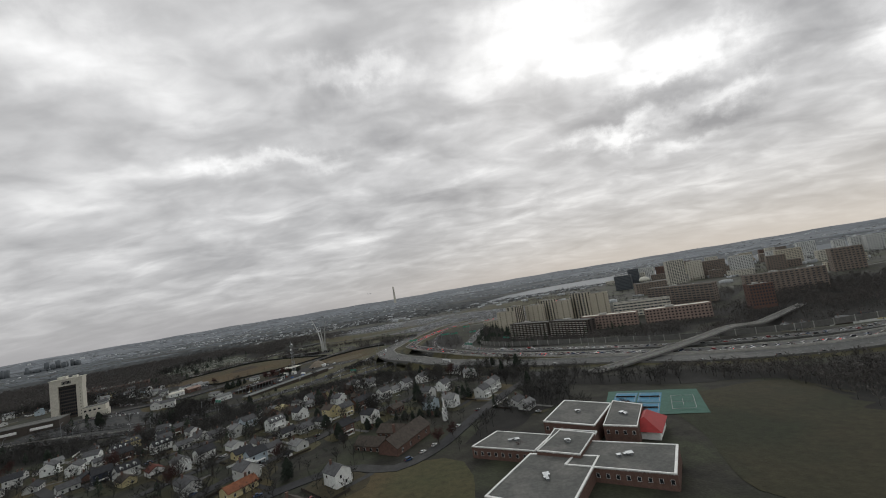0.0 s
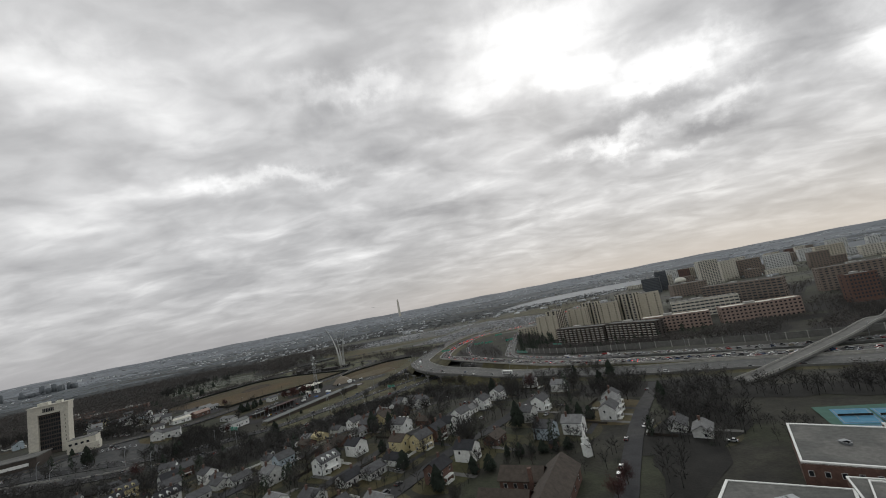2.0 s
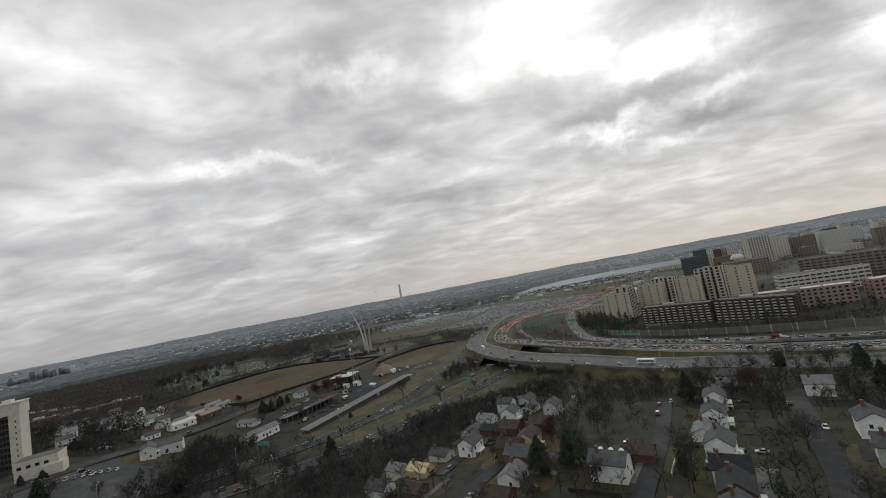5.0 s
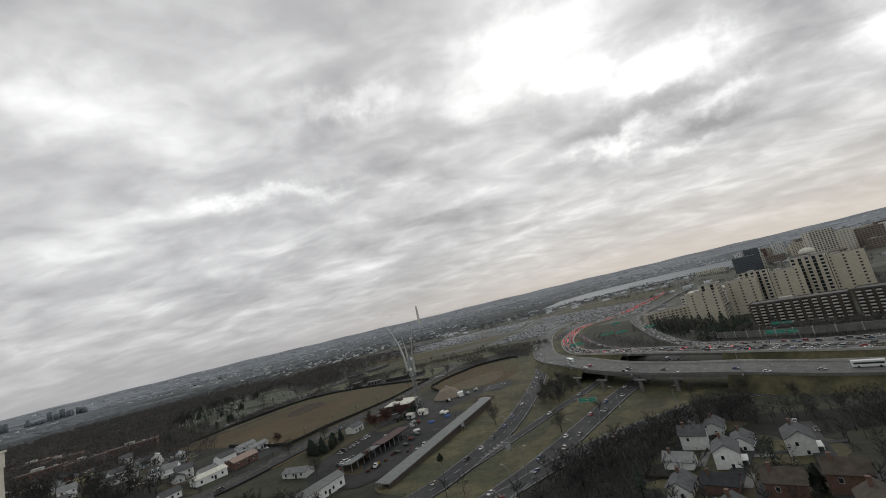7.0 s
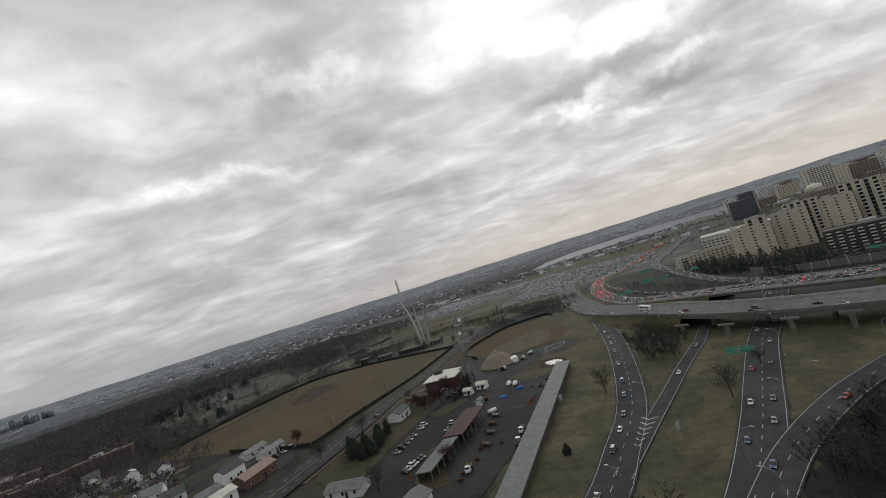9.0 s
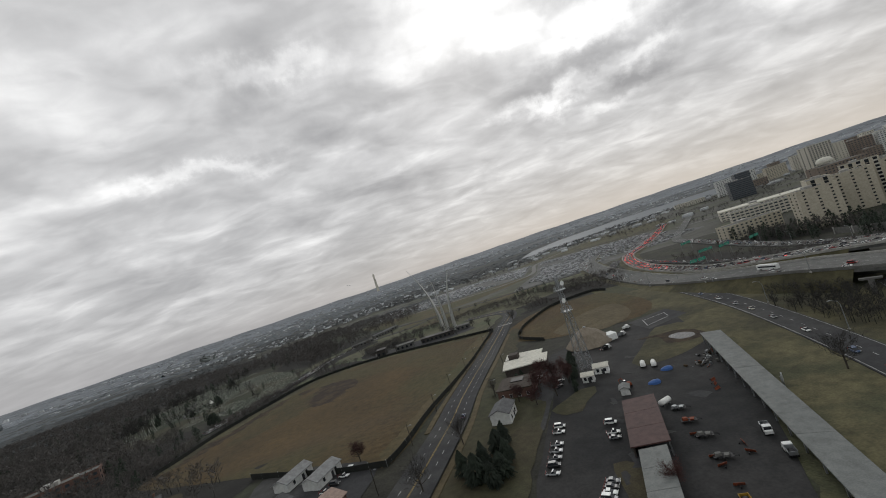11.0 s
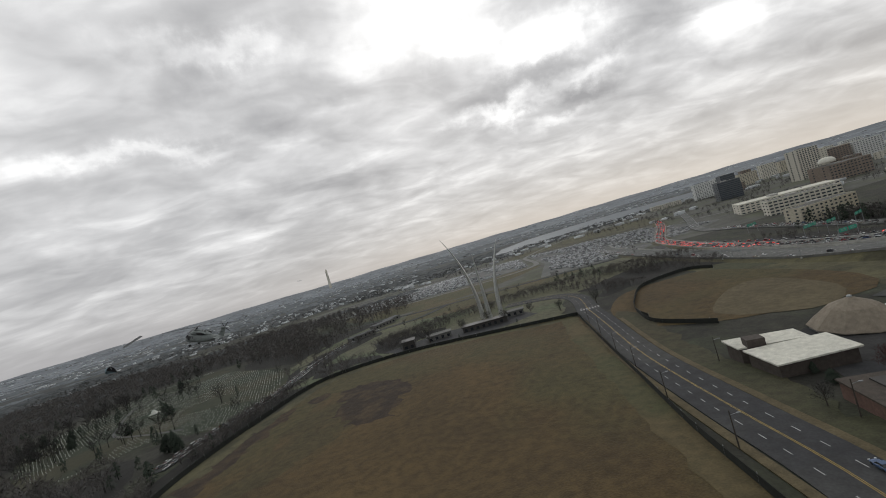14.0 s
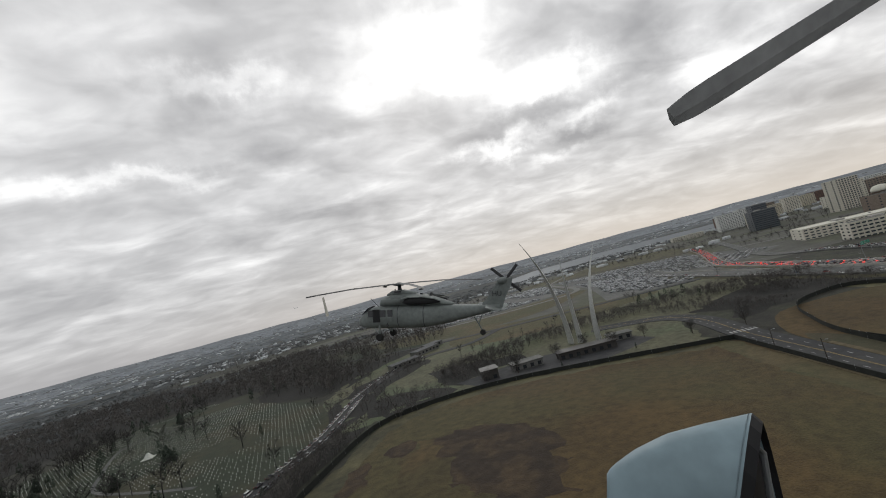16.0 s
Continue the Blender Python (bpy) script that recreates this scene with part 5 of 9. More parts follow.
# ---- blocks of flats and offices ----
def facade_block(name, label, category, a, b, depth, z0, z1, wall, storeys, bays, window=(0.6, 0.55), balcony=False, roof_mat="flat_roof", ends=2, group="", pane="glass", band=None, plant=True, far=False):
    """A slab from a to b (its near face), with storeys and bays of real windows, a parapet and roof plant."""
    a, b = Vector((*a, 0)), Vector((*b, 0))
    d = b - a
    L, turn = d.length, math.degrees(math.atan2(d.y, d.x))
    root = thing(name, label, category, group)
    root.matrix_basis = pose(a.x, a.y, z0, 0, 0, turn)
    H = z1 - z0
    part("wall", Shell().box(L / 2, depth / 2, -3, L, depth, H + 3), M[wall], root)
    part("roof", Shell().box(L / 2, depth / 2, H, L - 0.8, depth - 0.8, 0.12), M[roof_mat], root)
    par = Shell()
    for x, y, sx, sy in ((L / 2, 0.2, L, 0.4), (L / 2, depth - 0.2, L, 0.4), (0.2, depth / 2, 0.4, depth - 0.8), (L - 0.2, depth / 2, 0.4, depth - 0.8)):
        par.box(x, y, H, sx, sy, 0.6)
    part("parapet", par, M[wall], root)
    if plant:
        part("roof_plant", Shell().box(L * 0.4, depth * 0.5, H, min(9, L * 0.2), depth * 0.4, 2.2), M["concrete"], root)
        part("roof_vent", Shell().box(L * 0.7, depth * 0.55, H, 2.0, 2.0, 1.2), M["concrete"], root)
    bw, bh = L / bays, H / storeys
    win = Shell().box(0, 0, 0, bw * window[0], 0.24, bh * window[1]).mesh("window", M[pane])
    bal = Shell().box(0, 0, -0.1, bw * 0.56, 1.5, 0.2).box(0, -0.7, 0.08, bw * 0.56, 0.12, bh * 0.34).mesh("balcony", M["balcony_front"]) if balcony else None
    if far:
        rows = Shell()
        for k in range(storeys):
            for i in range(bays):
                rows.box(bw * (i + 0.5), -0.02, bh * k + bh * 0.24, bw * window[0], 0.24, bh * window[1])
            for j in range(ends):
                for x in (-0.02, L + 0.02):
                    rows.box(x, depth * (j + 0.5) / ends, bh * k + bh * 0.24, 0.24, bw * window[0], bh * window[1])
        tagged(part("window_grid", rows, M["city_glass"], root), kind="stuff")
        return root
    for i in range(bays):
        for k in range(storeys):
            p = part("window", win, None, root)
            p.matrix_basis = pose(bw * (i + 0.5), -0.02, bh * k + bh * 0.24)
            if balcony and (bays > 8 or i % 2 == 0):
                q = part("balcony", bal, None, root)
                q.matrix_basis = pose(bw * (i + 0.5), -0.7, bh * k + bh * 0.14)
    if band:
        for k in range(1, storeys):
            part("floor_band", Shell().box(L / 2, -0.06, bh * k - 0.2, L, 0.3, 0.4), M[band], root)
    for k in range(storeys):
        for j in range(ends):
            p = part("window", win, None, root)
            p.matrix_basis = pose(-0.02, depth * (j + 0.5) / ends, bh * k + bh * 0.24, 0, 0, 90)
            p = part("window", win, None, root)
            p.matrix_basis = pose(L + 0.02, depth * (j + 0.5) / ends, bh * k + bh * 0.24, 0, 0, 90)
    return root


FLATS = "flats beyond the highway"
for a, b in (((-612, 622), (-580, 642)), ((-566, 606), (-540, 622)), ((-512, 534), (-482, 552)), ((-474, 538), (-456, 558)), ((-470, 572), (-440, 588))):
    c = ((a[0] + b[0]) / 2, (a[1] + b[1]) / 2)
    TAKEN += [a, b, c, (c[0] - 6, c[1] + 8)]
    z = gz(*c)
    facade_block("apartment_block", "low flat-roofed red-brick apartment block among bare trees", "apartment block", a, b, 12, z - 1, z + 8.0, "brick", 3, 9, window=(0.45, 0.5), group=FLATS, far=True)
facade_block("apartment_block", "long dark-brick apartment block with stacked concrete balconies", "apartment block", (84, 566), (126, 522), 16, 4, 23.5, "brick_dark", 8, 11, balcony=True, group=FLATS)
facade_block("apartment_block", "dark-brick apartment wing with stacked concrete balconies", "apartment block", (128, 520), (160, 472), 16, 5, 24.5, "brick_dark", 8, 11, balcony=True, group=FLATS)
TAN = [((78, 640), (104, 628), 14, 36), ((106, 632), (124, 652), 16, 41), ((126, 650), (146, 632), 14, 38), ((150, 660), (166, 640), 15, 42), ((170, 644), (196, 634), 15, 38), ((200, 650), (216, 626), 16, 45), ((220, 634), (250, 620), 14, 42)]
# odd towers: tall dark panes stand in for the shade of balcony recesses
for k, (a, b, dep, top) in enumerate(TAN):
    facade_block("apartment_tower", "tan precast apartment tower with balconies on dark strips drawn as shaded recesses" if k % 2 else "plain tan precast apartment tower", "apartment tower", a, b, dep, 2, top, "brick_tan", 12, 5 if k % 2 else 3, window=(0.5, 0.9) if k % 2 else (0.18, 0.4), balcony=bool(k % 2), group=FLATS)
facade_block("apartment_block", "low tan apartment block with rows of small windows", "apartment block", (60, 700), (112, 690), 16, 1, 19, "brick_tan", 6, 12, window=(0.45, 0.45), group=FLATS, far=True)
facade_block("apartment_block", "five-storey red-brick apartment slab with a pale roof edge", "apartment block", (170, 520), (226, 486), 15, 6, 22.5, "brick_pink", 5, 16, window=(0.5, 0.45), roof_mat="white_roof", group=FLATS)
facade_block("apartment_block", "five-storey red-brick apartment slab over a pale base", "apartment block", (234, 480), (298, 455), 15, 7, 23.5, "brick_pink", 5, 18, window=(0.5, 0.45), roof_mat="white_roof", group=FLATS)
facade_block("office_block", "white concrete block with a deep window grid", "office block", (236, 572), (300, 540), 16, 4, 27, "beige", 6, 14, window=(0.8, 0.42), group=FLATS, far=True)
facade_block("apartment_block", "long brown apartment slab with ribbon balconies", "apartment block", (322, 640), (378, 566), 18, 3, 34, "brown_precast", 9, 16, window=(0.7, 0.45), band="concrete", group=FLATS, far=True)
facade_block("apartment_block", "brown brick apartment slab among bare trees", "apartment block", (420, 560), (500, 520), 18, 6, 36, "brown_precast", 10, 16, window=(0.5, 0.45), band="concrete_dark", group=FLATS, far=True)
facade_block("apartment_block", "pale brown apartment block on a wooded rise", "apartment block", (330, 436), (352, 430), 14, 14, 37, "brick", 7, 8, window=(0.5, 0.5), band="concrete", group=FLATS, far=True)
CITY = "towers of the business district"
facade_block("office_tower", "tall white residential tower with a blue-grey window grid", "tower", (588, 1043), (628, 1030), 30, 0, 61, "beige", 16, 8, window=(0.6, 0.6), group=CITY, far=True)
facade_block("office_tower", "plain pinkish office tower", "tower", (660, 1070), (690, 1055), 26, 0, 50, "beige", 12, 6, window=(0.3, 0.4), group=CITY, far=True)
facade_block("office_tower", "dark glass office block with ribbon windows", "office block", (487, 1139), (524, 1116), 30, 0, 40, "glass_block", 10, 10, window=(0.95, 0.3), group=CITY, far=True)
facade_block("office_tower", "dark blue-grey glass office tower", "tower", (548, 1180), (574, 1166), 24, 0, 52, "glass_block", 12, 7, window=(0.85, 0.3), group=CITY, far=True)
facade_block("office_block", "long low white-roofed commercial building", "office block", (216, 880), (300, 812), 40, 0, 14, "beige", 4, 18, window=(0.6, 0.4), roof_mat="white_roof", group=CITY, far=True)
facade_block("office_block", "low pale building with ribbon windows", "office block", (160, 800), (215, 760), 20, 0, 18, "beige", 5, 14, window=(0.7, 0.45), group=CITY, far=True)
facade_block("office_block", "brown drum-roofed shopping building", "office block", (430, 900), (490, 880), 40, 0, 26, "brown_precast", 6, 12, window=(0.5, 0.4), group=CITY, far=True)
dome = thing("domed_roof", "white ribbed dome on a brown drum", "dome", CITY)
dome.matrix_basis = pose(462, 920, 30)
rings = [[(r * math.cos(t), r * math.sin(t), z) for t in (2 * math.pi * k / 24 for k in range(24))] for r, z in ((11, 0), (11, 3), (10.4, 5), (8.6, 7.2), (5.6, 8.8), (2.0, 9.6), (0.3, 9.8))]
part("shell", Shell().loft(rings), M["white_roof"], dome, smooth=True)
random.seed(5)
for k in range(52):
    x, y = random.uniform(560, 1350), random.uniform(660, 1500)
    if abs(x - 560) < 120 and abs(y - 1050) < 110 or (x < 420 and y > 900):
        continue
    h, w = random.choice((14, 20, 28, 36, 44)), random.uniform(24, 60)
    facade_block("office_block", random.choice(("brown office block with a grid of windows", "grey office block with ribbon windows")), "office block", (x, y), (x + w * 0.85, y - w * 0.5), 24, 0, h, random.choice(("brown_precast", "beige", "light_wall", "brick_tan", "brick", "brown_precast")), max(4, h // 4), int(w / 5), window=(0.55, 0.42), group=CITY, plant=k % 2 == 0, far=True)

# hotel tower: two pale piers and a deck round a dark glass front
hotel = thing("hotel_tower", "pale concrete hotel tower framing a dark glass front", "hotel tower")
hotel.matrix_basis = pose(-358, 380, 29.5, 0, 0, 28) @ Matrix.Diagonal((0.44, 0.7, 0.96, 1))
part("pier", Shell().box(-20, 0, -4, 13, 16, 37), M["beige"], hotel)
part("pier", Shell().box(20, 0, -4, 10, 16, 37), M["beige"], hotel)
part("dark_front", Shell().box(-0.5, 1.5, -4, 30, 12, 34), M["brick_dark"], hotel)
part("crown", Shell().box(0, 0, 30, 52, 17, 6).box(0, 0, 36, 54, 18.5, 0.7), M["beige"], hotel)
part("roof_plant", Shell().box(-8, 0, 36.7, 14, 9, 2.2), M["white_roof"], hotel)
part("roof_plant", Shell().box(12, 0, 36.7, 8, 7, 1.6), M["white_roof"], hotel)
slot = Shell().box(0, 0, 0, 1.6, 0.4, 2.8).mesh("window", M["glass"])
for k in range(7):
    p = part("window", slot, None, hotel)
    p.matrix_basis = pose(-6 + k * 2.1, -8.5, 31.6)
hole = Shell().box(0, 0, 0, 1.0, 0.3, 1.0).mesh("window", M["glass"])
for k in range(9):
    p = part("window", hole, None, hotel)
    p.matrix_basis = pose(21, -8.05, 1 + k * 3.1)
for i in range(9):
    for k in range(9):
        p = part("window", hole, None, hotel)
        p.matrix_basis = pose(-13 + i * 3.1, -4.6, 1.5 + k * 3.1) @ Matrix.Diagonal((2.2, 1, 2.0, 1))
annex = thing("hotel_annex", "low pale hotel annex beside the tower", "annex")
annex.matrix_basis = pose(-322, 366, gz(-322, 366), 0, 0, 28)
part("wall", Shell().box(0, 0, -2, 16, 12, 11).box(6, -4, -2, 8, 8, 7), M["beige"], annex)
part("roof", Shell().box(0, 0, 9, 15.4, 11.4, 0.2), M["flat_roof"], annex)
for k in range(4):
    p = part("window", hole, None, annex)
    p.matrix_basis = pose(-6 + k * 3.2, -6.05, 5.5) @ Matrix.Diagonal((1.6, 1, 1.4, 1))
shop = thing("brown_building", "two-storey brown building with white window bands beside the road", "building")
shop.matrix_basis = pose(-352, 338, gz(-352, 338), 0, 0, 24)
part("wall", Shell().box(0, 0, -3, 44, 20, 9.5), M["brick_dark"], shop)
part("roof", Shell().box(0, 0, 6.5, 45, 21, 0.5), M["flat_roof"], shop)
part("window_band", Shell().box(-12, -10.1, 2.2, 16, 0.4, 2.0), M["trim"], shop)
part("window_band", Shell().box(11, -10.1, 2.2, 14, 0.4, 2.0), M["trim"], shop)


# ---- school and church ----
school = thing("school", "sprawling brick school with flat grey roofs edged in white", "school")


def school_wing(poly, h, base):
    z0, z1 = base - 4, base + h
    wing = part("wing", Shell().prism(poly, z0, z1), M["brick"], school)
    c = [sum(p[i] for p in poly) / len(poly) for i in (0, 1)]
    inner = [(c[0] + (x - c[0]) * 0.95, c[1] + (y - c[1]) * 0.95) for x, y in poly]
    part("roof", Shell().prism(inner, z1, z1 + 0.15), M["flat_roof"], wing)
    n = len(poly)
    rim = Shell()
    for i in range(n):
        j = (i + 1) % n
        q = [poly[i], poly[j], inner[j], inner[i]]
        rim.prism(q, z1 - 0.25, z1 + 0.35)
    part("coping", rim, M["trim"], wing)
    a, b = Vector(poly[0]), Vector(poly[1])
    turn = math.degrees(math.atan2((b - a).y, (b - a).x))
    k = max(2, int((b - a).length / 2.6))
    for i in range(k):
        p = a.lerp(b, (i + 0.5) / k)
        w = part("window", WINDOW, None, wing)
        w.matrix_basis = pose(p.x, p.y, base + h * 0.35, 0, 0, turn)
    for dx, dy, s in ((0.25, 0.1, 1.6), (-0.2, -0.15, 1.1), (0.05, -0.3, 0.8)):
        x, y = c[0] + dx * (poly[1][0] - c[0]), c[1] + dy * (poly[2][1] - c[1])
        part("vent", Shell().box(x, y, z1 + 0.15, s, s, 0.5).box(x, y, z1 + 0.65, s * 1.25, s * 1.25, 0.15), M["steel"], wing)


sb = 25.5
school_wing([(1, 154), (22, 141), (31, 152), (12, 165)], 4.0, sb)
school_wing([(24, 141), (36, 133), (46, 147), (33, 156)], 4.5, sb)
school_wing([(31, 165), (47, 152), (62, 172), (46, 186)], 4.6, sb)
school_wing([(50, 152), (60, 146), (72, 166), (64, 176)], 4.2, sb)
school_wing([(22, 138), (34, 130), (44, 144), (34, 152)], 5.3, sb)
school_wing([(28, 128), (54, 112), (64, 128), (40, 142)], 4.1, sb)
school_wing([(2, 118), (22, 104), (40, 130), (20, 140)], 4.0, sb)
red = thing("red_roofed_pavilion", "small pavilion with a bright red hipped roof", "pavilion")
red.matrix_basis = pose(68, 156, gz(68, 156), 0, 0, 55)
part("wall", Shell().box(0, 0, -2, 15, 10, 5.4), M["white_wall"], red)
sh = Shell().add([(-8.5, -6, 3.3), (8.5, -6, 3.3), (8.5, 6, 3.3), (-8.5, 6, 3.3), (-4, 0, 7.2), (4, 0, 7.2)], [(3, 2, 1, 0), (0, 1, 5, 4), (2, 3, 4, 5), (1, 2, 5), (3, 0, 4)])
part("roof", sh, M["red_metal"], red)
for x in (-4, 0, 4):
    put_window(red, x, -5.05, 1.2, 0)
structure("tennis_court", drape([(60, 180), (76, 212), (112, 196), (98, 165)], 0.28, 4), M["green_court"], "green hard-court surround")
U, V = Vector((18, -10)), Vector((15.5, 26.0))


def court(origin, u, v, mat_, label):
    """One hard court with painted lines on the surround."""
    o, u, v = Vector(origin), Vector(u), Vector(v)
    structure("tennis_court", drape([tuple(o), tuple(o + u), tuple(o + u + v), tuple(o + v)], 0.34, 3), M[mat_], label)
    sh = Shell()
    for fa, fb in (((0.06, 0.08), (0.94, 0.08)), ((0.06, 0.92), (0.94, 0.92)), ((0.06, 0.08), (0.06, 0.92)), ((0.94, 0.08), (0.94, 0.92)), ((0.06, 0.5), (0.94, 0.5)), ((0.5, 0.3), (0.5, 0.7))):
        a, b = o + u * fa[0] + v * fa[1], o + u * fb[0] + v * fb[1]
        d, m = b - a, (a + b) / 2
        sh.box(m.x, m.y, gz(m.x, m.y) + 0.4, d.length, 0.16, 0.04, math.degrees(math.atan2(d.y, d.x)))
    structure("court_lines", sh, M["paint_white"], "white court lines")


for i in range(2):
    for j in range(2):
        o = Vector((63, 182)) + U * (0.51 * i) + V * (0.51 * j)
        court(o, U * 0.48, V * 0.48, "blue_court", "blue tennis court with white lines")
court((87, 174), (9.5, -4), (10, 19), "green_court", "green ball court with white lines")
net0 = None
for i in range(2):
    for j in range(2):
        m = Vector((63, 182)) + U * (0.51 * i + 0.24) + V * (0.51 * j + 0.24)
        at = pose(m.x, m.y, gz(m.x, m.y) + 0.34, 0, 0, math.degrees(math.atan2(U.y, U.x)))
        if net0 is None:
            net0 = thing("tennis_net", "dark tennis net between two steel posts", "tennis net", "nets on the courts")
            part("net", Shell().box(0, 0, 0.05, 8.6, 0.06, 0.7), M["fence"], net0)
            for s_ in (-1, 1):
                part("post", Shell().tube([(s_ * 4.4, 0, -0.2), (s_ * 4.4, 0, 0.85)], 0.06, 6), M["steel"], net0)
            net0.matrix_basis = at
        else:
            copy_thing(net0, at)
church = thing("church", "brick church with several low brown shingle roofs", "church")
church.matrix_basis = pose(-30, 181, gz(-30, 181), 0, 0, -28)


def gabled_wing(cx, cy, w, d, h, rise, turn):
    """A brick wing with its own gabled roof, under the church."""
    sh = Shell()
    v = [(x * w / 2, y * d / 2, z) for z in (-3, h) for x, y in ((-1, -1), (1, -1), (1, 1), (-1, 1))] + [(0, -d / 2, h + rise), (0, d / 2, h + rise)]
    sh.add(v, [(3, 2, 1, 0), (0, 1, 5, 8, 4), (2, 3, 7, 9, 6), (1, 2, 6, 5), (3, 0, 4, 7)])
    wing = part("wing", sh, M["brick"], church)
    wing.matrix_basis = pose(cx, cy, 0, 0, 0, turn)
    sh = Shell()
    for s in (-1, 1):
        q = [(0, -d / 2 - 0.5, h + rise + 0.05), (0, d / 2 + 0.5, h + rise + 0.05), (s * (w / 2 + 0.5), d / 2 + 0.5, h - 0.25), (s * (w / 2 + 0.5), -d / 2 - 0.5, h - 0.25)]
        q += [(x, y, z + 0.22) for x, y, z in q]
        f = [(0, 1, 2, 3), (7, 6, 5, 4), (0, 4, 5, 1), (1, 5, 6, 2), (2, 6, 7, 3), (3, 7, 4, 0)]
        sh.add(q, f if s > 0 else [tuple(reversed(i)) for i in f])
    part("roof", sh, M["shingle_brown"], wing)
    for k in range(4):
        for s in (-1, 1):
            put_window(wing, s * (w / 2 + 0.02), -d * 0.36 + k * d * 0.24, 0.9, 90 * s)


gabled_wing(4, 0, 9.5, 26, 3.4, 3.4, 0)
gabled_wing(-7, 7, 8.0, 13, 3.0, 2.4, 90)
gabled_wing(-8, -7, 8.0, 14, 3.0, 2.4, 90)
part("chimney", Shell().box(-3, 2, 2, 1.0, 1.0, 5.2), M["brick"], church)
steeple = thing("steeple", "slender white wooden steeple beside the church", "steeple")
steeple.matrix_basis = pose(-9, 203, gz(-9, 203), 0, 0, 20) @ Matrix.Diagonal((0.75, 0.75, 0.75, 1))
part("base", Shell().box(0, 0, -2, 3.0, 3.0, 7).box(0, 0, 5, 3.3, 3.3, 0.3), M["white_wall"], steeple)
part("belfry", Shell().box(0, 0, 5.3, 2.2, 2.2, 2.2).box(0, 0, 7.5, 2.5, 2.5, 0.25), M["white_wall"], steeple)
part("spire", Shell().loft([[(r * math.cos(t), r * math.sin(t), z) for t in (2 * math.pi * k / 8 for k in range(8))] for r, z in ((1.0, 7.7), (0.55, 10.5), (0.06, 14.5))]), M["trim"], steeple)

# ---- works yard ----
office = thing("office_building", "low office with two white membrane roofs and a brick core", "office")
za = gz(-211, 526)
part("wall", Shell().prism([(-214, 540), (-200, 531), (-203, 525), (-217, 533)], za - 3, za + 4.2).prism([(-218, 530), (-201, 522), (-205, 513), (-222, 519)], za - 3, za + 4.6), M["brick_dark"], office)
part("roof", Shell().prism([(-214.6, 540.8), (-199.2, 531.2), (-202.6, 524.5), (-217.8, 533)], za + 4.2, za + 4.6), M["white_roof"], office)
part("roof", Shell().prism([(-219, 530.5), (-200, 522.5), (-204.6, 512), (-223, 518.5)], za + 4.6, za + 5.0), M["white_roof"], office)
part("roof_block", Shell().box(-213.5, 531.5, za + 4.4, 4.4, 3.6, 2.4, -30), M["brick_dark"], office)
brick_b = thing("brick_building", "square brick building with a sunken brown roof", "building")
brick_b.matrix_basis = pose(-223, 496, gz(-223, 496), 0, 0, -28)
part("wall", Shell().box(0, 0, -3, 13, 12, 6.6), M["brick"], brick_b)
part("roof", Shell().box(0, 0, 3.6, 13.8, 12.8, 0.35), M["shingle_brown"], brick_b)
part("skylight", Shell().box(0, 2, 3.95, 5, 4, 0.35), M["granite"], brick_b)
for k in range(4):
    put_window(brick_b, -4.8 + k * 3.2, -6.05, 0.8, 0)
salt = thing("salt_dome", "faceted weathered shingle salt dome in the works yard", "salt dome")
salt.matrix_basis = pose(-177, 530, gz(-177, 530)) @ Matrix.Diagonal((0.86, 0.86, 0.9, 1))
salt_ring = [(math.cos(t), math.sin(t)) for t in (2 * math.pi * (k + 0.5) / 10 for k in range(10))]
part("wall", Shell().loft([[(12.5 * a, 12.5 * b, z) for a, b in salt_ring] for z in (-2, 1.2)]), M["concrete_dark"], salt)
for k in range(10):
    (a, b), (c, d) = salt_ring[k], salt_ring[(k + 1) % 10]
    lean = [(r * p, r * q, z) for r, z in ((13.2, 1.1), (6.8, 6.6), (0.5, 9.4)) for p, q in ((a, b), (c, d))]
    part("roof_facet", Shell().add(lean + [(x, y, z + 0.18) for x, y, z in lean], [(6, 7, 9, 8), (8, 9, 11, 10), (2, 3, 1, 0), (4, 5, 3, 2), (0, 1, 7, 6), (1, 3, 9, 7), (3, 5, 11, 9), (2, 0, 6, 8), (4, 2, 8, 10), (5, 4, 10, 11)]), M["salt_roof"], salt)
part("vent", Shell().tube([(0, 0, 9.2), (0, 0, 10.0), (0, 0, 10.2)], [0.7, 0.7, 0.2], 10), M["sign_back"], salt)
part("porch", Shell().box(10.5, -5, -1, 5, 6, 4.6), M["white_wall"], salt)


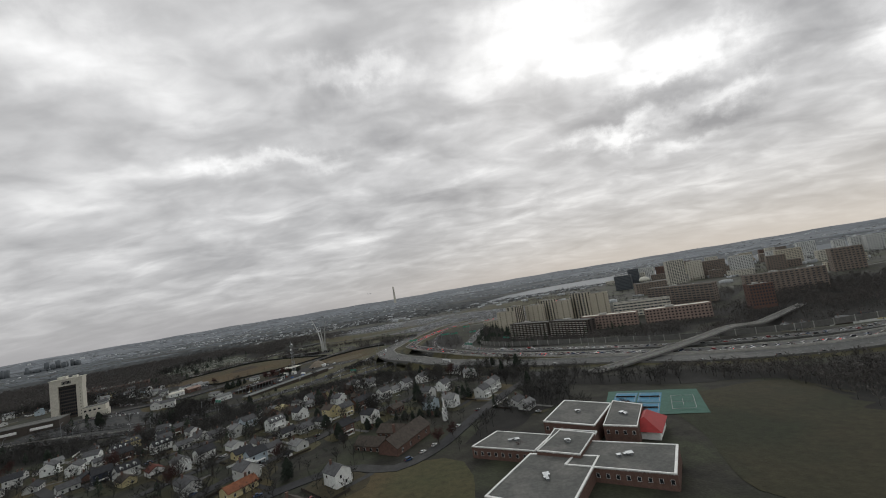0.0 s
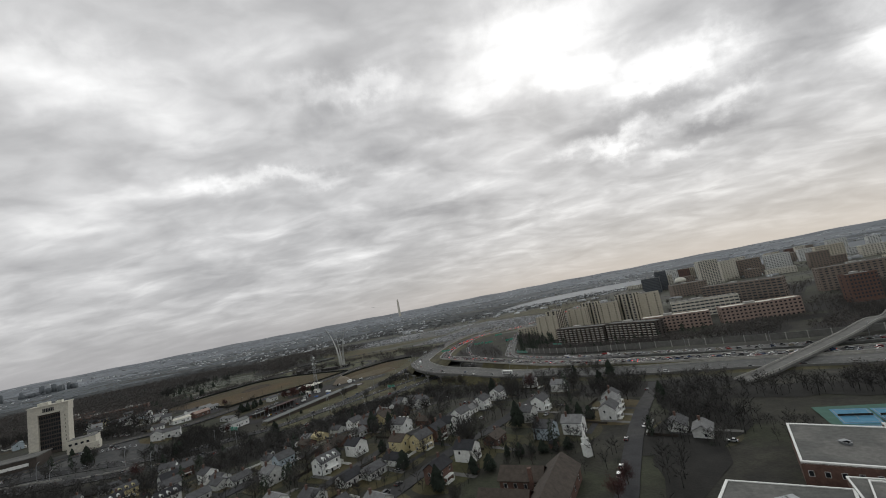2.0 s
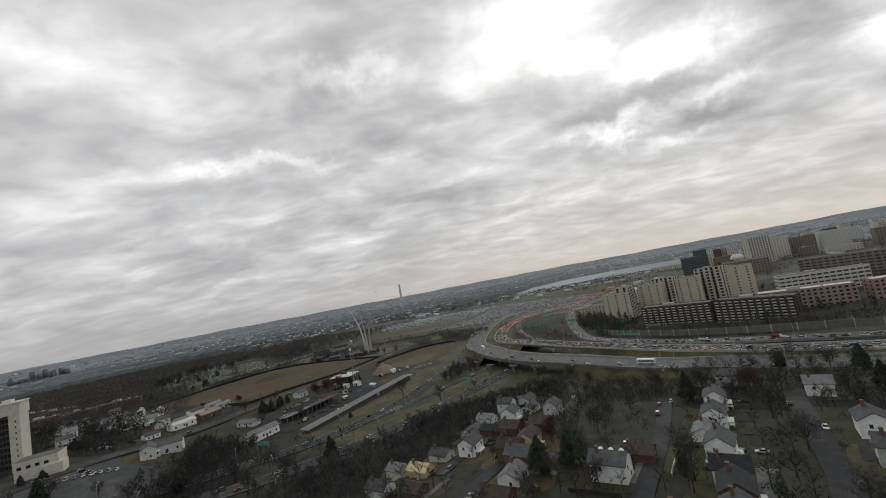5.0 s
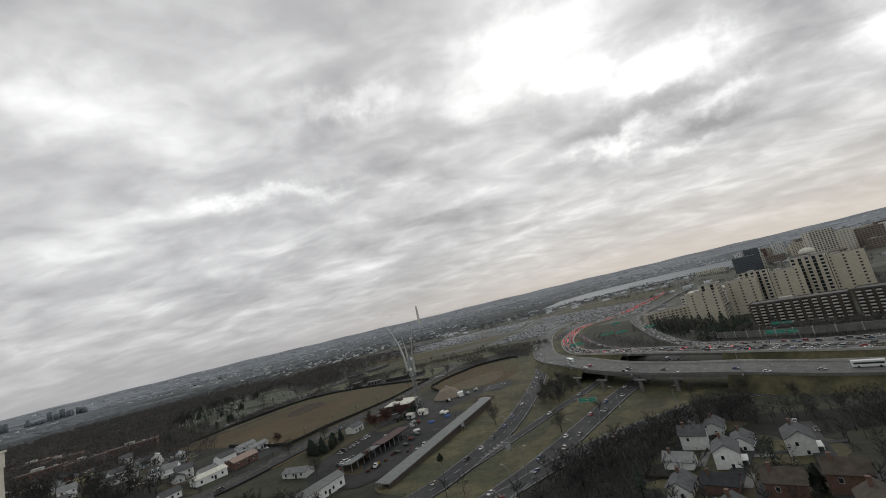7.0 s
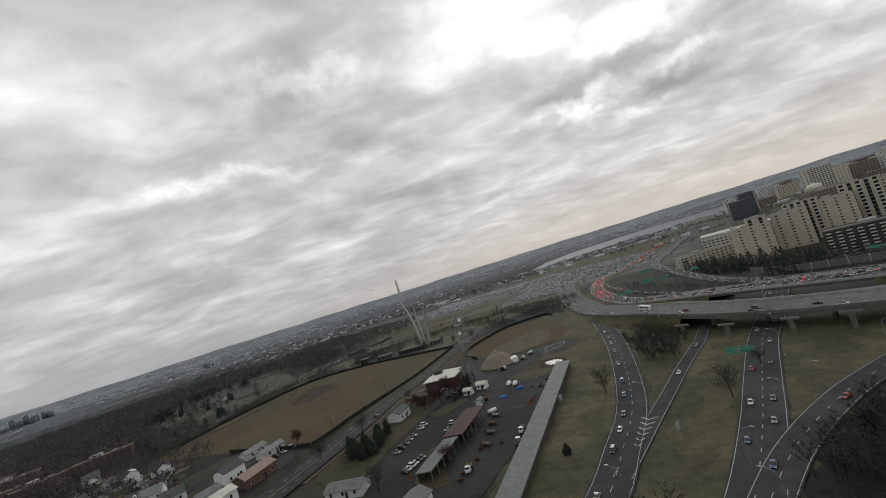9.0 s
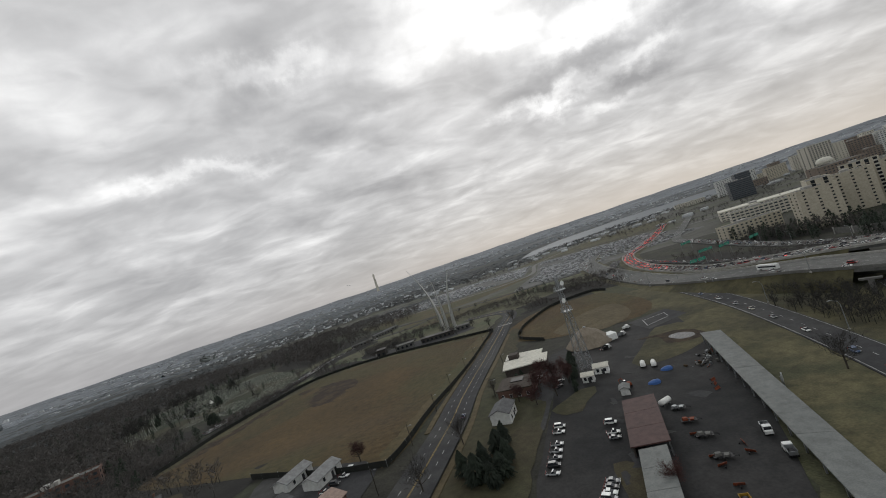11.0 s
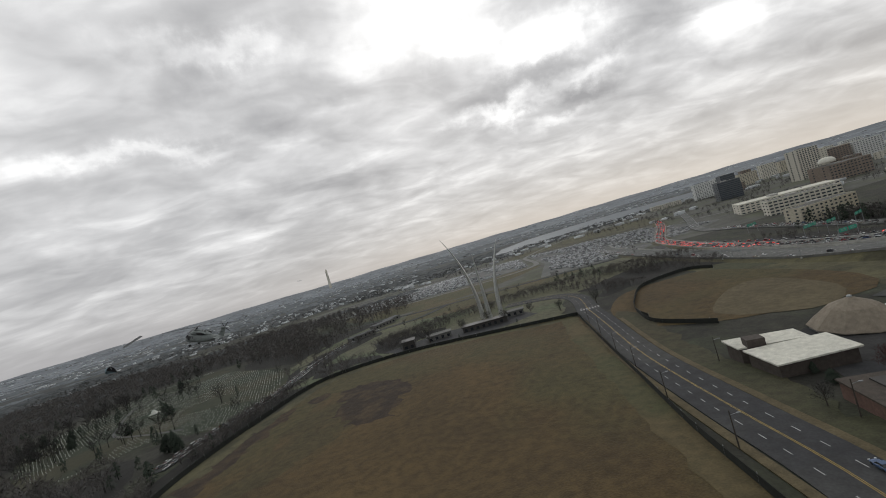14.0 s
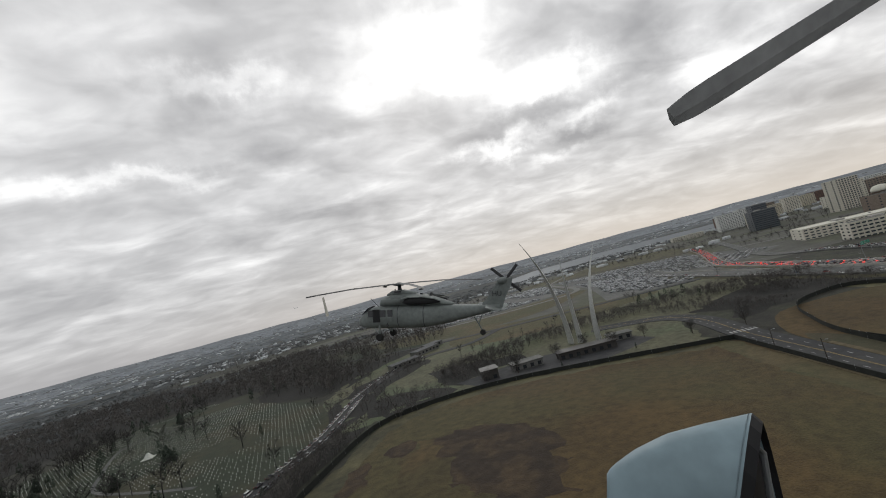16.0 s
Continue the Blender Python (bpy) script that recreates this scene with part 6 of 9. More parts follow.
def carport(a, b, w, h, mat, label, bays):
    a, b = Vector((*a, 0)), Vector((*b, 0))
    d = b - a
    L, turn = d.length, math.degrees(math.atan2(d.y, d.x))
    root = thing("vehicle_shed", label, "vehicle shed", "sheds of the works yard")
    z = min(gz(a.x, a.y), gz(b.x, b.y))
    root.matrix_basis = pose(a.x, a.y, z, 0, 0, turn)
    for k in range(3):
        seg = L / 3
        q = Shell()
        q.add([(seg * k + 0.05, -w / 2, h + 0.5), (seg * (k + 1) - 0.05, -w / 2, h + 0.5), (seg * (k + 1) - 0.05, w / 2, h), (seg * k + 0.05, w / 2, h),
               (seg * k + 0.05, -w / 2, h + 0.8), (seg * (k + 1) - 0.05, -w / 2, h + 0.8), (seg * (k + 1) - 0.05, w / 2, h + 0.3), (seg * k + 0.05, w / 2, h + 0.3)],
              [(3, 2, 1, 0), (4, 5, 6, 7), (0, 1, 5, 4), (1, 2, 6, 5), (2, 3, 7, 6), (3, 0, 4, 7)])
        part("roof_panel", q, M[mat], root)
    part("back_wall", Shell().box(L / 2, w / 2 - 0.5, -2, L - 1, 0.3, h + 2), M["brick_dark"], root)
    post = Shell().box(0, 0, -2, 0.3, 0.3, h + 2.3).mesh("post", M["steel"])
    for k in range(bays + 1):
        p = part("post", post, None, root)
        p.matrix_basis = pose(0.5 + (L - 1) * k / bays, -w / 2 + 0.4, 0)


carport((-151.5, 482), (-201, 386), 6.6, 3.4, "carport", "long open vehicle shed with a grey metal roof", 16)
carport((-221.5, 411), (-211.5, 430), 6.0, 3.0, "carport", "open vehicle shed with a grey metal roof", 5)
carport((-211, 431.5), (-200, 453), 8.6, 3.2, "maroon_roof", "open vehicle shed with a maroon metal roof", 6)
for x, y, turn, w, d, h, wall, roof, label in (
        (-227, 391, 58, 20, 7, 4, "white_wall", "carport", "long white store with a grey metal roof"),
        (-192.5, 488.5, -30, 5, 4, 2.8, "white_wall", "white_roof", "small white equipment shed"),
        (-200, 484, -30, 4, 3.4, 2.6, "light_wall", "white_roof", "small grey equipment cabin"),
        (-234, 476.5, 62, 9, 6.5, 3.6, "light_wall", "shingle_grey", "grey-green gabled bungalow beside evergreens"),
        (-197, 465.5, 60, 3.4, 2.6, 2.2, "light_wall", "carport", "small grey shed with a rounded roof in the yard"),
        (-247, 420, -18, 13, 6.5, 2.4, "light_wall", "shingle_light", "low hut with a pale flat roof beside the lawn"),
        (-289, 449, 64, 14, 8, 3.4, "brick", "brick_pink", "single-storey brick shop with a pinkish roof"),
        (-296.5, 432, 58, 15, 6.5, 3.2, "white_wall", "white_roof", "low white shop with a flat white roof"),
        (-303, 441, 58, 8, 6, 3.0, "white_wall", "shingle_light", "small white annexe behind the shops"),
        (-302, 456, 62, 9, 7, 4.6, "white_wall", "shingle_grey", "white gabled house behind the shops"),
        (-303.5, 480, 62, 11, 6, 2.6, "light_wall", "shingle_light", "low hut with a pale rounded roof"),
        (-293, 474, 62, 11, 6, 2.6, "light_wall", "shingle_light", "low hut with a pale rounded roof"),
        (-276, 385, 26, 18, 8, 4.4, "light_wall", "shingle_grey", "long grey-roofed house beside the junction")):
    hut = thing("outbuilding", label, "building")
    hut.matrix_basis = pose(x, y, gz(x, y), 0, 0, turn)
    part("wall", Shell().add([(-w / 2, -d / 2, -2), (w / 2, -d / 2, -2), (w / 2, d / 2, -2), (-w / 2, d / 2, -2), (-w / 2, -d / 2, h), (w / 2, -d / 2, h), (w / 2, d / 2, h), (-w / 2, d / 2, h), (-w / 2, 0, h + d * 0.2), (w / 2, 0, h + d * 0.2)],
                             [(3, 2, 1, 0), (0, 1, 5, 4), (2, 3, 7, 6), (1, 2, 6, 9, 5), (3, 0, 4, 8, 7)]), M[wall], hut)
    sh = Shell()
    for s in (-1, 1):
        q = [(-w / 2 - 0.4, 0, h + d * 0.2 + 0.05), (w / 2 + 0.4, 0, h + d * 0.2 + 0.05), (w / 2 + 0.4, s * (d / 2 + 0.4), h - 0.15), (-w / 2 - 0.4, s * (d / 2 + 0.4), h - 0.15)]
        q += [(a, b, c + 0.2) for a, b, c in q]
        f = [(0, 1, 2, 3), (7, 6, 5, 4), (0, 4, 5, 1), (1, 5, 6, 2), (2, 6, 7, 3), (3, 7, 4, 0)]
        sh.add(q, f if s < 0 else [tuple(reversed(i)) for i in f])
    part("roof", sh, M[roof], hut)
    for k in range(max(2, int(w / 4))):
        put_window(hut, -w / 2 + w * (k + 0.5) / max(2, int(w / 4)), -d / 2 - 0.02, 1.0, 0)
    dr = part("door", DOOR, None, hut)
    dr.matrix_basis = pose(w * 0.1, -d / 2 - 0.03, 0)

mast = thing("lattice_mast", "steel lattice radio mast with platforms and dishes", "radio mast")
mast.matrix_basis = pose(-195, 496, gz(-195, 496) - 0.5, 0, 0, 20)
H_ = 38.0


def leg_at(k, z):
    r = 2.6 * (1 - z / H_) + 0.45
    t = math.pi / 4 + k * math.pi / 2
    return Vector((r * math.cos(t), r * math.sin(t), z))


for k in range(4):
    part("leg", Shell().tube([leg_at(k, 0), leg_at(k, H_ / 2), leg_at(k, H_)], 0.14, 5), M["steel"], mast)
zs = [H_ * (1 - (1 - i / 15) ** 1.1) for i in range(16)]
for k in range(4):
    sh = Shell()
    for a, b in zip(zs, zs[1:]):
        sh.tube([leg_at(k, a), leg_at((k + 1) % 4, b)], 0.06, 4).tube([leg_at((k + 1) % 4, a), leg_at(k, b)], 0.06, 4).tube([leg_at(k, b), leg_at((k + 1) % 4, b)], 0.06, 4)
    part("bracing", sh, M["steel"], mast)
for z in (24.5, 33.0):
    deck = part("antenna_platform", Shell().box(0, 0, z, 3.6, 3.6, 0.15), M["steel"], mast)
    for t in range(8):
        x, y = 2.0 * math.cos(t * math.pi / 4), 2.0 * math.sin(t * math.pi / 4)
        part("antenna", Shell().box(x, y, z - 0.2, 0.25, 0.25, 1.9, t * 45), M["sign_back"], deck)
for x, z in ((1.0, 35.5), (-1.0, 29.0)):
    rings = [[(x + r * math.cos(t), -1.0 - dy, z + r * math.sin(t)) for t in (2 * math.pi * k / 14 for k in range(14))] for r, dy in ((0.1, 0), (0.7, 0.12), (1.0, 0.4))]
    part("dish", Shell().loft(rings), M["white_wall"], mast)
part("finial", Shell().tube([(0, 0, H_), (0, 0, H_ + 4)], [0.1, 0.03], 5), M["steel"], mast)

# ---- memorial ----
for (bx, by), (tx, ty, tz), lean in (((-230, 722), (-246, 721.5, 79.5), 1), ((-226, 718), (-227.5, 715, 63), 1), ((-220, 709), (-210.5, 702, 70), 1)):
    sp = thing("memorial_spire", "curved tapering stainless-steel memorial spire", "memorial spire", "three memorial spires")
    z0 = gz(bx, by)
    sp.matrix_basis = pose(bx, by, z0 - 0.5)
    rings = []
    for i in range(19):
        t = i / 18
        k = t**2.4
        c = Vector(((tx - bx) * k, (ty - by) * k, (tz - z0) * t))
        r = 2.1 * (1 - t) ** 0.85 + 0.06
        rings.append([c + Vector((r * math.cos(a), r * math.sin(a), 0)) for a in (2 * math.pi * j / 3 + 0.4 for j in range(3))])
    part("shaft", Shell().loft(rings), M["stainless"], sp)
for x, y, turn, w, d, h, mat_, label in ((-238, 696, -18, 30, 7, 3.6, "granite", "long dark granite memorial pavilion"), (-268, 706, -10, 16, 7, 3.4, "concrete_dark", "grey stone memorial building"), (-289, 706, -10, 8, 8, 5.0, "granite", "dark entrance block with a pale frame"),
                                         (-214, 700, -22, 12, 6, 3.2, "concrete_dark", "low grey stone wall block")):
    b = thing("memorial_building", label, "memorial building")
    b.matrix_basis = pose(x, y, gz(x, y), 0, 0, turn)
    part("wall", Shell().box(0, 0, -2, w, d, h + 2), M[mat_], b)
    part("roof", Shell().box(0, 0, h, w + 1.2, d + 1.2, 0.4), M["granite" if mat_ == "granite" else "flat_roof"], b)
    for k in range(int(w / 4)):
        p = part("window", hole, None, b)
        p.matrix_basis = pose(-w / 2 + (k + 0.5) * 4, -d / 2 - 0.02, 0.6) @ Matrix.Diagonal((1.8, 1, 1.8, 1))
for x, y, turn, w, d, h in ((-318, 812, 20, 24, 9, 3.2), (-296, 842, 30, 24, 10, 3.6), (-286, 858, 30, 18, 9, 3.4)):
    b = thing("service_building", "low grey-roofed service building beyond the memorial", "building")
    b.matrix_basis = pose(x, y, gz(x, y), 0, 0, turn)
    part("wall", Shell().box(0, 0, -2, w, d, h + 2), M["concrete_dark"], b)
    part("roof", Shell().box(0, 0, h, w + 0.8, d + 0.8, 0.3), M["shingle_grey"], b)
    for k in range(int(w / 4)):
        p = part("window", hole, None, b)
        p.matrix_basis = pose(-w / 2 + (k + 0.5) * 4, -d / 2 - 0.02, 1.2) @ Matrix.Diagonal((1.6, 1, 1.4, 1))
chapel = thing("cemetery_monument", "small pale stone monument with a pyramid cap", "monument")
chapel.matrix_basis = pose(-470, 772, gz(-470, 772)) @ Matrix.Diagonal((0.62, 0.62, 0.8, 1))
part("plinth", Shell().box(0, 0, -1, 9, 9, 1.6), M["stone"], chapel)
part("cap", Shell().box(0, 0, 0.6, 6, 6, 3.4, taper=0.15), M["stone"], chapel)
obel = thing("obelisk", "tall distant pale stone obelisk", "obelisk")
obel.matrix_basis = pose(-499, 4060, gz(-499, 4060) - 5)
part("shaft", Shell().box(0, 0, 0, 20, 20, 165, 20, taper=0.65), M["beige"], obel)
part("tip", Shell().box(0, 0, 165, 13, 13, 14, 20, taper=0.02), M["beige"], obel)

# ---- trees ----
def bare_tree(seed, h=10.0, spread=1.0, twigs=5, thick=1.0):
    """Trunk and limbs in one shell, twigs of the crown in another."""
    rng = random.Random(seed)
    wood, crown = Shell(), Shell()
    top = Vector((rng.uniform(-0.4, 0.4), rng.uniform(-0.4, 0.4), h * 0.62))
    wood.tube([(0, 0, -1.0), (0, 0, h * 0.22), top * 0.6 + Vector((0, 0, h * 0.1)), top], [0.20 * thick, 0.16 * thick, 0.10 * thick, 0.04 * thick], 5)

    def blade(a, b, w):
        d = (b - a).normalized()
        s = d.cross(Vector((rng.uniform(-1, 1), rng.uniform(-1, 1), rng.uniform(-1, 1)))).normalized() * w
        u = d.cross(s).normalized() * w
        crown.add([a + s, a - s * 0.5 + u, a - s * 0.5 - u, b], [(0, 1, 3), (1, 2, 3), (2, 0, 3)])

    n = 7
    for i in range(n):
        t = 0.25 + 0.6 * i / n
        base = Vector((top.x * t, top.y * t, h * 0.62 * t + h * 0.05))
        ang = i * 2.4 + rng.uniform(-0.4, 0.4)
        out = spread * h * (0.34 - 0.16 * t) * rng.uniform(0.8, 1.25)
        tip = base + Vector((math.cos(ang) * out, math.sin(ang) * out, h * (0.22 + 0.12 * t) * rng.uniform(0.8, 1.2)))
        mid = base.lerp(tip, 0.5) + Vector((0, 0, -0.03 * h))
        wood.tube([base, mid, tip], [0.09 * thick, 0.06 * thick, 0.02], 4)
        for j in range(5):
            q = base.lerp(tip, 0.35 + 0.16 * j)
            dirn = (tip - base).normalized() + Vector((rng.uniform(-1, 1), rng.uniform(-1, 1), rng.uniform(-0.2, 0.9)))
            e = q + dirn.normalized() * h * rng.uniform(0.12, 0.22)
            blade(q, e, 0.045 * thick)
            for _ in range(twigs):
                r = q.lerp(e, rng.uniform(0.2, 0.95))
                dd = (e - q).normalized() + Vector((rng.uniform(-1, 1), rng.uniform(-1, 1), rng.uniform(-0.5, 0.9)))
                blade(r, r + dd.normalized() * h * rng.uniform(0.06, 0.14), 0.034 * thick)
    return wood, crown


def conifer(seed, h=9.0, r=2.4, n=150):
    """An evergreen with drooping, uneven boughs and a ragged outline."""
    rng = random.Random(seed)
    wood, crown = Shell(), Shell()
    wood.tube([(0, 0, -1), (0, 0, h * 0.95)], [0.2, 0.03], 5)
    lobes = [(rng.uniform(0, 6.28), rng.uniform(0.1, 0.9), rng.uniform(0.6, 1.25)) for _ in range(16)]
    for i in range(n):
        t = rng.random() ** 0.8
        z = h * (0.10 + 0.88 * t)
        ang = rng.uniform(0, 2 * math.pi)
        bulge = max(k * math.exp(-((math.remainder(ang - a, 2 * math.pi) / 0.9) ** 2) - ((t - q) / 0.16) ** 2) for a, q, k in lobes)
        rad = r * (1 - t) ** 0.6 * (0.5 + 0.6 * bulge) * rng.uniform(0.7, 1.1) + 0.15
        c = Vector((math.cos(ang) * rad * 0.4, math.sin(ang) * rad * 0.4, z + 0.3))
        e = Vector((math.cos(ang) * rad, math.sin(ang) * rad, z - 0.2 * rad + rng.uniform(-0.3, 0.3)))
        w = Vector((-math.sin(ang), math.cos(ang), rng.uniform(-0.5, 0.5))) * rng.uniform(0.22, 0.55)
        crown.add([c, e, c.lerp(e, 0.65) + w, c.lerp(e, 0.65) - w, c.lerp(e, 0.5) + Vector((0, 0, 0.35))], [(0, 2, 4), (2, 1, 4), (1, 3, 4), (3, 0, 4)])
    return wood, crown


def light_tree(seed, n=110, w=0.075, h=10.0, trunk=True, reach=1.0):
    """A woodland tree of few faces: trunk, forked limbs and a haze of single twigs."""
    rng = random.Random(seed)
    sh = Shell()
    if trunk:
        sh.tube([(0, 0, -1), (0, 0, h * 0.3), (rng.uniform(-0.3, 0.3), rng.uniform(-0.3, 0.3), h * 0.68)], [0.2, 0.15, 0.06], 3)

    def blade(a, b, k):
        d = (b - a).normalized()
        s = d.cross(Vector((rng.uniform(-1, 1), rng.uniform(-1, 1), rng.uniform(-1, 1)))).normalized() * k
        sh.add([a + s, a - s, b], [(0, 1, 2)])

    limbs = []
    for i in range(8):
        t = 0.28 + 0.4 * i / 8
        ang = i * 2.4 + rng.uniform(-0.5, 0.5)
        out = h * (0.36 - 0.22 * t) * rng.uniform(0.8, 1.3)
        a, b = Vector((0, 0, h * t)), Vector((math.cos(ang) * out, math.sin(ang) * out, h * (t + rng.uniform(0.16, 0.34))))
        limbs.append((a, b))
        blade(a, b, 0.055), blade(a, b, 0.055)
    for i in range(n):
        a, b = limbs[i % 8]
        q = a.lerp(b, rng.uniform(0.25, 1.05))
        if reach < 1:
            q = q + Vector((rng.gauss(0, 1), rng.gauss(0, 1), rng.gauss(0.2, 0.9))) * h * 0.075
        d = (b - a).normalized() * 0.5 + Vector((rng.uniform(-1, 1), rng.uniform(-1, 1), rng.uniform(-0.3, 1.0)))
        blade(q, q + d.normalized() * h * reach * rng.uniform(0.08, 0.2), w * rng.uniform(0.7, 1.5))
    return sh


TREES = {}


def tree(kind, x, y, h, turn=0.0):
    if kind not in TREES:
        if kind.startswith("conifer"):
            wood, crown = conifer(kind, 9.0, 5.6 if kind.endswith("wide") else 3.8, 560)
            label, mat_ = "dark evergreen conifer with dense needles", M["needles"]
        elif kind.startswith("red"):
            wood, crown = bare_tree(kind, 10.0, 1.3, 2, 1.7)[0], light_tree(kind, 2800, 0.045, trunk=False, reach=0.55)
            label, mat_ = "bare tree with a reddish haze of twigs", M["red_twigs"]
        else:
            wood, crown = bare_tree(kind, 10.0, 1.1, 2, 1.3)[0], light_tree(kind, 1000, 0.045, trunk=False, reach=0.7)
            label, mat_ = "leafless deciduous tree with fine grey-brown twigs", M["twigs"]
        root = thing("tree", label, "tree", "trees")
        part("trunk", wood, M["bark"], root)
        part("crown", crown, mat_, root)
        root.location = (0, 0, -500)
        TREES[kind] = (root, [])
    root, used = TREES[kind]
    base = 9.0 if kind.startswith("conifer") else 10.0
    s = h / base
    m = pose(x, y, gz(x, y), 0, 0, turn) @ Matrix.Diagonal((s, s, s, 1))
    if used:
        t = copy_thing(root, m)
        t.matrix_basis = m
    else:
        root.matrix_basis = m
    used.append(1)


random.seed(21)
for k, (x, y, h) in enumerate(((-89, 319, 6), (-72.5, 218, 6.5), (-47.5, 203, 6), (-42, 204, 5.5), (-34.5, 213, 4.2), (-30, 212.5, 4.6), (-26, 212, 4), (-22, 211.5, 4.6), (-17.5, 211, 4.2), (-13, 210.5, 4.6), (2, 243, 6.5), (5, 239, 5.5), (-2, 246, 5.5), (-84, 240, 5), (-62, 262, 5.5), (-104, 243, 5), (-407, 648, 9), (-411.5, 652, 8), (-403.5, 643, 8), (-464, 727, 6), (-453, 753, 7.5), (-450, 748, 6), (-520, 771, 8), (-543, 782, 8.5), (-482, 851, 9), (-504, 744, 7), (-536, 760, 8), (-528, 748, 7), (-300, 340, 4), (-296, 344, 3.6), (-318, 352, 5), (-312, 356, 4.6), (-252, 451, 7), (-249, 446, 7.5), (-246, 452, 7), (-243, 445, 6.5), (-240, 450, 7), (-241, 456, 7), (-238, 461, 6.5), (-246, 443, 6), (-198, 503, 6), (-195.5, 509, 5.5), (-200, 497.5, 6.5), (-202, 492, 5), (-204.5, 487, 3.2), (-206, 482.5, 2.8), (-207.5, 478.5, 2.6), (-179, 404, 3.2), (-216, 516, 3), (-219.5, 510, 3.4))):
    tree("conifer_wide" if k % 2 else "conifer_b", x, y, h, k * 77)
for k, (x, y, h) in enumerate(((-217, 488, 9), (-209, 495, 8), (-214, 480, 9), (-222, 478, 7), (-206, 488, 8), (-203, 498, 7), (-211, 503, 8), (-226, 486, 7), (-12, 172, 7), (-6, 180, 6), (70, 178, 7), (74, 172, 6), (18, 150, 5), (-282, 478, 7), (-214, 420, 6), (-222, 372, 8))):
    tree("red_a" if k % 2 else "red_b", x, y, h, k * 61)
SINGLE = [(-235, 414), (-262, 448), (-231, 505), (-250, 470), (-150, 440), (-104, 420), (-125, 408), (-62, 410), (-46, 402), (-70, 388), (-80, 380), (-44, 378), (-178, 655), (-296, 692), (-276, 700), (-250, 704), (-232, 706), (-224, 690),
          (-206, 690), (-196, 668), (-40, 235), (-30, 262), (-62, 255), (-85, 262), (-118, 246), (-70, 300), (-92, 272), (-20, 225), (-6, 252), (10, 268)]
for x, y, h, turn in ((-48, 223, 13.5, 20), (-47.2, 223.6, 12.5, 130), (-48.6, 222.5, 12, 250)):
    tree("bare_c", x, y, h, turn)
for k, (x, y) in enumerate(SINGLE):
    tree("bare_" + "abcd"[k % 4], x + random.uniform(-2, 2), y + random.uniform(-2, 2), random.uniform(6, 10.5), random.uniform(0, 360))


def polygon_has(poly, x, y):
    inside, j = False, len(poly) - 1
    for i in range(len(poly)):
        if (poly[i][1] > y) != (poly[j][1] > y) and x < (poly[j][0] - poly[i][0]) * (y - poly[i][1]) / (poly[j][1] - poly[i][1]) + poly[i][0]:
            inside = not inside
        j = i
    return inside


# the neighbourhood's own trees, each a thing
random.seed(33)
made = 0
for _ in range(4000):
    if made >= 130:
        break
    x, y = random.uniform(-300, 50), random.uniform(110, 345)
    if near_road(x, y, 3) or on_street(x, y, 4.5) or any(math.hypot(x - a, y - b) < 7.5 for a, b in TAKEN) or (x > -45 and y < 210 and not (x < -5 and y > 195)) or (-395 < x < -300 and 320 < y < 400):
        continue
    tree(random.choice(("bare_a", "bare_b", "bare_c", "bare_d", "bare_a", "bare_c", "conifer_b", "red_a")), x, y, random.uniform(6.5, 11.5), random.uniform(0, 360))
    made += 1


class Cloudlet:
    """Gathers many copies of a few shapes into one mesh."""

    def __init__(self, shapes):
        self.shapes = [(np.array(s.v, float), [len(f) for f in s.f], np.array([i for f in s.f for i in f])) for s in shapes]
        self.v, self.loops, self.sizes, self.n = [], [], [], 0

    def add(self, k, x, y, z, s, turn, sz=None):
        v, sizes, idx = self.shapes[k]
        c, q = math.cos(turn), math.sin(turn)
        out = np.empty_like(v)
        out[:, 0] = x + s * (c * v[:, 0] - q * v[:, 1])
        out[:, 1] = y + s * (q * v[:, 0] + c * v[:, 1])
        out[:, 2] = z + (sz or s) * v[:, 2]
        self.v.append(out), self.loops.append(idx + self.n), self.sizes.append(sizes)
        self.n += len(v)

    def finish(self, name, mat_, label, category):
        me = bpy.data.meshes.new(name)
        v = np.concatenate(self.v)
        loops = np.concatenate(self.loops)
        sizes = np.concatenate([np.array(s) for s in self.sizes])
        me.vertices.add(len(v)), me.vertices.foreach_set("co", v.ravel())
        me.loops.add(len(loops)), me.loops.foreach_set("vertex_index", loops.astype(np.int32))
        me.polygons.add(len(sizes))
        me.polygons.foreach_set("loop_start", np.concatenate([[0], np.cumsum(sizes)[:-1]]).astype(np.int32))
        me.update(calc_edges=True)
        me.materials.append(mat_)
        return tagged(new(name, me), label, category, kind="stuff")


def merged(wood, crown):
    s = Shell()
    s.v, s.f = list(wood.v), list(wood.f)
    n = len(s.v)
    s.v += crown.v
    s.f += [tuple(i + n for i in f) for f in crown.f]
    return s


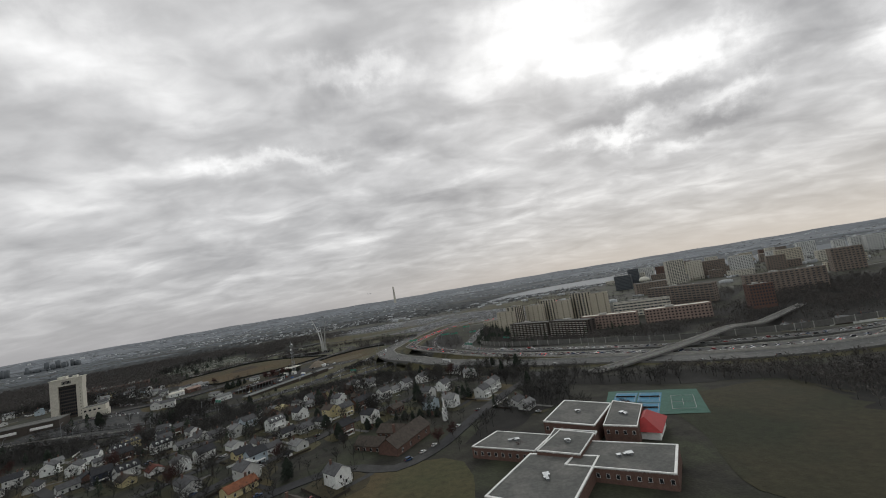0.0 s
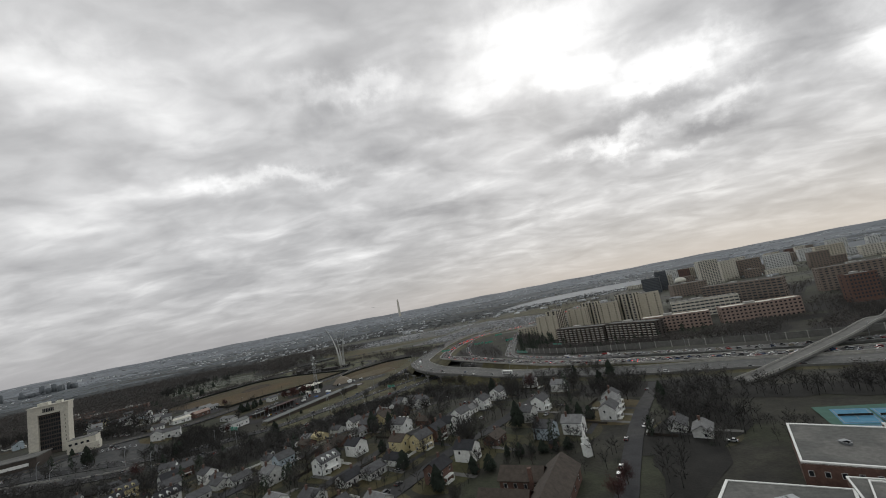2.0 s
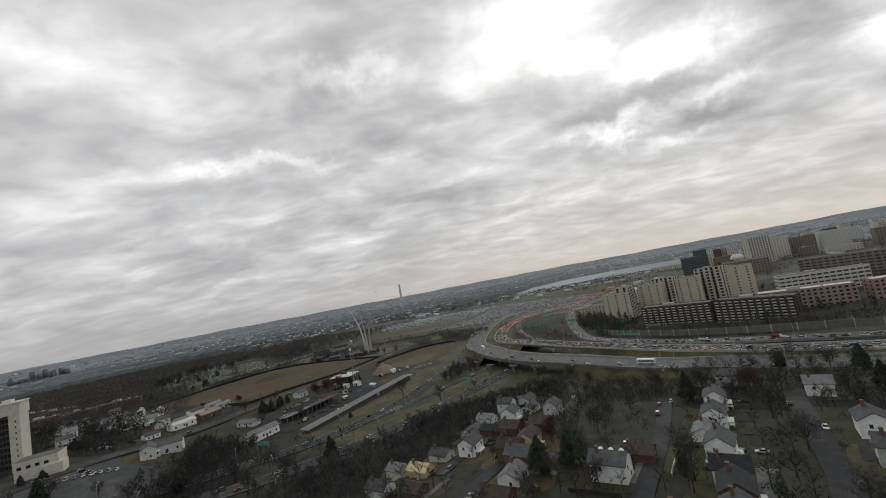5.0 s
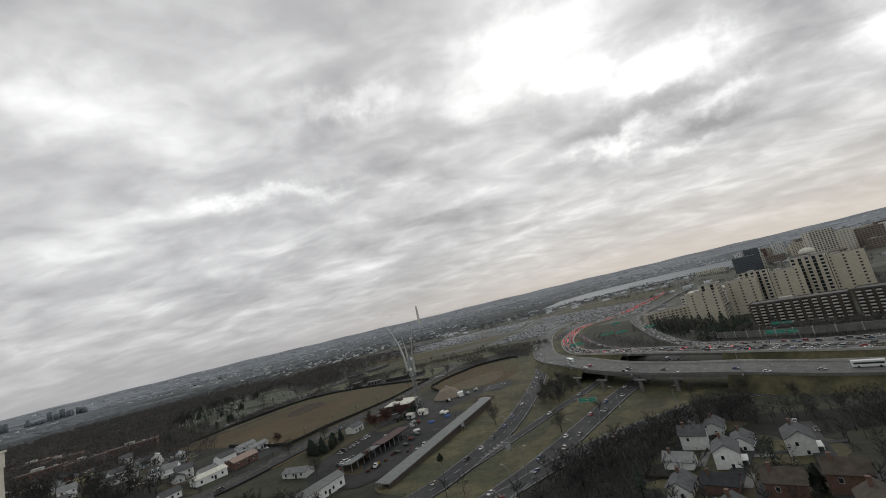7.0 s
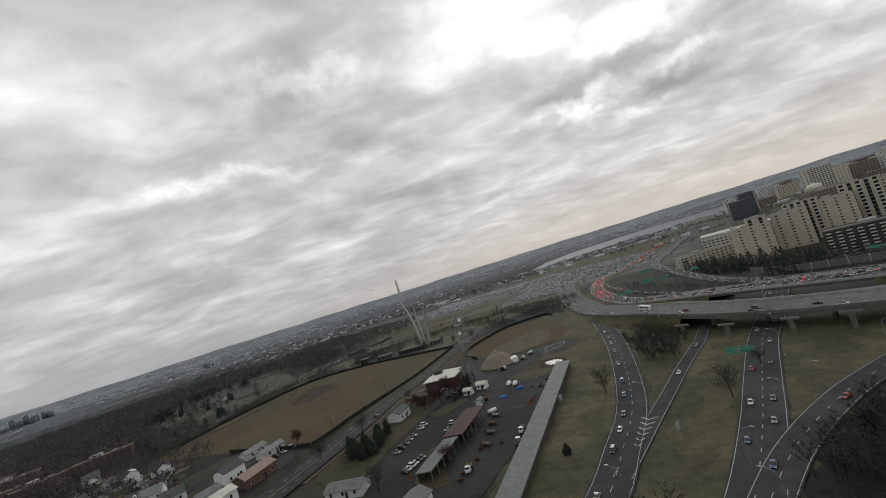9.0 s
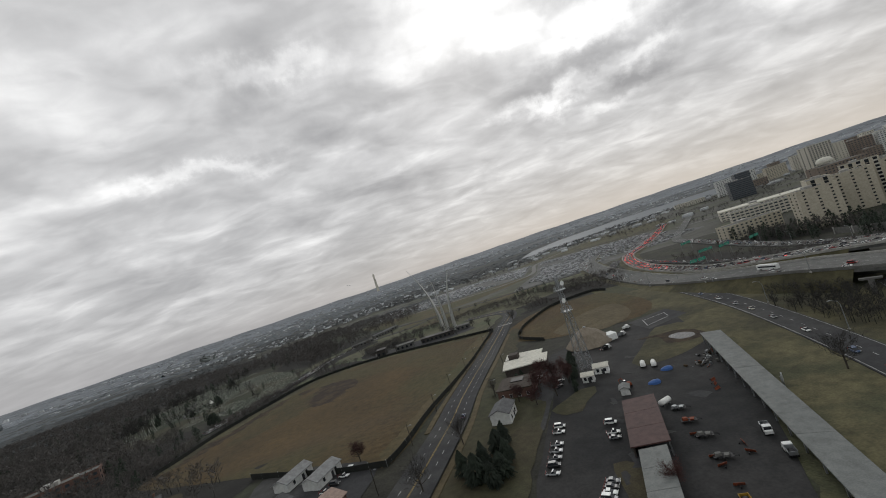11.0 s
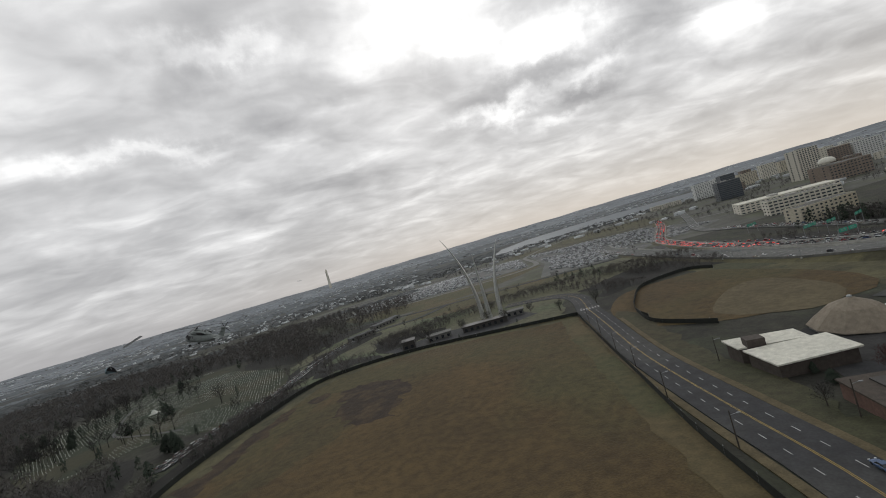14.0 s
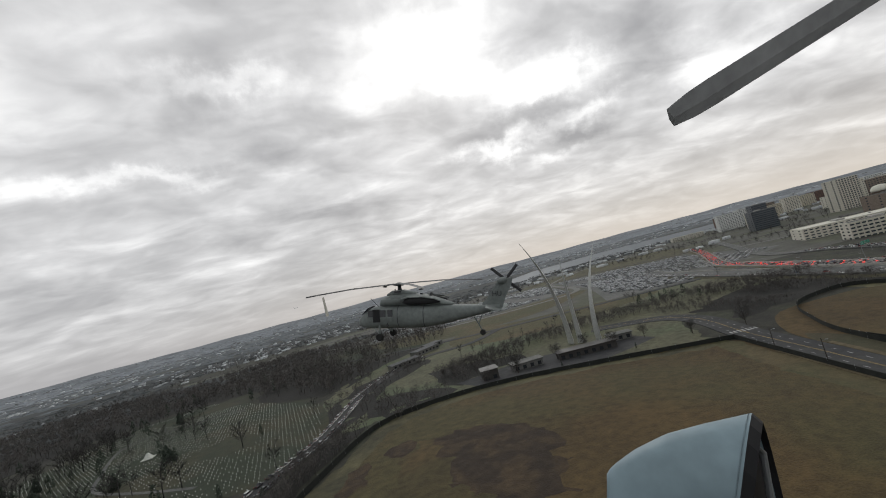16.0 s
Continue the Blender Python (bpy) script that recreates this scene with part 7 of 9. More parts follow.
SMALL = [light_tree(f"w{k}", 135, 0.085) for k in range(6)]
SPARSE = [light_tree(f"v{k}", 34, 0.26) for k in range(6)]
MEDIUM = [light_tree(f"m{k}", 80, 0.12) for k in range(6)]
WOODS = [
    ("bare brown woodland between the houses and the highway", [(-195, 292), (-175, 330), (-150, 352), (-112, 378), (-85, 384), (-40, 368), (-10, 345), (30, 312), (90, 268), (70, 255), (20, 285), (-20, 318), (-50, 345), (-92, 352), (-122, 322), (-160, 285)], 4.2, (5, 8.5)),
    ("bare brown woodland beside the slip road", [(-160, 352), (-138, 368), (-108, 380), (-70, 392), (-50, 392), (-60, 376), (-110, 366), (-148, 345)], 2.5, (5, 9)),
    ("dark bare thicket among the ramps", [(-112, 505), (-100, 505), (-92, 478), (-100, 462), (-118, 446), (-124, 455), (-118, 480)], 2.7, (4, 7)),
    ("bare woodland along the field fence", [(-400, 560), (-392, 600), (-376, 650), (-352, 690), (-362, 696), (-385, 660), (-402, 610), (-416, 560)], 2.5, (4, 7)),
    ("bare woodland behind the memorial", [(-305, 732), (-240, 746), (-180, 741), (-115, 720), (-60, 695), (-58, 714), (-110, 745), (-185, 764), (-250, 770), (-308, 752)], 3.2, (4, 7.5)),
    ("brown scrub along the ramp bank", [(-172, 722), (-160, 700), (-150, 678), (-132, 664), (-112, 672), (-96, 700), (-104, 726), (-130, 730)], 3.0, (2.5, 5)),
    ("bare woodland beside the noise wall", [(40, 575), (70, 545), (100, 475), (130, 440), (180, 420), (230, 440), (250, 420), (200, 380), (120, 400), (70, 450), (40, 520)], 4.4, (7, 12)),
    ("dark bare woodland beyond the overpass", [(120, 225), (180, 205), (300, 160), (430, 120), (430, 60), (250, 60), (170, 110), (165, 190)], 8.0, (6, 10)),
    ("bare woodland among the flats", [(300, 330), (420, 300), (520, 400), (520, 520), (400, 520), (320, 430)], 10.0, (7, 11)),
    ("bare woodland round the cemetery", [(-560, 640), (-480, 650), (-430, 660), (-405, 560), (-420, 500), (-520, 470), (-640, 500), (-700, 640), (-620, 760), (-560, 800), (-548, 740)], 5.6, (6, 10)),
    ("bare woodland beyond the cemetery", [(-640, 800), (-560, 900), (-470, 915), (-400, 860), (-372, 790), (-340, 830), (-360, 890), (-420, 1000), (-560, 1080), (-760, 1040), (-800, 860)], 7.2, (8, 12)),
    ("bare woodland behind the hotel", [(-500, 420), (-420, 430), (-330, 420), (-300, 410), (-330, 470), (-420, 500), (-560, 480)], 6.0, (7, 11)),
    ("scrub along the far field edge", [(-112, 660), (-90, 640), (-60, 690), (-90, 720), (-140, 690), (-168, 668)], 3.4, (3, 5.5)),
]
WOODS += [
    ("bare brown woodland behind the shops", [(-345, 470), (-320, 505), (-356, 528), (-398, 545), (-420, 500), (-390, 470)], 5.5, (6, 9)),
    ("bare woodland beside the boulevard", [(-320, 282), (-270, 292), (-235, 300), (-180, 300), (-195, 270), (-260, 262), (-340, 262)], 3.6, (5, 9)),
    ("bare trees along the hotel boulevard", [(-430, 300), (-345, 290), (-320, 284), (-340, 262), (-440, 270)], 6.0, (6, 9)),
    ("dense dark bare trees below the junction", [(-258, 392), (-234, 388), (-214, 352), (-204, 322), (-222, 302), (-244, 322), (-248, 352), (-256, 374)], 3.2, (5, 9)),
    ("bare trees between the hotel and the shops", [(-345, 398), (-318, 388), (-300, 392), (-296, 412), (-318, 424), (-350, 420)], 3.8, (5, 8)),
]
WOODS += [
    ("dark bare trees beside the school street", [(0, 172), (8, 190), (18, 206), (34, 226), (44, 220), (34, 196), (20, 176), (8, 166)], 3.6, (5, 9)),
    ("bare trees between the carriageways", [(-34, 560), (-40, 620), (-12, 690), (10, 690), (18, 620), (8, 540), (0, 500), (-14, 500)], 6.0, (4, 7)),
    ("dark bare woodland reaching back from the boulevard", [(-430, 560), (-405, 500), (-520, 440), (-700, 420), (-1000, 480), (-1150, 800), (-1000, 1150), (-640, 1180), (-560, 1080), (-800, 1040), (-840, 860), (-640, 800), (-560, 800), (-520, 700), (-450, 650)], 8.5, (9, 15)),
    ("bare woodland below the cemetery slope", [(-372, 790), (-330, 840), (-262, 905), (-230, 1010), (-330, 1070), (-420, 1180), (-560, 1100), (-420, 1000), (-430, 860)], 8.5, (9, 14)),
    ("thin bare trees along the memorial road", [(-372, 690), (-350, 720), (-335, 760), (-300, 800), (-312, 812), (-350, 790), (-372, 740)], 6.0, (5, 9)),
    ("bare brown trees beside the memorial forecourt", [(-312, 742), (-304, 712), (-286, 720), (-258, 726), (-256, 738), (-300, 764)], 4.6, (4, 8)),
    ("bare brown trees at the field's corner", [(-352, 706), (-340, 684), (-318, 694), (-308, 706), (-322, 726), (-346, 732)], 4.6, (4, 7)),
    ("bare trees round the town car parks", [(-348, 402), (-306, 384), (-286, 398), (-298, 424), (-340, 440), (-404, 448), (-392, 420)], 6.0, (5, 8)),
    ("bare woodland along the flats' slope", [(52, 640), (72, 590), (82, 570), (76, 628), (66, 690), (40, 700)], 4.6, (9, 14)),
    ("bare trees in the flats' grounds", [(84, 556), (126, 512), (165, 460), (235, 462), (300, 440), (300, 425), (200, 440), (130, 470), (84, 530)], 6.5, (4, 7)),
    ("bare woodland on the far side of the highway", [(300, 455), (420, 400), (560, 360), (640, 480), (600, 620), (500, 640), (400, 520), (310, 500)], 9.0, (7, 12)),
    ("bare woodland between the town blocks", [(250, 640), (320, 660), (420, 700), (600, 720), (620, 640), (500, 660), (390, 560), (300, 560)], 9.5, (7, 11)),
    ("bare trees beside the sports ground", [(-30, 318), (30, 285), (60, 258), (118, 232), (150, 210), (112, 206), (60, 240), (20, 275), (-30, 300)], 4.0, (5, 8)),
    ("bare trees behind the school", [(4, 198), (30, 192), (56, 214), (62, 245), (40, 252), (30, 226), (14, 214)], 4.0, (5, 8)),
    ("dense dark woodland beside the sports ground", [(112, 236), (124, 214), (158, 204), (156, 172), (146, 142), (180, 120), (330, 120), (330, 160), (217, 212), (176, 228), (130, 246)], 3.9, (5, 9)),
    ("dark bare woodland climbing to the town blocks", [(206, 330), (266, 364), (339, 406), (388, 397), (430, 380), (640, 570), (540, 552), (447, 540), (310, 440), (230, 380)], 6.0, (7, 11)),
]
random.seed(44)
floor_n = 0
for label, poly, gap, (h0, h1) in WOODS:
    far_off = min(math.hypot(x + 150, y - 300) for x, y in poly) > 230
    midway = far_off and gap < 7 and min(math.hypot(x + 345, y - 540) for x, y in poly) < 270
    cl = Cloudlet(MEDIUM if midway else SPARSE if far_off else SMALL)
    floor_n += 1
    # floor sheet: litter colour plus the crowns' shade painted in
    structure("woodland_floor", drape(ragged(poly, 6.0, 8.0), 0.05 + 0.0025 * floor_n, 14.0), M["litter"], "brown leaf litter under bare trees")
    xs, ys = [p[0] for p in poly], [p[1] for p in poly]
    area_n = 0
    y = min(ys)
    while y < max(ys):
        x = min(xs)
        while x < max(xs):
            px_, py_ = x + random.uniform(-0.7, 0.7) * gap, y + random.uniform(-0.7, 0.7) * gap
            if polygon_has(poly, px_, py_) and noise.noise(Vector((px_ * 0.035, py_ * 0.035, 6))) > -0.3 and not near_road(px_, py_, 2.5) and not on_street(px_, py_, 4) and not any(abs(px_ - a) < 7.5 and abs(py_ - b) < 7.5 for a, b in TAKEN) and not polygon_has(CEMETERY, px_, py_):
                cl.add(random.randrange(6), px_, py_, gz(px_, py_), random.uniform(h0, h1) / 10, random.uniform(0, 6.28))
                area_n += 1
            x += gap
        y += gap
    if area_n:
        # far woods get the twig colour that has haze painted in
        cl.finish("woodland", M["haze_paled_twigs" if far_off else "twigs"], label, "woodland")
# small bare trees and shrubs in the gardens
cl, shrubs = Cloudlet(SMALL), Cloudlet([conifer(f"s{k}", 9.0, 8.0, 38)[1] for k in range(2)])
for x0 in range(-340, 62, 4):
    for y0 in range(100, 372, 4):
        x, y = x0 + random.uniform(-2.4, 2.4), y0 + random.uniform(-2.4, 2.4)
        if near_road(x, y, 3) or on_street(x, y, 3.6) or (x > -2 and y < 190) or (-42 < x and y < 160) or (-345 < x < -262 and 325 < y < 390) or math.hypot(x + 30, y - 181) < 18:
            continue
        away = min(math.hypot(x - a, y - b) for a, b in TAKEN)
        if away < 4.6:
            continue
        clump = noise.noise(Vector((x * 0.03, y * 0.03, 4)))
        pick = random.random()
        if pick < 0.30 + 0.7 * clump:
            cl.add(random.randrange(6), x, y, gz(x, y), random.uniform(0.4, 0.78), random.uniform(0, 6.28))
        elif pick > 0.86:
            shrubs.add(random.randrange(2), x, y, gz(x, y) - 0.3, random.uniform(0.12, 0.30), random.uniform(0, 6.28), random.uniform(0.14, 0.34))
cl.finish("woodland", M["twigs"], "bare trees standing between the houses", "woodland")
shrubs.finish("garden_shrubs", M["needles"], "dark low shrubs in the gardens", "shrubs")

EVER = [merged(*conifer(f"e{k}", 9.0, 2.8 + 0.8 * k, 85)) for k in range(2)]
cl = Cloudlet(EVER)
random.seed(45)
for _ in range(520):
    x, y = random.choice(((random.uniform(-640, -380), random.uniform(470, 700)), (random.uniform(50, 200), random.uniform(420, 520)), (random.uniform(36, 90), random.uniform(540, 700)), (random.uniform(-700, -380), random.uniform(480, 960)), (random.uniform(-800, -380), random.uniform(460, 960)), (random.uniform(-320, 20), random.uniform(120, 340))))
    if near_road(x, y, 4) or on_street(x, y, 5) or polygon_has(CEMETERY, x, y) and random.random() < 0.45 or any(math.hypot(x - a, y - b) < 7 for a, b in TAKEN) or (x > -45 and y < 210 and y > 90) or polygon_has(FIELD, x, y) or (x > 30 and y < 540 and random.random() < 0.6):
        continue
    cl.add(random.randrange(2), x, y, gz(x, y), random.uniform(0.55, 1.15) * (1.35 if x > 30 and y > 400 else 1.0), random.uniform(0, 6.28))
for x, y, k in ((-407, 648, 1.1), (-464, 727, 0.9), (-453, 751, 0.9), (-470, 820, 1.3), (-500, 845, 1.2), (-543, 782, 1.0), (-504, 743, 1.0), (-444, 725, 0.7), (-520, 870, 1.2), (-412, 655, 0.9), (-402, 642, 0.8), (-139, 768, 0.8), (-135, 760, 0.9), (-131, 756, 0.75), (-118, 764, 0.7), (-113, 752, 0.9), (-122, 730, 0.7), (-144, 764, 0.6), (-127, 748, 0.8), (-260, 683.5, 0.35), (-223.5, 676, 0.35), (-196.5, 669, 0.4), (-246, 690, 0.3)):
    cl.add(random.randrange(2), x, y, gz(x, y), k, random.uniform(0, 6.28))
cl.finish("evergreens", M["needles"], "scattered dark evergreens among bare trees", "evergreens")
cl = Cloudlet(SMALL)
for _ in range(1500):
    x, y = random.uniform(-560, -370), random.uniform(655, 910)
    clump = noise.noise(Vector((x * 0.03, y * 0.03, 11)))
    if polygon_has(CEMETERY, x, y) and random.random() < 0.10 + 1.1 * clump + (0.35 if x < -510 else -0.22 if x > -462 else 0.0) and math.hypot(x + 462, y - 762) > 20 and math.hypot(x + 452, y - 735) > 22:
        cl.add(random.randrange(6), x, y, gz(x, y), random.uniform(0.8, 1.55), random.uniform(0, 6.28))
cl.finish("woodland", M["twigs"], "bare trees standing among the graves", "woodland")

# far woods and towns: clumps of crowns and small blocks, thinning to the ridge
random.seed(46)
CLUMP = []
for k in range(4):
    rings = []
    for r, z in ((1.0, 0.0), (0.9, 0.45), (0.55, 0.8), (0.12, 0.95)):
        rings.append([(r * math.cos(t) * random.uniform(0.75, 1.2), r * math.sin(t) * random.uniform(0.75, 1.2), z * random.uniform(0.75, 1.2)) for t in (2 * math.pi * j / 9 for j in range(9))])
    CLUMP.append(Shell().loft(rings, caps=False))


def in_water(x, y):
    return polygon_has([(150, 1680), (300, 1680), (495, 1710), (654, 1630), (860, 1540), (1200, 1390), (2000, 1190), (3400, 990), (3400, 1510), (2000, 1760), (1250, 1973), (911, 2255), (517, 2222), (300, 2010)], x, y)


cl, mid, ridge = Cloudlet(CLUMP), Cloudlet(CLUMP), Cloudlet(CLUMP)
for _ in range(13000):
    a = random.uniform(-1.15, 1.2)
    r = 850 * (4300 / 850) ** random.random()
    x, y = -100 + r * math.sin(a), 330 + r * math.cos(a)
    dens = noise.noise(Vector((x * 0.0011, y * 0.0042, 3.0))) + 0.35 * noise.noise(Vector((x * 0.005, y * 0.016, 8.0)))
    if in_water(x, y) or dens < (-0.24 if x < 0 else 0.04) or (-200 < x < 1150 and 560 < y < 1500) or polygon_has(CEMETERY, x, y) or near_road(x, y, 12):
        continue
    s = random.uniform(6, 13) * (0.7 + r / 2000)
    # sorted by distance, each farther colour carrying more painted haze
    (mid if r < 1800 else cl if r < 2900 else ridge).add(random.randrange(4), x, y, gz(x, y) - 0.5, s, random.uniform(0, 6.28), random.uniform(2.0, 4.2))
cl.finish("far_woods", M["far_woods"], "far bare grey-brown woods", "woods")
ridge.finish("far_woods", M["haze_tinted_ridge_woods"], "pale bare woods along the far ridge", "woods")
mid.finish("far_woods", M["haze_tinted_mid_woods"], "dark bare woods beyond the town", "woods")
BLOCK = [Shell().box(0, 0, -0.5, 1, 1, 1.5), Shell().box(0, 0, -0.5, 1, 0.5, 1.3).box(0.2, 0, 0.8, 0.3, 0.3, 0.3)]
for name_, mat_, n in (("far_buildings", "far_wall", 4200), ("far_buildings", "far_wall_dark", 1500)):
    cl = Cloudlet(BLOCK)
    for _ in range(n):
        a = random.uniform(-1.1, 1.2)
        r = 1250 * (4350 / 1250) ** random.random()
        x, y = -100 + r * math.sin(a), 330 + r * math.cos(a)
        if in_water(x, y) or (-200 < x < 420 and y < 1400) or polygon_has(CEMETERY, x, y) or noise.noise(Vector((x * 0.0011, y * 0.0036, 3.0))) > random.uniform(-0.3, 0.05):
            continue
        s = random.uniform(4, 15) * (0.6 + r / 3400)
        tall = 3.2 if (x < -2200 and y < 3200 and random.random() < 0.25) else 1.0
        cl.add(random.randrange(2), x, y, gz(x, y), s, random.choice((0.2, 1.77)) + random.uniform(-0.2, 0.2), random.uniform(2, 5.5) * tall)
    cl.finish(name_, M[mat_], "far scattered pale buildings" if mat_ == "far_wall" else "far scattered brown buildings", "far buildings")

# a cluster of towers on the far skyline, haze painted in by the far woods colour
random.seed(47)
cl = Cloudlet([Shell().box(0, 0, -0.1, 1, 1, 1.1).box(0.1, 0, 1.0, 0.5, 0.5, 0.06)])
for _ in range(18):
    k = random.random()
    x, y = -2360 + 190 * k + random.uniform(-60, 60), 2150 + 190 * k + random.uniform(-60, 60)
    cl.add(0, x, y, gz(x, y), random.uniform(11, 22), random.uniform(0, 1.57), random.choice((14, 18, 24, 34, 44)) * random.uniform(0.8, 1.1))
cl.finish("far_towers", M["far_woods"], "far cluster of grey towers with haze put into the colour", "far buildings")

# the plain between the memorial and the river: trees, pale roofs, parked cars
random.seed(48)
cl, low = Cloudlet(SPARSE), Cloudlet([Shell().box(0, 0, -0.5, 1, 0.6, 1.5), Shell().box(0, 0, -0.5, 1, 0.35, 1.5).box(0.3, 0.3, -0.5, 0.35, 0.5, 1.4)])
for _ in range(9000):
    x, y = random.uniform(-1000, 1250), random.uniform(780, 1690)
    if near_road(x, y, 3) or in_water(x, y) or (-330 < x < 240 and 800 < y < 1340) or polygon_has(CEMETERY, x, y):
        continue
    d = noise.noise(Vector((x * 0.009, y * 0.016, 5)))
    if d > 0.05:
        cl.add(random.randrange(6), x, y, gz(x, y), random.uniform(0.6, 1.05), random.uniform(0, 6.28))
    elif d < -0.12 and random.random() < 0.1 and x > -250 and not (abs(x - 560) < 120 and abs(y - 1080) < 120):
        low.add(random.randrange(2), x, y, gz(x, y), random.uniform(8, 30), random.choice((0.3, 1.87)) + random.uniform(-0.1, 0.1), random.uniform(3, 7))
cl.finish("woodland", M["twigs"], "bare trees across the plain", "woodland")
low.finish("far_buildings", M["far_wall"], "low pale-roofed buildings on the plain", "far buildings")

# ---- graves ----
random.seed(47)
STONE = Shell().box(0, 0, -0.3, 0.5, 0.22, 0.9).box(0, 0, 0.6, 0.38, 0.2, 0.18)
cl = Cloudlet([STONE])
c_, s_ = math.cos(radians(9)), math.sin(radians(9))
for i in range(-130, 130):
    for j in range(-125, 125):
        u, v = i * 1.75 + random.uniform(-0.2, 0.2), j * 3.5 + random.uniform(-0.15, 0.15)
        bend = 0.0012 * u * u
        x, y = -460 + c_ * u - s_ * (v + bend), 780 + s_ * u + c_ * (v + bend)
        if polygon_has(CEMETERY, x, y) and noise.noise(Vector((x * 0.02, y * 0.02, 9))) > -0.28 and random.random() < 0.72 and math.hypot(x + 470, y - 772) > 9 and min(math.hypot(x - p.x, y - p.y) for p in GRAVE_PATH) > 2.6:
            cl.add(0, x, y, gz(x, y) + 0.1, 0.58, radians(9) + random.uniform(-0.1, 0.1))
cl.finish("gravestones", M["stone"], "rows of small white gravestones", "gravestones")

# ---- fences, poles, lamps and signs ----
FENCE_LINE = [(-199, 645), (-203, 636), (-236, 556), (-255, 512), (-267, 480), (-273, 469)]
FENCE_BACK = [(-199, 645), (-240, 668), (-283, 687), (-319, 692), (-348, 685), (-369, 653), (-388, 612), (-395, 572), (-400, 546)]
for line, label in ((FENCE_LINE, "black cloth-covered fence along the field"), (FENCE_BACK, "black cloth-covered fence round the field"), ([(-273, 469), (-292, 476), (-324, 498)], "black fence at the field's near edge"),
                    ([(-190, 600), (-185, 614), (-171, 632), (-145, 655), (-112, 656), (-106, 640)], "dark fence round the playing field"), ([(-186, 612), (-194, 592), (-186, 568)], "dark fence beside the playing field")):
    fence = thing("field_fence", label, "fence")
    pts = smooth_line(line, 4.0)
    rings = []
    for p, n in zip(pts, normals(pts)):
        z = gz(p.x, p.y)
        a, b = p + n * 0.05, p - n * 0.05
        rings.append([(a.x, a.y, z + 2.0), (a.x, a.y, z - 0.2), (b.x, b.y, z - 0.2), (b.x, b.y, z + 2.0)])
    part("cloth", Shell().loft(rings), M["fence"], fence)
    post = Shell().tube([(0, 0, -0.4), (0, 0, 2.3)], 0.06, 5).mesh("post", M["steel"])
    for p in pts[::2]:
        q = part("post", post, None, fence)
        q.matrix_basis = pose(p.x, p.y, gz(p.x, p.y))
pole0 = thing("utility_pole", "brown wooden utility pole with a small lamp", "utility pole", "poles along the road")
part("pole", Shell().tube([(0, 0, -1), (0, 0, 7.5)], [0.16, 0.1], 6), M["bark"], pole0)
part("arm", Shell().tube([(0, 0, 6.6), (1.4, 0, 6.9)], 0.04, 4), M["steel"], pole0)
part("lamp", Shell().box(1.5, 0, 6.8, 0.6, 0.25, 0.15), M["steel"], pole0)
pole0.matrix_basis = pose(-265, 478, gz(-265, 478), 0, 0, -30)
for x, y in ((-255, 503), (-246, 530), (-235, 555), (-226, 577), (-215, 602), (-206, 624), (-275, 455), (-285, 432), (-232, 498), (-218, 540)):
    copy_thing(pole0, pose(x, y, gz(x, y), 0, 0, -30))
lamp0 = thing("street_lamp", "tall curved galvanised highway lamp", "street lamp", "highway lamps")
part("pole", Shell().tube([(0, 0, -0.5), (0, 0, 8.0), (0.5, 0, 9.2), (2.2, 0, 9.9)], [0.14, 0.10, 0.08, 0.06], 6), M["steel"], lamp0)
part("lamp_head", Shell().box(2.5, 0, 9.75, 0.9, 0.35, 0.18), M["steel"], lamp0)
part("base", Shell().box(0, 0, -0.4, 0.6, 0.6, 0.7), M["concrete"], lamp0)
first = True
for tops, step, side in ((ramp_a, 7, 1), (road_c, 7, 1), (road_d, 6, -1), (high_1, 8, -1), (high_3, 8, 1)):
    for k in range(3, len(tops), step):
        p, n, w, za, zb = tops[k]
        if p.x < -330 or p.y > 760 or p.x > 330:
            continue
        c = p + n * side * (w / 2 + 1.0)
        z = gz(c.x, c.y) if tops not in (high_1, high_2) else za
        m = pose(c.x, c.y, z, 0, 0, math.degrees(math.atan2(-n.y * side, -n.x * side)))
        if first:
            lamp0.matrix_basis, first = m, False
        else:
            copy_thing(lamp0, m)
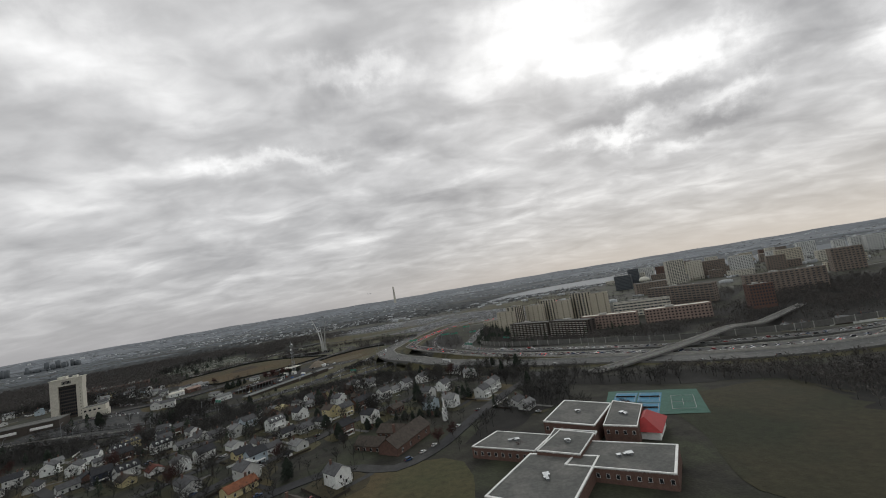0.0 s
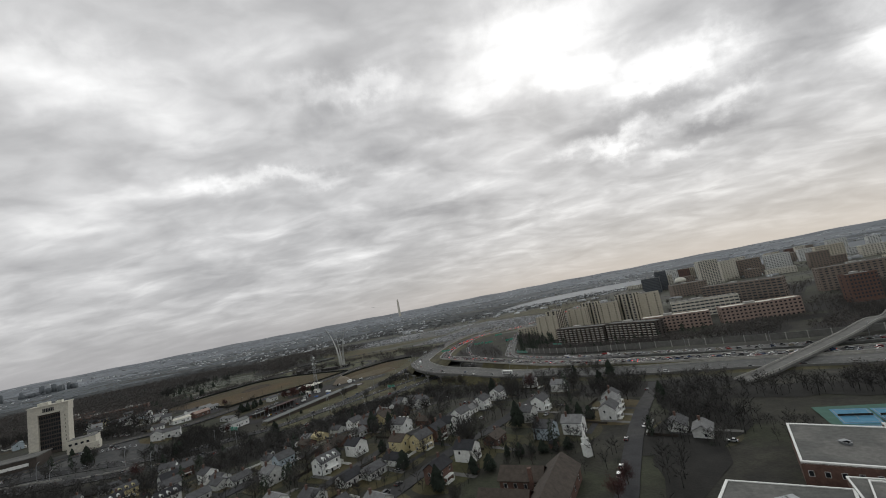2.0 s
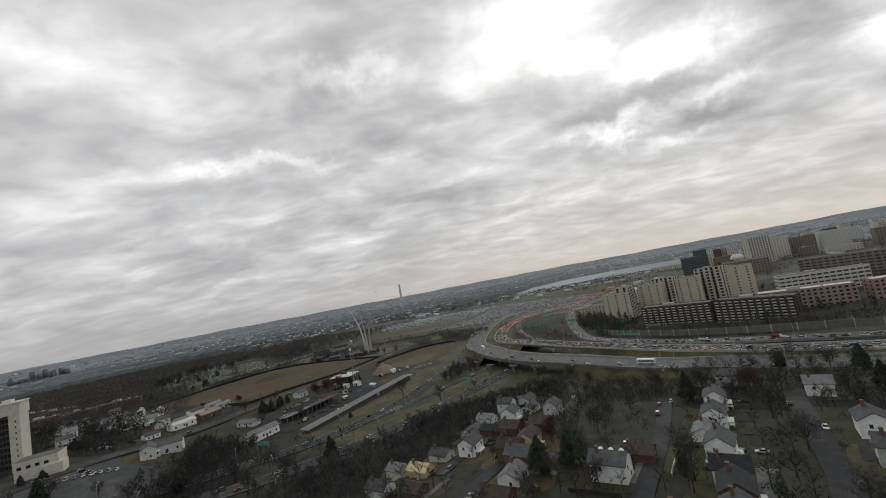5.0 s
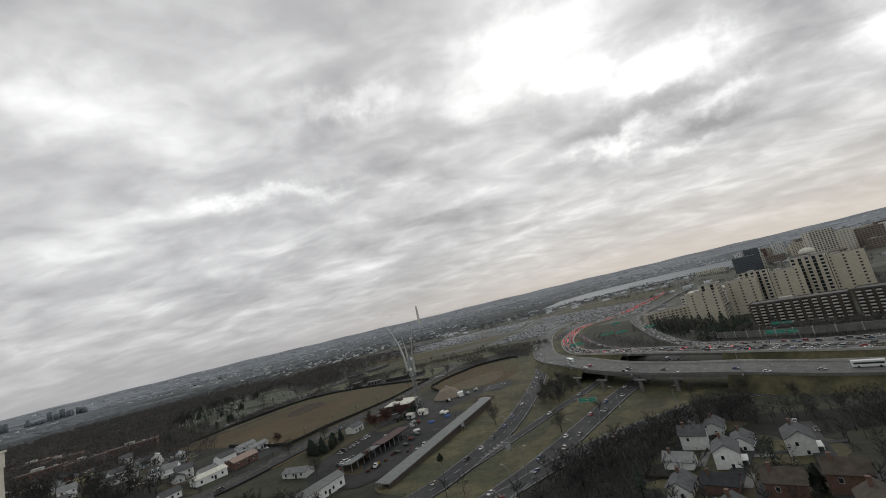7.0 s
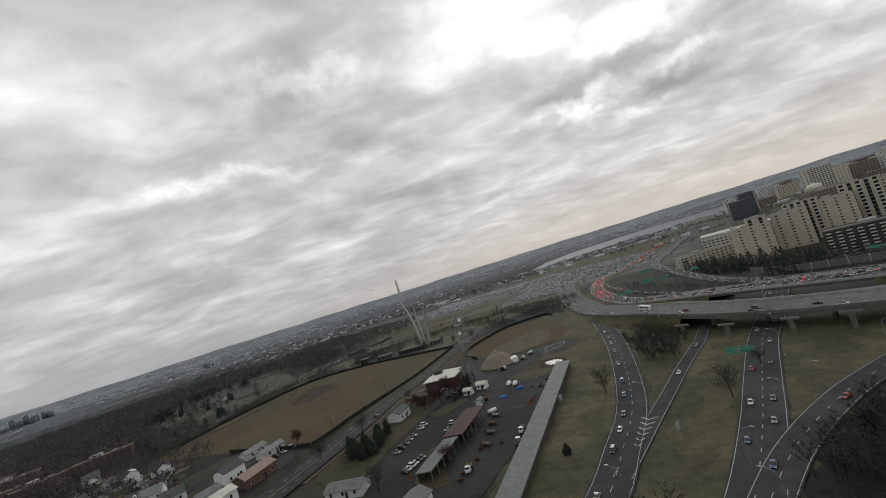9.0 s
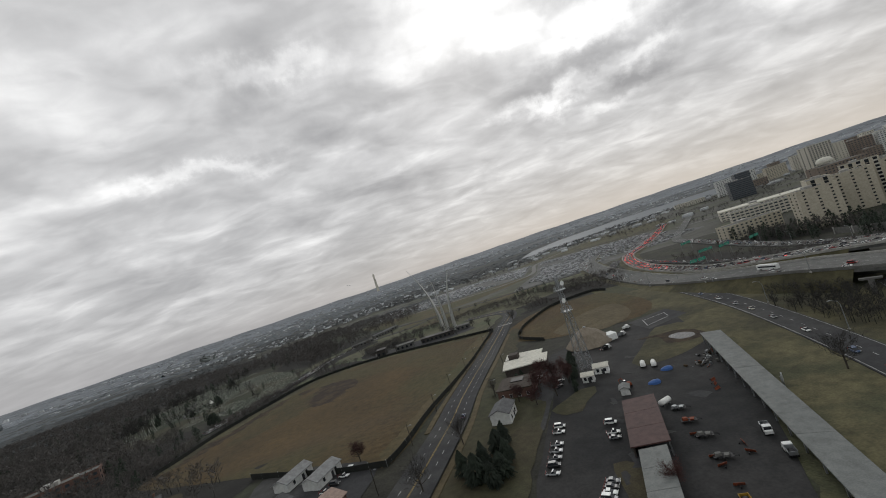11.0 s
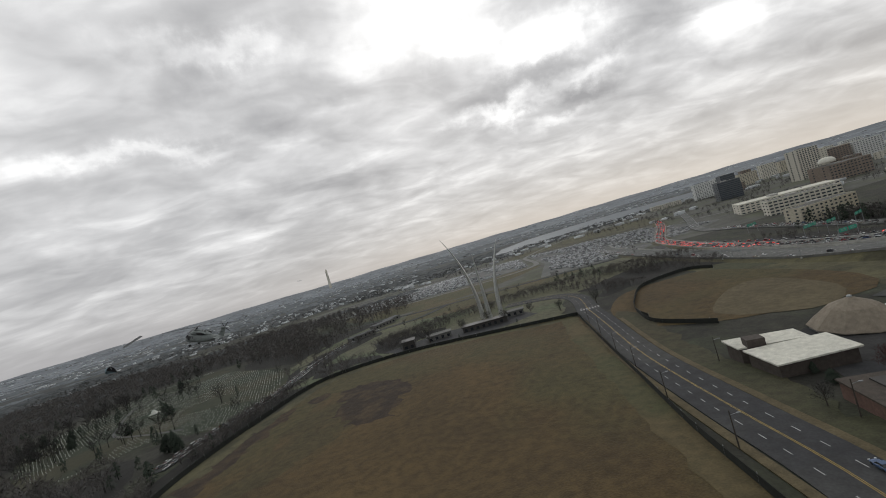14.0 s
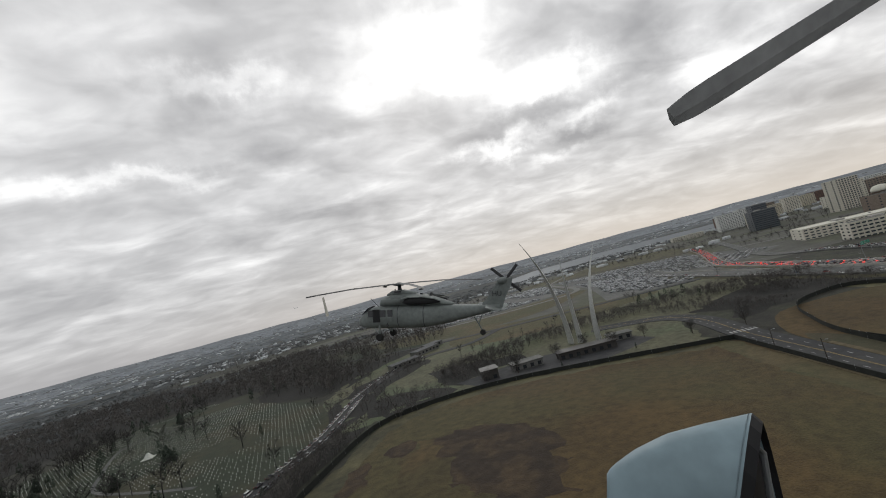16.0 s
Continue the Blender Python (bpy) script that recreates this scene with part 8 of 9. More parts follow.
for x, y, turn, w, n, back, lift in ((-106, 424, 145, 9, 2, False, 5.0), (-86, 640, 70, 10, 2, True, 5.0), (18, 455, 120, 16, 3, False, 7.0), (-8, 650, 4, 14, 3, False, 6.0), (30, 720, 4, 12, 3, False, 6.0), (-150, 395, 40, 3, 1, True, 2.5), (-168, 440, 40, 2, 1, True, 2.5), (-212, 362, 150, 9, 2, False, 5.0), (70, 520, 120, 14, 2, False, 6.0), (-56, 600, -8, 12, 2, False, 7.0), (6, 646, 8, 12, 2, False, 7.0), (36, 648, 12, 12, 2, False, 7.0)):
    g = thing("sign_gantry", "highway sign seen from behind on steel posts" if back else "green highway direction signs on a steel gantry", "road sign", "highway signs")
    g.matrix_basis = pose(x, y, gz(x, y) + (1.5 if x > -50 else 0), 0, 0, turn)
    for s in (-1, 1):
        part("post", Shell().tube([(s * w / 2, 0, -0.8), (s * w / 2, 0, lift + 1.4)], 0.12, 6), M["steel"], g)
    part("beam", Shell().tube([(-w / 2, 0, lift + 1.0), (w / 2, 0, lift + 1.0)], 0.10, 6).tube([(-w / 2, 0, lift + 0.2), (w / 2, 0, lift + 0.2)], 0.10, 6), M["steel"], g)
    for k in range(n):
        cx = -w / 2 + w * (k + 0.5) / n
        sg = part("sign_panel", Shell().box(cx, -0.2, lift - 0.3, w / n * 0.82, 0.12, 2.0), M["sign_back" if back else "sign_green"], g)
        if not back:
            for row in range(2):
                part("lettering_bar", Shell().box(cx, -0.275, lift + 0.3 + row * 0.7, w / n * (0.55 - 0.12 * row), 0.03, 0.22), M["paint_white"], sg)

# ---- vehicles ----
CARS = {}


CAR_SIZE = {"car": (3.0, 1.28, 1.0), "van": (3.25, 1.34, 1.3), "pickup": (3.4, 1.32, 1.12)}


def car_shells(kind):
    """Body with wheels, and glasshouse; the front looks along +x. Slots: paint, rubber, glass, tail lamp, head lamp."""
    L, W, H = CAR_SIZE[kind]

    def ring(x, z0, z1, w):
        return [(x, -w / 2, z0), (x, w / 2, z0), (x, w / 2, z1 - 0.06), (x, w / 2 - 0.12, z1), (x, -w / 2 + 0.12, z1), (x, -w / 2, z1 - 0.06)]

    hb = H * 0.58 if kind == "car" else H * 0.52
    body = Shell().loft([ring(-L / 2, 0.3, hb * 0.92, W * 0.86), ring(-L * 0.44, 0.2, hb, W), ring(0, 0.2, hb, W), ring(L * 0.36, 0.2, hb * 0.95, W), ring(L / 2, 0.3, hb * 0.78, W * 0.84)])
    x0, x1 = {"car": (-L * 0.36, L * 0.2), "van": (-L * 0.47, L * 0.34), "pickup": (-L * 0.1, L * 0.24)}[kind]
    cab = Shell().loft([ring(x0, hb - 0.05, hb + 0.05, W * 0.9), ring(x0 + 0.28, hb - 0.05, H - 0.04, W * 0.8), ring(x1 - 0.5, hb - 0.05, H - 0.04, W * 0.8), ring(x1, hb - 0.05, hb + 0.04, W * 0.9)])
    body.box((x0 + x1 - 0.2) / 2, 0, H - 0.05, (x1 - x0) - 0.85, W * 0.76, 0.06)
    if kind == "pickup":
        body.box(-L * 0.3, 0, hb - 0.02, L * 0.34, W * 0.8, 0.05, slot=1)
    for x in (-L * 0.31, L * 0.31):
        for y in (-W * 0.44, W * 0.44):
            body.tube([(x, y - 0.1, 0.25), (x, y + 0.1, 0.25)], 0.25, 6, slot=1)
    for y in (-W * 0.36, W * 0.36):
        body.box(-L / 2 - 0.05, y, 0.45, 0.1, W * 0.3, 0.3, slot=3)
        body.box(L / 2 + 0.02, y, 0.42, 0.08, W * 0.22, 0.16, slot=4)
    return body, cab


def car_mesh(kind, paint, lights):
    label = {"car": f"{PAINT_NAMES[paint]} saloon car", "van": f"{PAINT_NAMES[paint]} van with dark windows", "pickup": f"{PAINT_NAMES[paint]} pickup truck with an open bed"}[kind]
    name = {"pickup": "pickup_truck"}.get(kind, kind)
    body, cab = car_shells(kind)
    mats = [CAR_PAINTS[paint], M["tyre"], M["glass"], M["brake_light" if lights == "red" else "tail_lamp"], M["head_light" if lights == "white" else "trim"]]
    root = thing(name, label + " on the asphalt", {"pickup": "pickup truck"}.get(kind, kind), "vehicles")
    if lights:
        body.add(cab.v, cab.f, 2)
        bare = new(name, body.mesh(name, mats))
        tagged(bare, root["label"], root["category"], "vehicles")
        bpy.data.objects.remove(root)
        return bare
    part("body", body, mats, root)
    part("glasshouse", cab, M["glass"], root)
    return root


class Queue:
    """Far traffic gathered into one mesh, each car in its own paint."""

    def __init__(self):
        self.shell, self.kinds = Shell(), {k: car_shells(k) for k in CAR_SIZE}

    def add(self, kind, paint, m, red):
        body, cab = self.kinds[kind]
        n = len(CAR_PAINTS)
        slots = [paint, n, n + 1, n + 2 if red else n + 3, n + 4]
        for sh_, force in ((body, None), (cab, 2)):
            base = len(self.shell.v)
            self.shell.v += [tuple(m @ Vector(v)) for v in sh_.v]
            self.shell.f += [tuple(i + base for i in f) for f in sh_.f]
            self.shell.m += [slots[force if force is not None else k] for k in sh_.m]

    def finish(self, label):
        mats = CAR_PAINTS + [M["tyre"], M["glass"], M["brake_light"], M["tail_lamp"], M["trim"]]
        tagged(new("traffic_queue", self.shell.mesh("traffic_queue", mats)), label, "traffic", kind="stuff")


FAR_QUEUE = Queue()


def vehicle(kind, paint, x, y, z, turn, lights=None):
    key = (kind, paint, lights)
    m = pose(x, y, z, 0, 0, turn)
    if key in CARS:
        return copy_thing(CARS[key], m)
    CARS[key] = car_mesh(kind, paint, lights)
    CARS[key].matrix_basis = m
    return CARS[key]


MIX = [0, 0, 0, 1, 1, 2, 2, 3, 3, 4, 5, 6]
cem_road_parked = cem_road[:36]
random.seed(51)


def traffic(tops, lanes, gap, way, limit, lights=None, jitter=0.4, ymax=2000, xr=(-340, 420)):
    made, s = 0, 0.0
    for lane in lanes:
        run = random.uniform(0, gap)
        for a, b in zip(tops, tops[1:]):
            seg = (b[0] - a[0]).length
            while run < seg and made < limit:
                t = run / seg
                p, n, w = a[0].lerp(b[0], t), a[1], a[2]
                c = p + n * (lane * w / 2)
                if xr[0] < c.x < xr[1] and c.y < ymax:
                    z = a[4] + (a[3] - a[4]) * (lane + 1) / 2 + 0.02
                    d = b[0] - a[0]
                    turn = math.degrees(math.atan2(d.y, d.x)) + (0 if way > 0 else 180)
                    kind, paint = random.choice(("car", "car", "car", "van", "pickup")), random.choice(MIX)
                    if lights and (c.y > 500 or c.x > 90) and tops is not cem_road_parked:
                        FAR_QUEUE.add(kind, paint, pose(c.x, c.y, z, 0, 0, turn), lights == "red" and random.random() < (0.6 if 640 < c.y < 1150 else 0.06))
                        made += 1
                        run += gap * random.uniform(1 - jitter, 1 + jitter)
                        continue
                    vehicle(kind, paint, c.x, c.y, z, turn, (lights if 640 < c.y < 1150 or lights == "white" or random.random() < 0.05 else "dim") if lights else None)
                    made += 1
                run += gap * random.uniform(1 - jitter, 1 + jitter)
            run -= seg
    return made


traffic(high_2, (-0.62, 0.0, 0.62), 6.0, -1, 640, "red", ymax=1160)
traffic(high_3, (-0.55, 0.05, 0.6), 7.0, 1, 260, "dim", ymax=800)
traffic(high_1, (-0.7, -0.3, 0.1, 0.5), 30.0, 1, 60, "dim")
traffic(ramp_a, (-0.4, 0.4), 17.0, 1, 46, ymax=760)
traffic(road_c, (-0.5, 0.45), 22.0, 1, 36)
traffic(slip, (0.0,), 7.0, 1, 40, "red")
FAR_QUEUE.finish("slow queues of cars on the far highway, brake lamps lit along the bend")
traffic(ramp_b, (0.0,), 26.0, 1, 3)
traffic(road_d, (0.3,), 45.0, 1, 4)
traffic(pike, (-0.7,), 95.0, 1, 3)
cl = Cloudlet([Shell().box(0, 0, 0, 3.8, 1.6, 0.75).box(-0.2, 0, 0.75, 2.2, 1.4, 0.5, taper=0.8)])
cl2 = Cloudlet([Shell().box(0, 0, 0, 3.8, 1.6, 0.75).box(-0.2, 0, 0.75, 2.2, 1.4, 0.5, taper=0.8)])
for LOT in ([(-326, 1036), (-200, 972), (-64, 992), (40, 1258), (-60, 1340), (-296, 1254)], [(-120, 825), (-45, 950), (60, 1235), (230, 1095), (200, 915), (60, 870), (-40, 800)]):
  for i in range(220):
    for j in range(120):
        u, v = i * 3.2 - 350, j * 7.0 - 420
        x, y = 40 + 0.86 * u - 0.5 * v, 1010 + 0.5 * u + 0.86 * v
        if polygon_has(LOT, x, y) and random.random() < 0.62 and noise.noise(Vector((x * 0.015, y * 0.015, 2))) > -0.25:
            random.choice((cl, cl2)).add(0, x, y, gz(x, y) + 0.15, 1.05, radians(120) + random.uniform(-0.05, 0.05))
cl.finish("parked_cars", CAR_PAINTS[1], "rows of silver parked cars in a far car park", "parked cars")
cl2.finish("parked_cars", CAR_PAINTS[3], "rows of dark parked cars in a far car park", "parked cars")
# parked along the cemetery road, streets, offices and yard
random.seed(52)
MIX, KEEP = [0, 0, 0, 0, 1, 1, 2, 3], MIX
traffic(cem_road_parked, (0.75, -0.7), 4.4, 1, 84, "dim", 0.25, xr=(-420, 0))
MIX = KEEP
for line, w in STREETS:
    pts = smooth_line(line, 6.0)
    for p, n in zip(pts, normals(pts)):
        if random.random() < 0.24:
            s = random.choice((-1, 1))
            c = p + n * s * (w / 2 - 0.8)
            vehicle(random.choice(("car", "car", "van")), random.choice(MIX), c.x, c.y, gz(p.x, p.y) + 0.32, math.degrees(math.atan2(-n.x, n.y)) + (0 if s > 0 else 180))
for x, y, turn, kind in HOMES:
    if random.random() < 0.4:
        (cx, cy) = plot(x, y, turn, random.choice((-5.2, 5.2)), 0, -8.0, 0)[0]
        if not near_road(cx, cy, 2) and not any(math.hypot(cx - a, cy - b) < 5.5 for a, b in TAKEN):
            vehicle(random.choice(("car", "car", "van", "pickup")), random.choice(MIX), cx, cy, gz(cx, cy) + 0.25, turn + 90 + random.uniform(-5, 5), "dim")
for x0, y0, dx, dy, n, turn in ((-312, 352, 2.4, -1.2, 7, 60), (-300, 362, 2.5, -1.3, 6, 60), (-232.5, 438.5, 1.45, 2.8, 8, -28), (-213.5, 443.5, 1.0, 2.5, 4, -28), (-205.5, 496, -2.4, -4.6, 3, 24), (-214, 503, 2.2, 1.0, 2, 20), (-228.5, 421.5, 1.15, 1.45, 7, -38), (-178, 514, 2.2, 1.6, 3, 10), (8, 112, 2.4, -1.6, 6, 55), (-300, 350, 2.6, 1.6, 9, -60), (-334, 408, 2.3, -1.1, 8, 60), (-352, 424, 2.3, -1.1, 9, 60), (-388, 446, 2.3, -1.0, 9, 60), (-284, 474, -2.2, -3.2, 6, -25)):
    for k in range(n):
        if random.random() < 0.85:
            x, y = x0 + dx * k, y0 + dy * k
            vehicle(random.choice(("car", "pickup", "van")), random.choice(MIX[:9]), x, y, gz(x, y) + 0.2, turn + random.uniform(-4, 4), "dim" if x < -280 else None)


def truck(x, y, turn, cab, box, label, L=7.5, z=None):
    root = thing("truck", label, "truck", "works vehicles")
    root.matrix_basis = pose(x, y, gz(x, y) + 0.2 if z is None else z + 0.03, 0, 0, turn) @ Matrix.Diagonal((0.82, 0.82, 0.82, 1))
    part("cab", Shell().loft([[(x_, -0.95, 0.5), (x_, 0.95, 0.5), (x_, 0.95, z_), (x_, -0.95, z_)] for x_, z_ in ((L / 2 - 1.9, 2.3), (L / 2 - 0.7, 2.3), (L / 2 - 0.4, 1.5), (L / 2, 1.3))]), cab, root)
    part("windscreen", Shell().box(L / 2 - 0.75, 0, 1.5, 0.7, 1.7, 0.7), M["glass"], root)
    u0, u1 = -L / 2 + 0.2, L / 2 - 2.1
    for v in (-1, 1):
        part("body_side", Shell().loft([[(u, v * 0.8, 0.95), (u, v * 1.0, 1.9), (u, v * 0.9, 1.95), (u, v * 0.7, 1.05)] for u in (u0, u1)]), box, root)
    part("bed", Shell().box((u0 + u1) / 2, 0, 0.9, u1 - u0, 1.6, 0.12), box, root)
    part("headboard", Shell().box(u1, 0, 0.9, 0.12, 1.9, 1.3), box, root)
    part("cab_guard", Shell().box(u1 + 0.35, 0, 2.1, 0.8, 1.9, 0.08), box, root)
    part("tailgate", Shell().box(u0, 0, 0.95, 0.1, 1.8, 0.9), box, root)
    part("load", Shell().loft([[(u0 + (u1 - u0) * a, -0.78, 1.1), (u0 + (u1 - u0) * a, 0.78, 1.1), (u0 + (u1 - u0) * a, 0.4, 1.1 + h), (u0 + (u1 - u0) * a, -0.4, 1.1 + h)] for a, h in ((0.05, 0.2), (0.3, 0.55), (0.6, 0.7), (0.95, 0.3))]), M["black"] if box is not W_ else W_, root)
    part("chassis", Shell().box(-0.3, 0, 0.5, L - 1.0, 0.9, 0.4), M["black"], root)
    wheel = Shell().tube([(0, -0.18, 0), (0, 0.18, 0)], 0.42, 10).mesh("wheel", M["tyre"])
    for x_ in (-L * 0.3, -L * 0.16, L * 0.34):
        for y_ in (-0.9, 0.9):
            p = part("wheel", wheel, None, root)
            p.matrix_basis = pose(x_, y_, 0.42)


W_, O_, G_ = CAR_PAINTS[0], M["orange"], M["steel"]
for x, y, t, c, b, label in (
        (-156, 532, 20, W_, W_, "white tanker truck in the works yard"), (-163, 524, 20, W_, G_, "white works truck with a grey body"), (-177, 513, 10, W_, M["black"], "white works truck with a dark body"),
        (-190.5, 418.5, 62, W_, G_, "white dump truck with a steel body beside the shed"), (-207.8, 410.5, -112, W_, M["plant_yellow"], "white truck with a yellow body beside the open shed"), (-187, 427, 240, W_, G_, "white truck parked under the long shed")):
    truck(x, y, t, c, b, label, 4.6)
for x, y in ((-186.5, 466.4), (-177, 473.5)):
    tp = thing("covered_heap", "blue tarpaulin heap in the works yard", "covered heap")
    tp.matrix_basis = pose(x, y, gz(x, y) + 0.15)
    rings = [[(r * math.cos(t) * (1 + 0.15 * math.sin(3 * t)), r * 0.7 * math.sin(t), z) for t in (2 * math.pi * k / 12 for k in range(12))] for r, z in ((2.2, 0), (1.8, 0.6), (0.8, 1.0), (0.1, 1.1))]
    part("tarpaulin", Shell().loft(rings), M["blue_tarp"], tp)
random.seed(57)
plough = thing("snow_plough", "orange snow plough blade standing on the asphalt", "snow plough", "plough blades")
part("blade", Shell().loft([[(x, 0.0, 0), (x, 0.12, 0), (x, 0.34, 0.35), (x, 0.5, 0.9), (x, 0.4, 0.9), (x, 0.24, 0.35)] for x in (-1.3, 1.3)]), M["orange"], plough)
part("brace", Shell().tube([(-0.5, 0.3, 0.3), (0, 1.5, 0.25)], 0.06, 5).tube([(0.5, 0.3, 0.3), (0, 1.5, 0.25)], 0.06, 5).box(0, 1.5, 0, 0.3, 0.3, 0.5), M["black"], plough)
PLOUGHS = [(-204.6 + 1.0 * k, 416 + 3.1 * k, 150 + 12 * (k % 3)) for k in (0, 2, 3, 6)] + [(-174.5, 456, 20), (-176, 453.5, 40), (-178, 450.5, 15), (-193.5, 426, 70), (-195, 423, 120), (-210, 410, 200), (-211, 406.5, 170), (-226.5, 416.5, 50)]
for k, (x, y, turn) in enumerate(PLOUGHS):
    m = pose(x, y, gz(x, y) + 0.2, 0, 0, turn) @ Matrix.Diagonal((0.75, 0.75, 0.75, 1))
    if k:
        copy_thing(plough, m).matrix_basis = m
    else:
        plough.matrix_basis = m


def flat_trailer(x, y, turn, cover):
    """A two-axle equipment trailer; with a humped white cover where it has one."""
    root = thing("trailer", "white covered trailer on the grass island" if cover else "black flat equipment trailer beside the shed", "trailer", "trailers of the works yard")
    root.matrix_basis = pose(x, y, gz(x, y) + 0.22, 0, 0, turn)
    part("deck", Shell().box(0, 0, 0.42, 3.6, 1.6, 0.12), M["black"], root)
    part("drawbar", Shell().tube([(1.7, -0.5, 0.45), (2.9, 0, 0.4)], 0.05, 5).tube([(1.7, 0.5, 0.45), (2.9, 0, 0.4)], 0.05, 5).box(2.8, 0, 0, 0.1, 0.1, 0.42), M["black"], root)
    tyre = Shell().tube([(0, -0.1, 0), (0, 0.1, 0)], 0.28, 10).mesh("wheel", M["tyre"])
    for u in (-0.7, 0.0):
        for v in (-0.88, 0.88):
            part("wheel", tyre, None, root).matrix_basis = pose(u, v, 0.28)
    if cover:
        part("cover", Shell().loft([[(u, math.cos(a) * w, 0.54 + h * max(0.0, math.sin(a)) ** 0.7) for a in (math.pi * k / 8 for k in range(9))] for u, w, h in ((-1.85, 0.7, 0.9), (-1.6, 0.85, 1.35), (0, 0.9, 1.5), (1.5, 0.85, 1.3), (1.95, 0.6, 0.7))]), M["trim"], root)
    else:
        part("load", Shell().box(-0.8, 0.1, 0.54, 1.3, 0.9, 0.6, 8, taper=0.8).box(0.7, -0.1, 0.54, 0.9, 1.1, 0.35, -12).tube([(-1.6, 0.5, 0.7), (1.5, 0.4, 0.8)], 0.08, 6), M[("orange", "steel", "concrete_dark")[int(abs(x * 7)) % 3]], root)


for x, y, turn, cover in ((-180.3, 481.8, 60, 1), (-177.6, 479.6, 58, 1), (-200.5, 424, -30, 0), (-197.5, 432.5, -28, 0), (-195.5, 440, -25, 0), (-193, 447, -30, 0)):
    flat_trailer(x, y, turn, cover)
tank = thing("water_tank", "white cylindrical tank lying on a steel cradle", "tank")
tank.matrix_basis = pose(-193.6, 451.5, gz(-193.6, 451.5) + 0.2, 0, 0, 15)
part("shell", Shell().tube([(-1.9, 0, 1.0), (-1.75, 0, 1.0), (1.75, 0, 1.0), (1.9, 0, 1.0)], [0.4, 0.75, 0.75, 0.4], 14), M["trim"], tank, smooth=True)
for u in (-1.1, 1.1):
    part("cradle", Shell().box(u, 0, 0, 0.25, 1.2, 0.5), M["steel"], tank)
digger = thing("excavator", "small orange excavator with a folded arm", "excavator")
digger.matrix_basis = pose(-194, 469.5, gz(-194, 469.5) + 0.2, 0, 0, 110)
for v in (-0.75, 0.75):
    part("track", Shell().loft([[(u, v - 0.2, z0), (u, v + 0.2, z0), (u, v + 0.2, z1), (u, v - 0.2, z1)] for u, z0, z1 in ((-1.3, 0.2, 0.4), (-1.1, 0.0, 0.6), (1.1, 0.0, 0.6), (1.3, 0.2, 0.4))]), M["tyre"], digger)
part("house", Shell().loft([[(u, -0.8, 0.65), (u, 0.8, 0.65), (u, 0.7, z), (u, -0.7, z)] for u, z in ((-1.3, 1.4), (-0.9, 1.6), (0.1, 1.6), (0.8, 1.2))]), M["orange"], digger)
part("cab", Shell().box(0.25, 0.35, 1.2, 0.9, 0.8, 1.1, taper=0.85), M["glass"], digger)
part("arm", Shell().tube([(0.8, -0.2, 1.2), (2.0, -0.2, 2.6), (3.3, -0.2, 1.6), (3.1, -0.2, 0.5)], [0.18, 0.16, 0.13, 0.1], 6), M["orange"], digger)
part("bucket", Shell().loft([[(u, v, z) for u, z in ((2.8, 0.1), (3.4, 0.1), (3.5, 0.6), (2.9, 0.55))] for v in (-0.55, 0.15)]), M["black"], digger)
for x0, y0, n in ((-168, 468.5, 26), (-161.5, 473.5, 18)):
    heap = thing("scrap_heap", "heap of dark scrap metal and old plant parts", "scrap heap")
    heap.matrix_basis = pose(x0, y0, gz(x0, y0) + 0.18)
    for k in range(n):
        u, v = random.gauss(0, 2.0), random.gauss(0, 1.3)
        if k % 3:
            part("scrap_piece", Shell().box(u, v, 0, random.uniform(0.5, 1.7), random.uniform(0.3, 0.9), random.uniform(0.25, 0.9), random.uniform(0, 180), taper=random.uniform(0.5, 1.0)), M[random.choice(("black", "granite", "concrete_dark", "steel", "earth"))], heap)
        else:
            a = random.uniform(0, 6.28)
            part("scrap_pipe", Shell().tube([(u, v, 0.1), (u + 1.6 * math.cos(a), v + 1.6 * math.sin(a), random.uniform(0.1, 1.1))], random.uniform(0.05, 0.14), 6), M[random.choice(("steel", "black", "orange"))], heap)
for x, y, box, label in ((75, 395, CAR_PAINTS[4], "red box lorry on the highway"), (50, 425, W_, "white box lorry on the highway")):
    p, n, w, za, zb = min(high_3, key=lambda q: (q[0] - Vector((x, y, 0))).length)
    truck(p.x, p.y, math.degrees(math.atan2(-n.x, n.y)), W_, box, label, 7.5, (za + zb) / 2)
for x, y, turn, c, label in ((-10, 378, -40, 0, "white coach on the highway"), (-66, 520, 110, 0, "long white coach on the highway")):
    p, n, w, za, zb = min(high_1, key=lambda q: (q[0] - Vector((x, y, 0))).length)
    b = thing("coach", label, "coach", "vehicles")
    b.matrix_basis = pose(p.x, p.y, za + 0.05, 0, 0, math.degrees(math.atan2(-n.x, n.y)))
    part("body", Shell().box(0, 0, 0.4, 9.5, 2.0, 2.2).box(0, 0, 2.6, 9.2, 1.8, 0.12), CAR_PAINTS[c], b)
    part("glass_band", Shell().box(0.2, 0, 1.4, 8.6, 2.06, 0.7), M["glass"], b)
    wheel = Shell().tube([(0, -0.18, 0), (0, 0.18, 0)], 0.42, 10).mesh("wheel", M["tyre"])
    for x_ in (-2.8, 3.2):
        for y_ in (-0.9, 0.9):
            q = part("wheel", wheel, None, b)
            q.matrix_basis = pose(x_, y_, 0.42)

# ---- the other helicopter, flying ahead on the left ----
heli = thing("helicopter", "haze-grey naval utility helicopter in flight over the town", "helicopter")
heli.matrix_basis = pose(-345.25, 536.80, 67.62, 2.2, -10.6, 144.66) @ Matrix.Diagonal((0.78, 0.78, 0.78, 1))


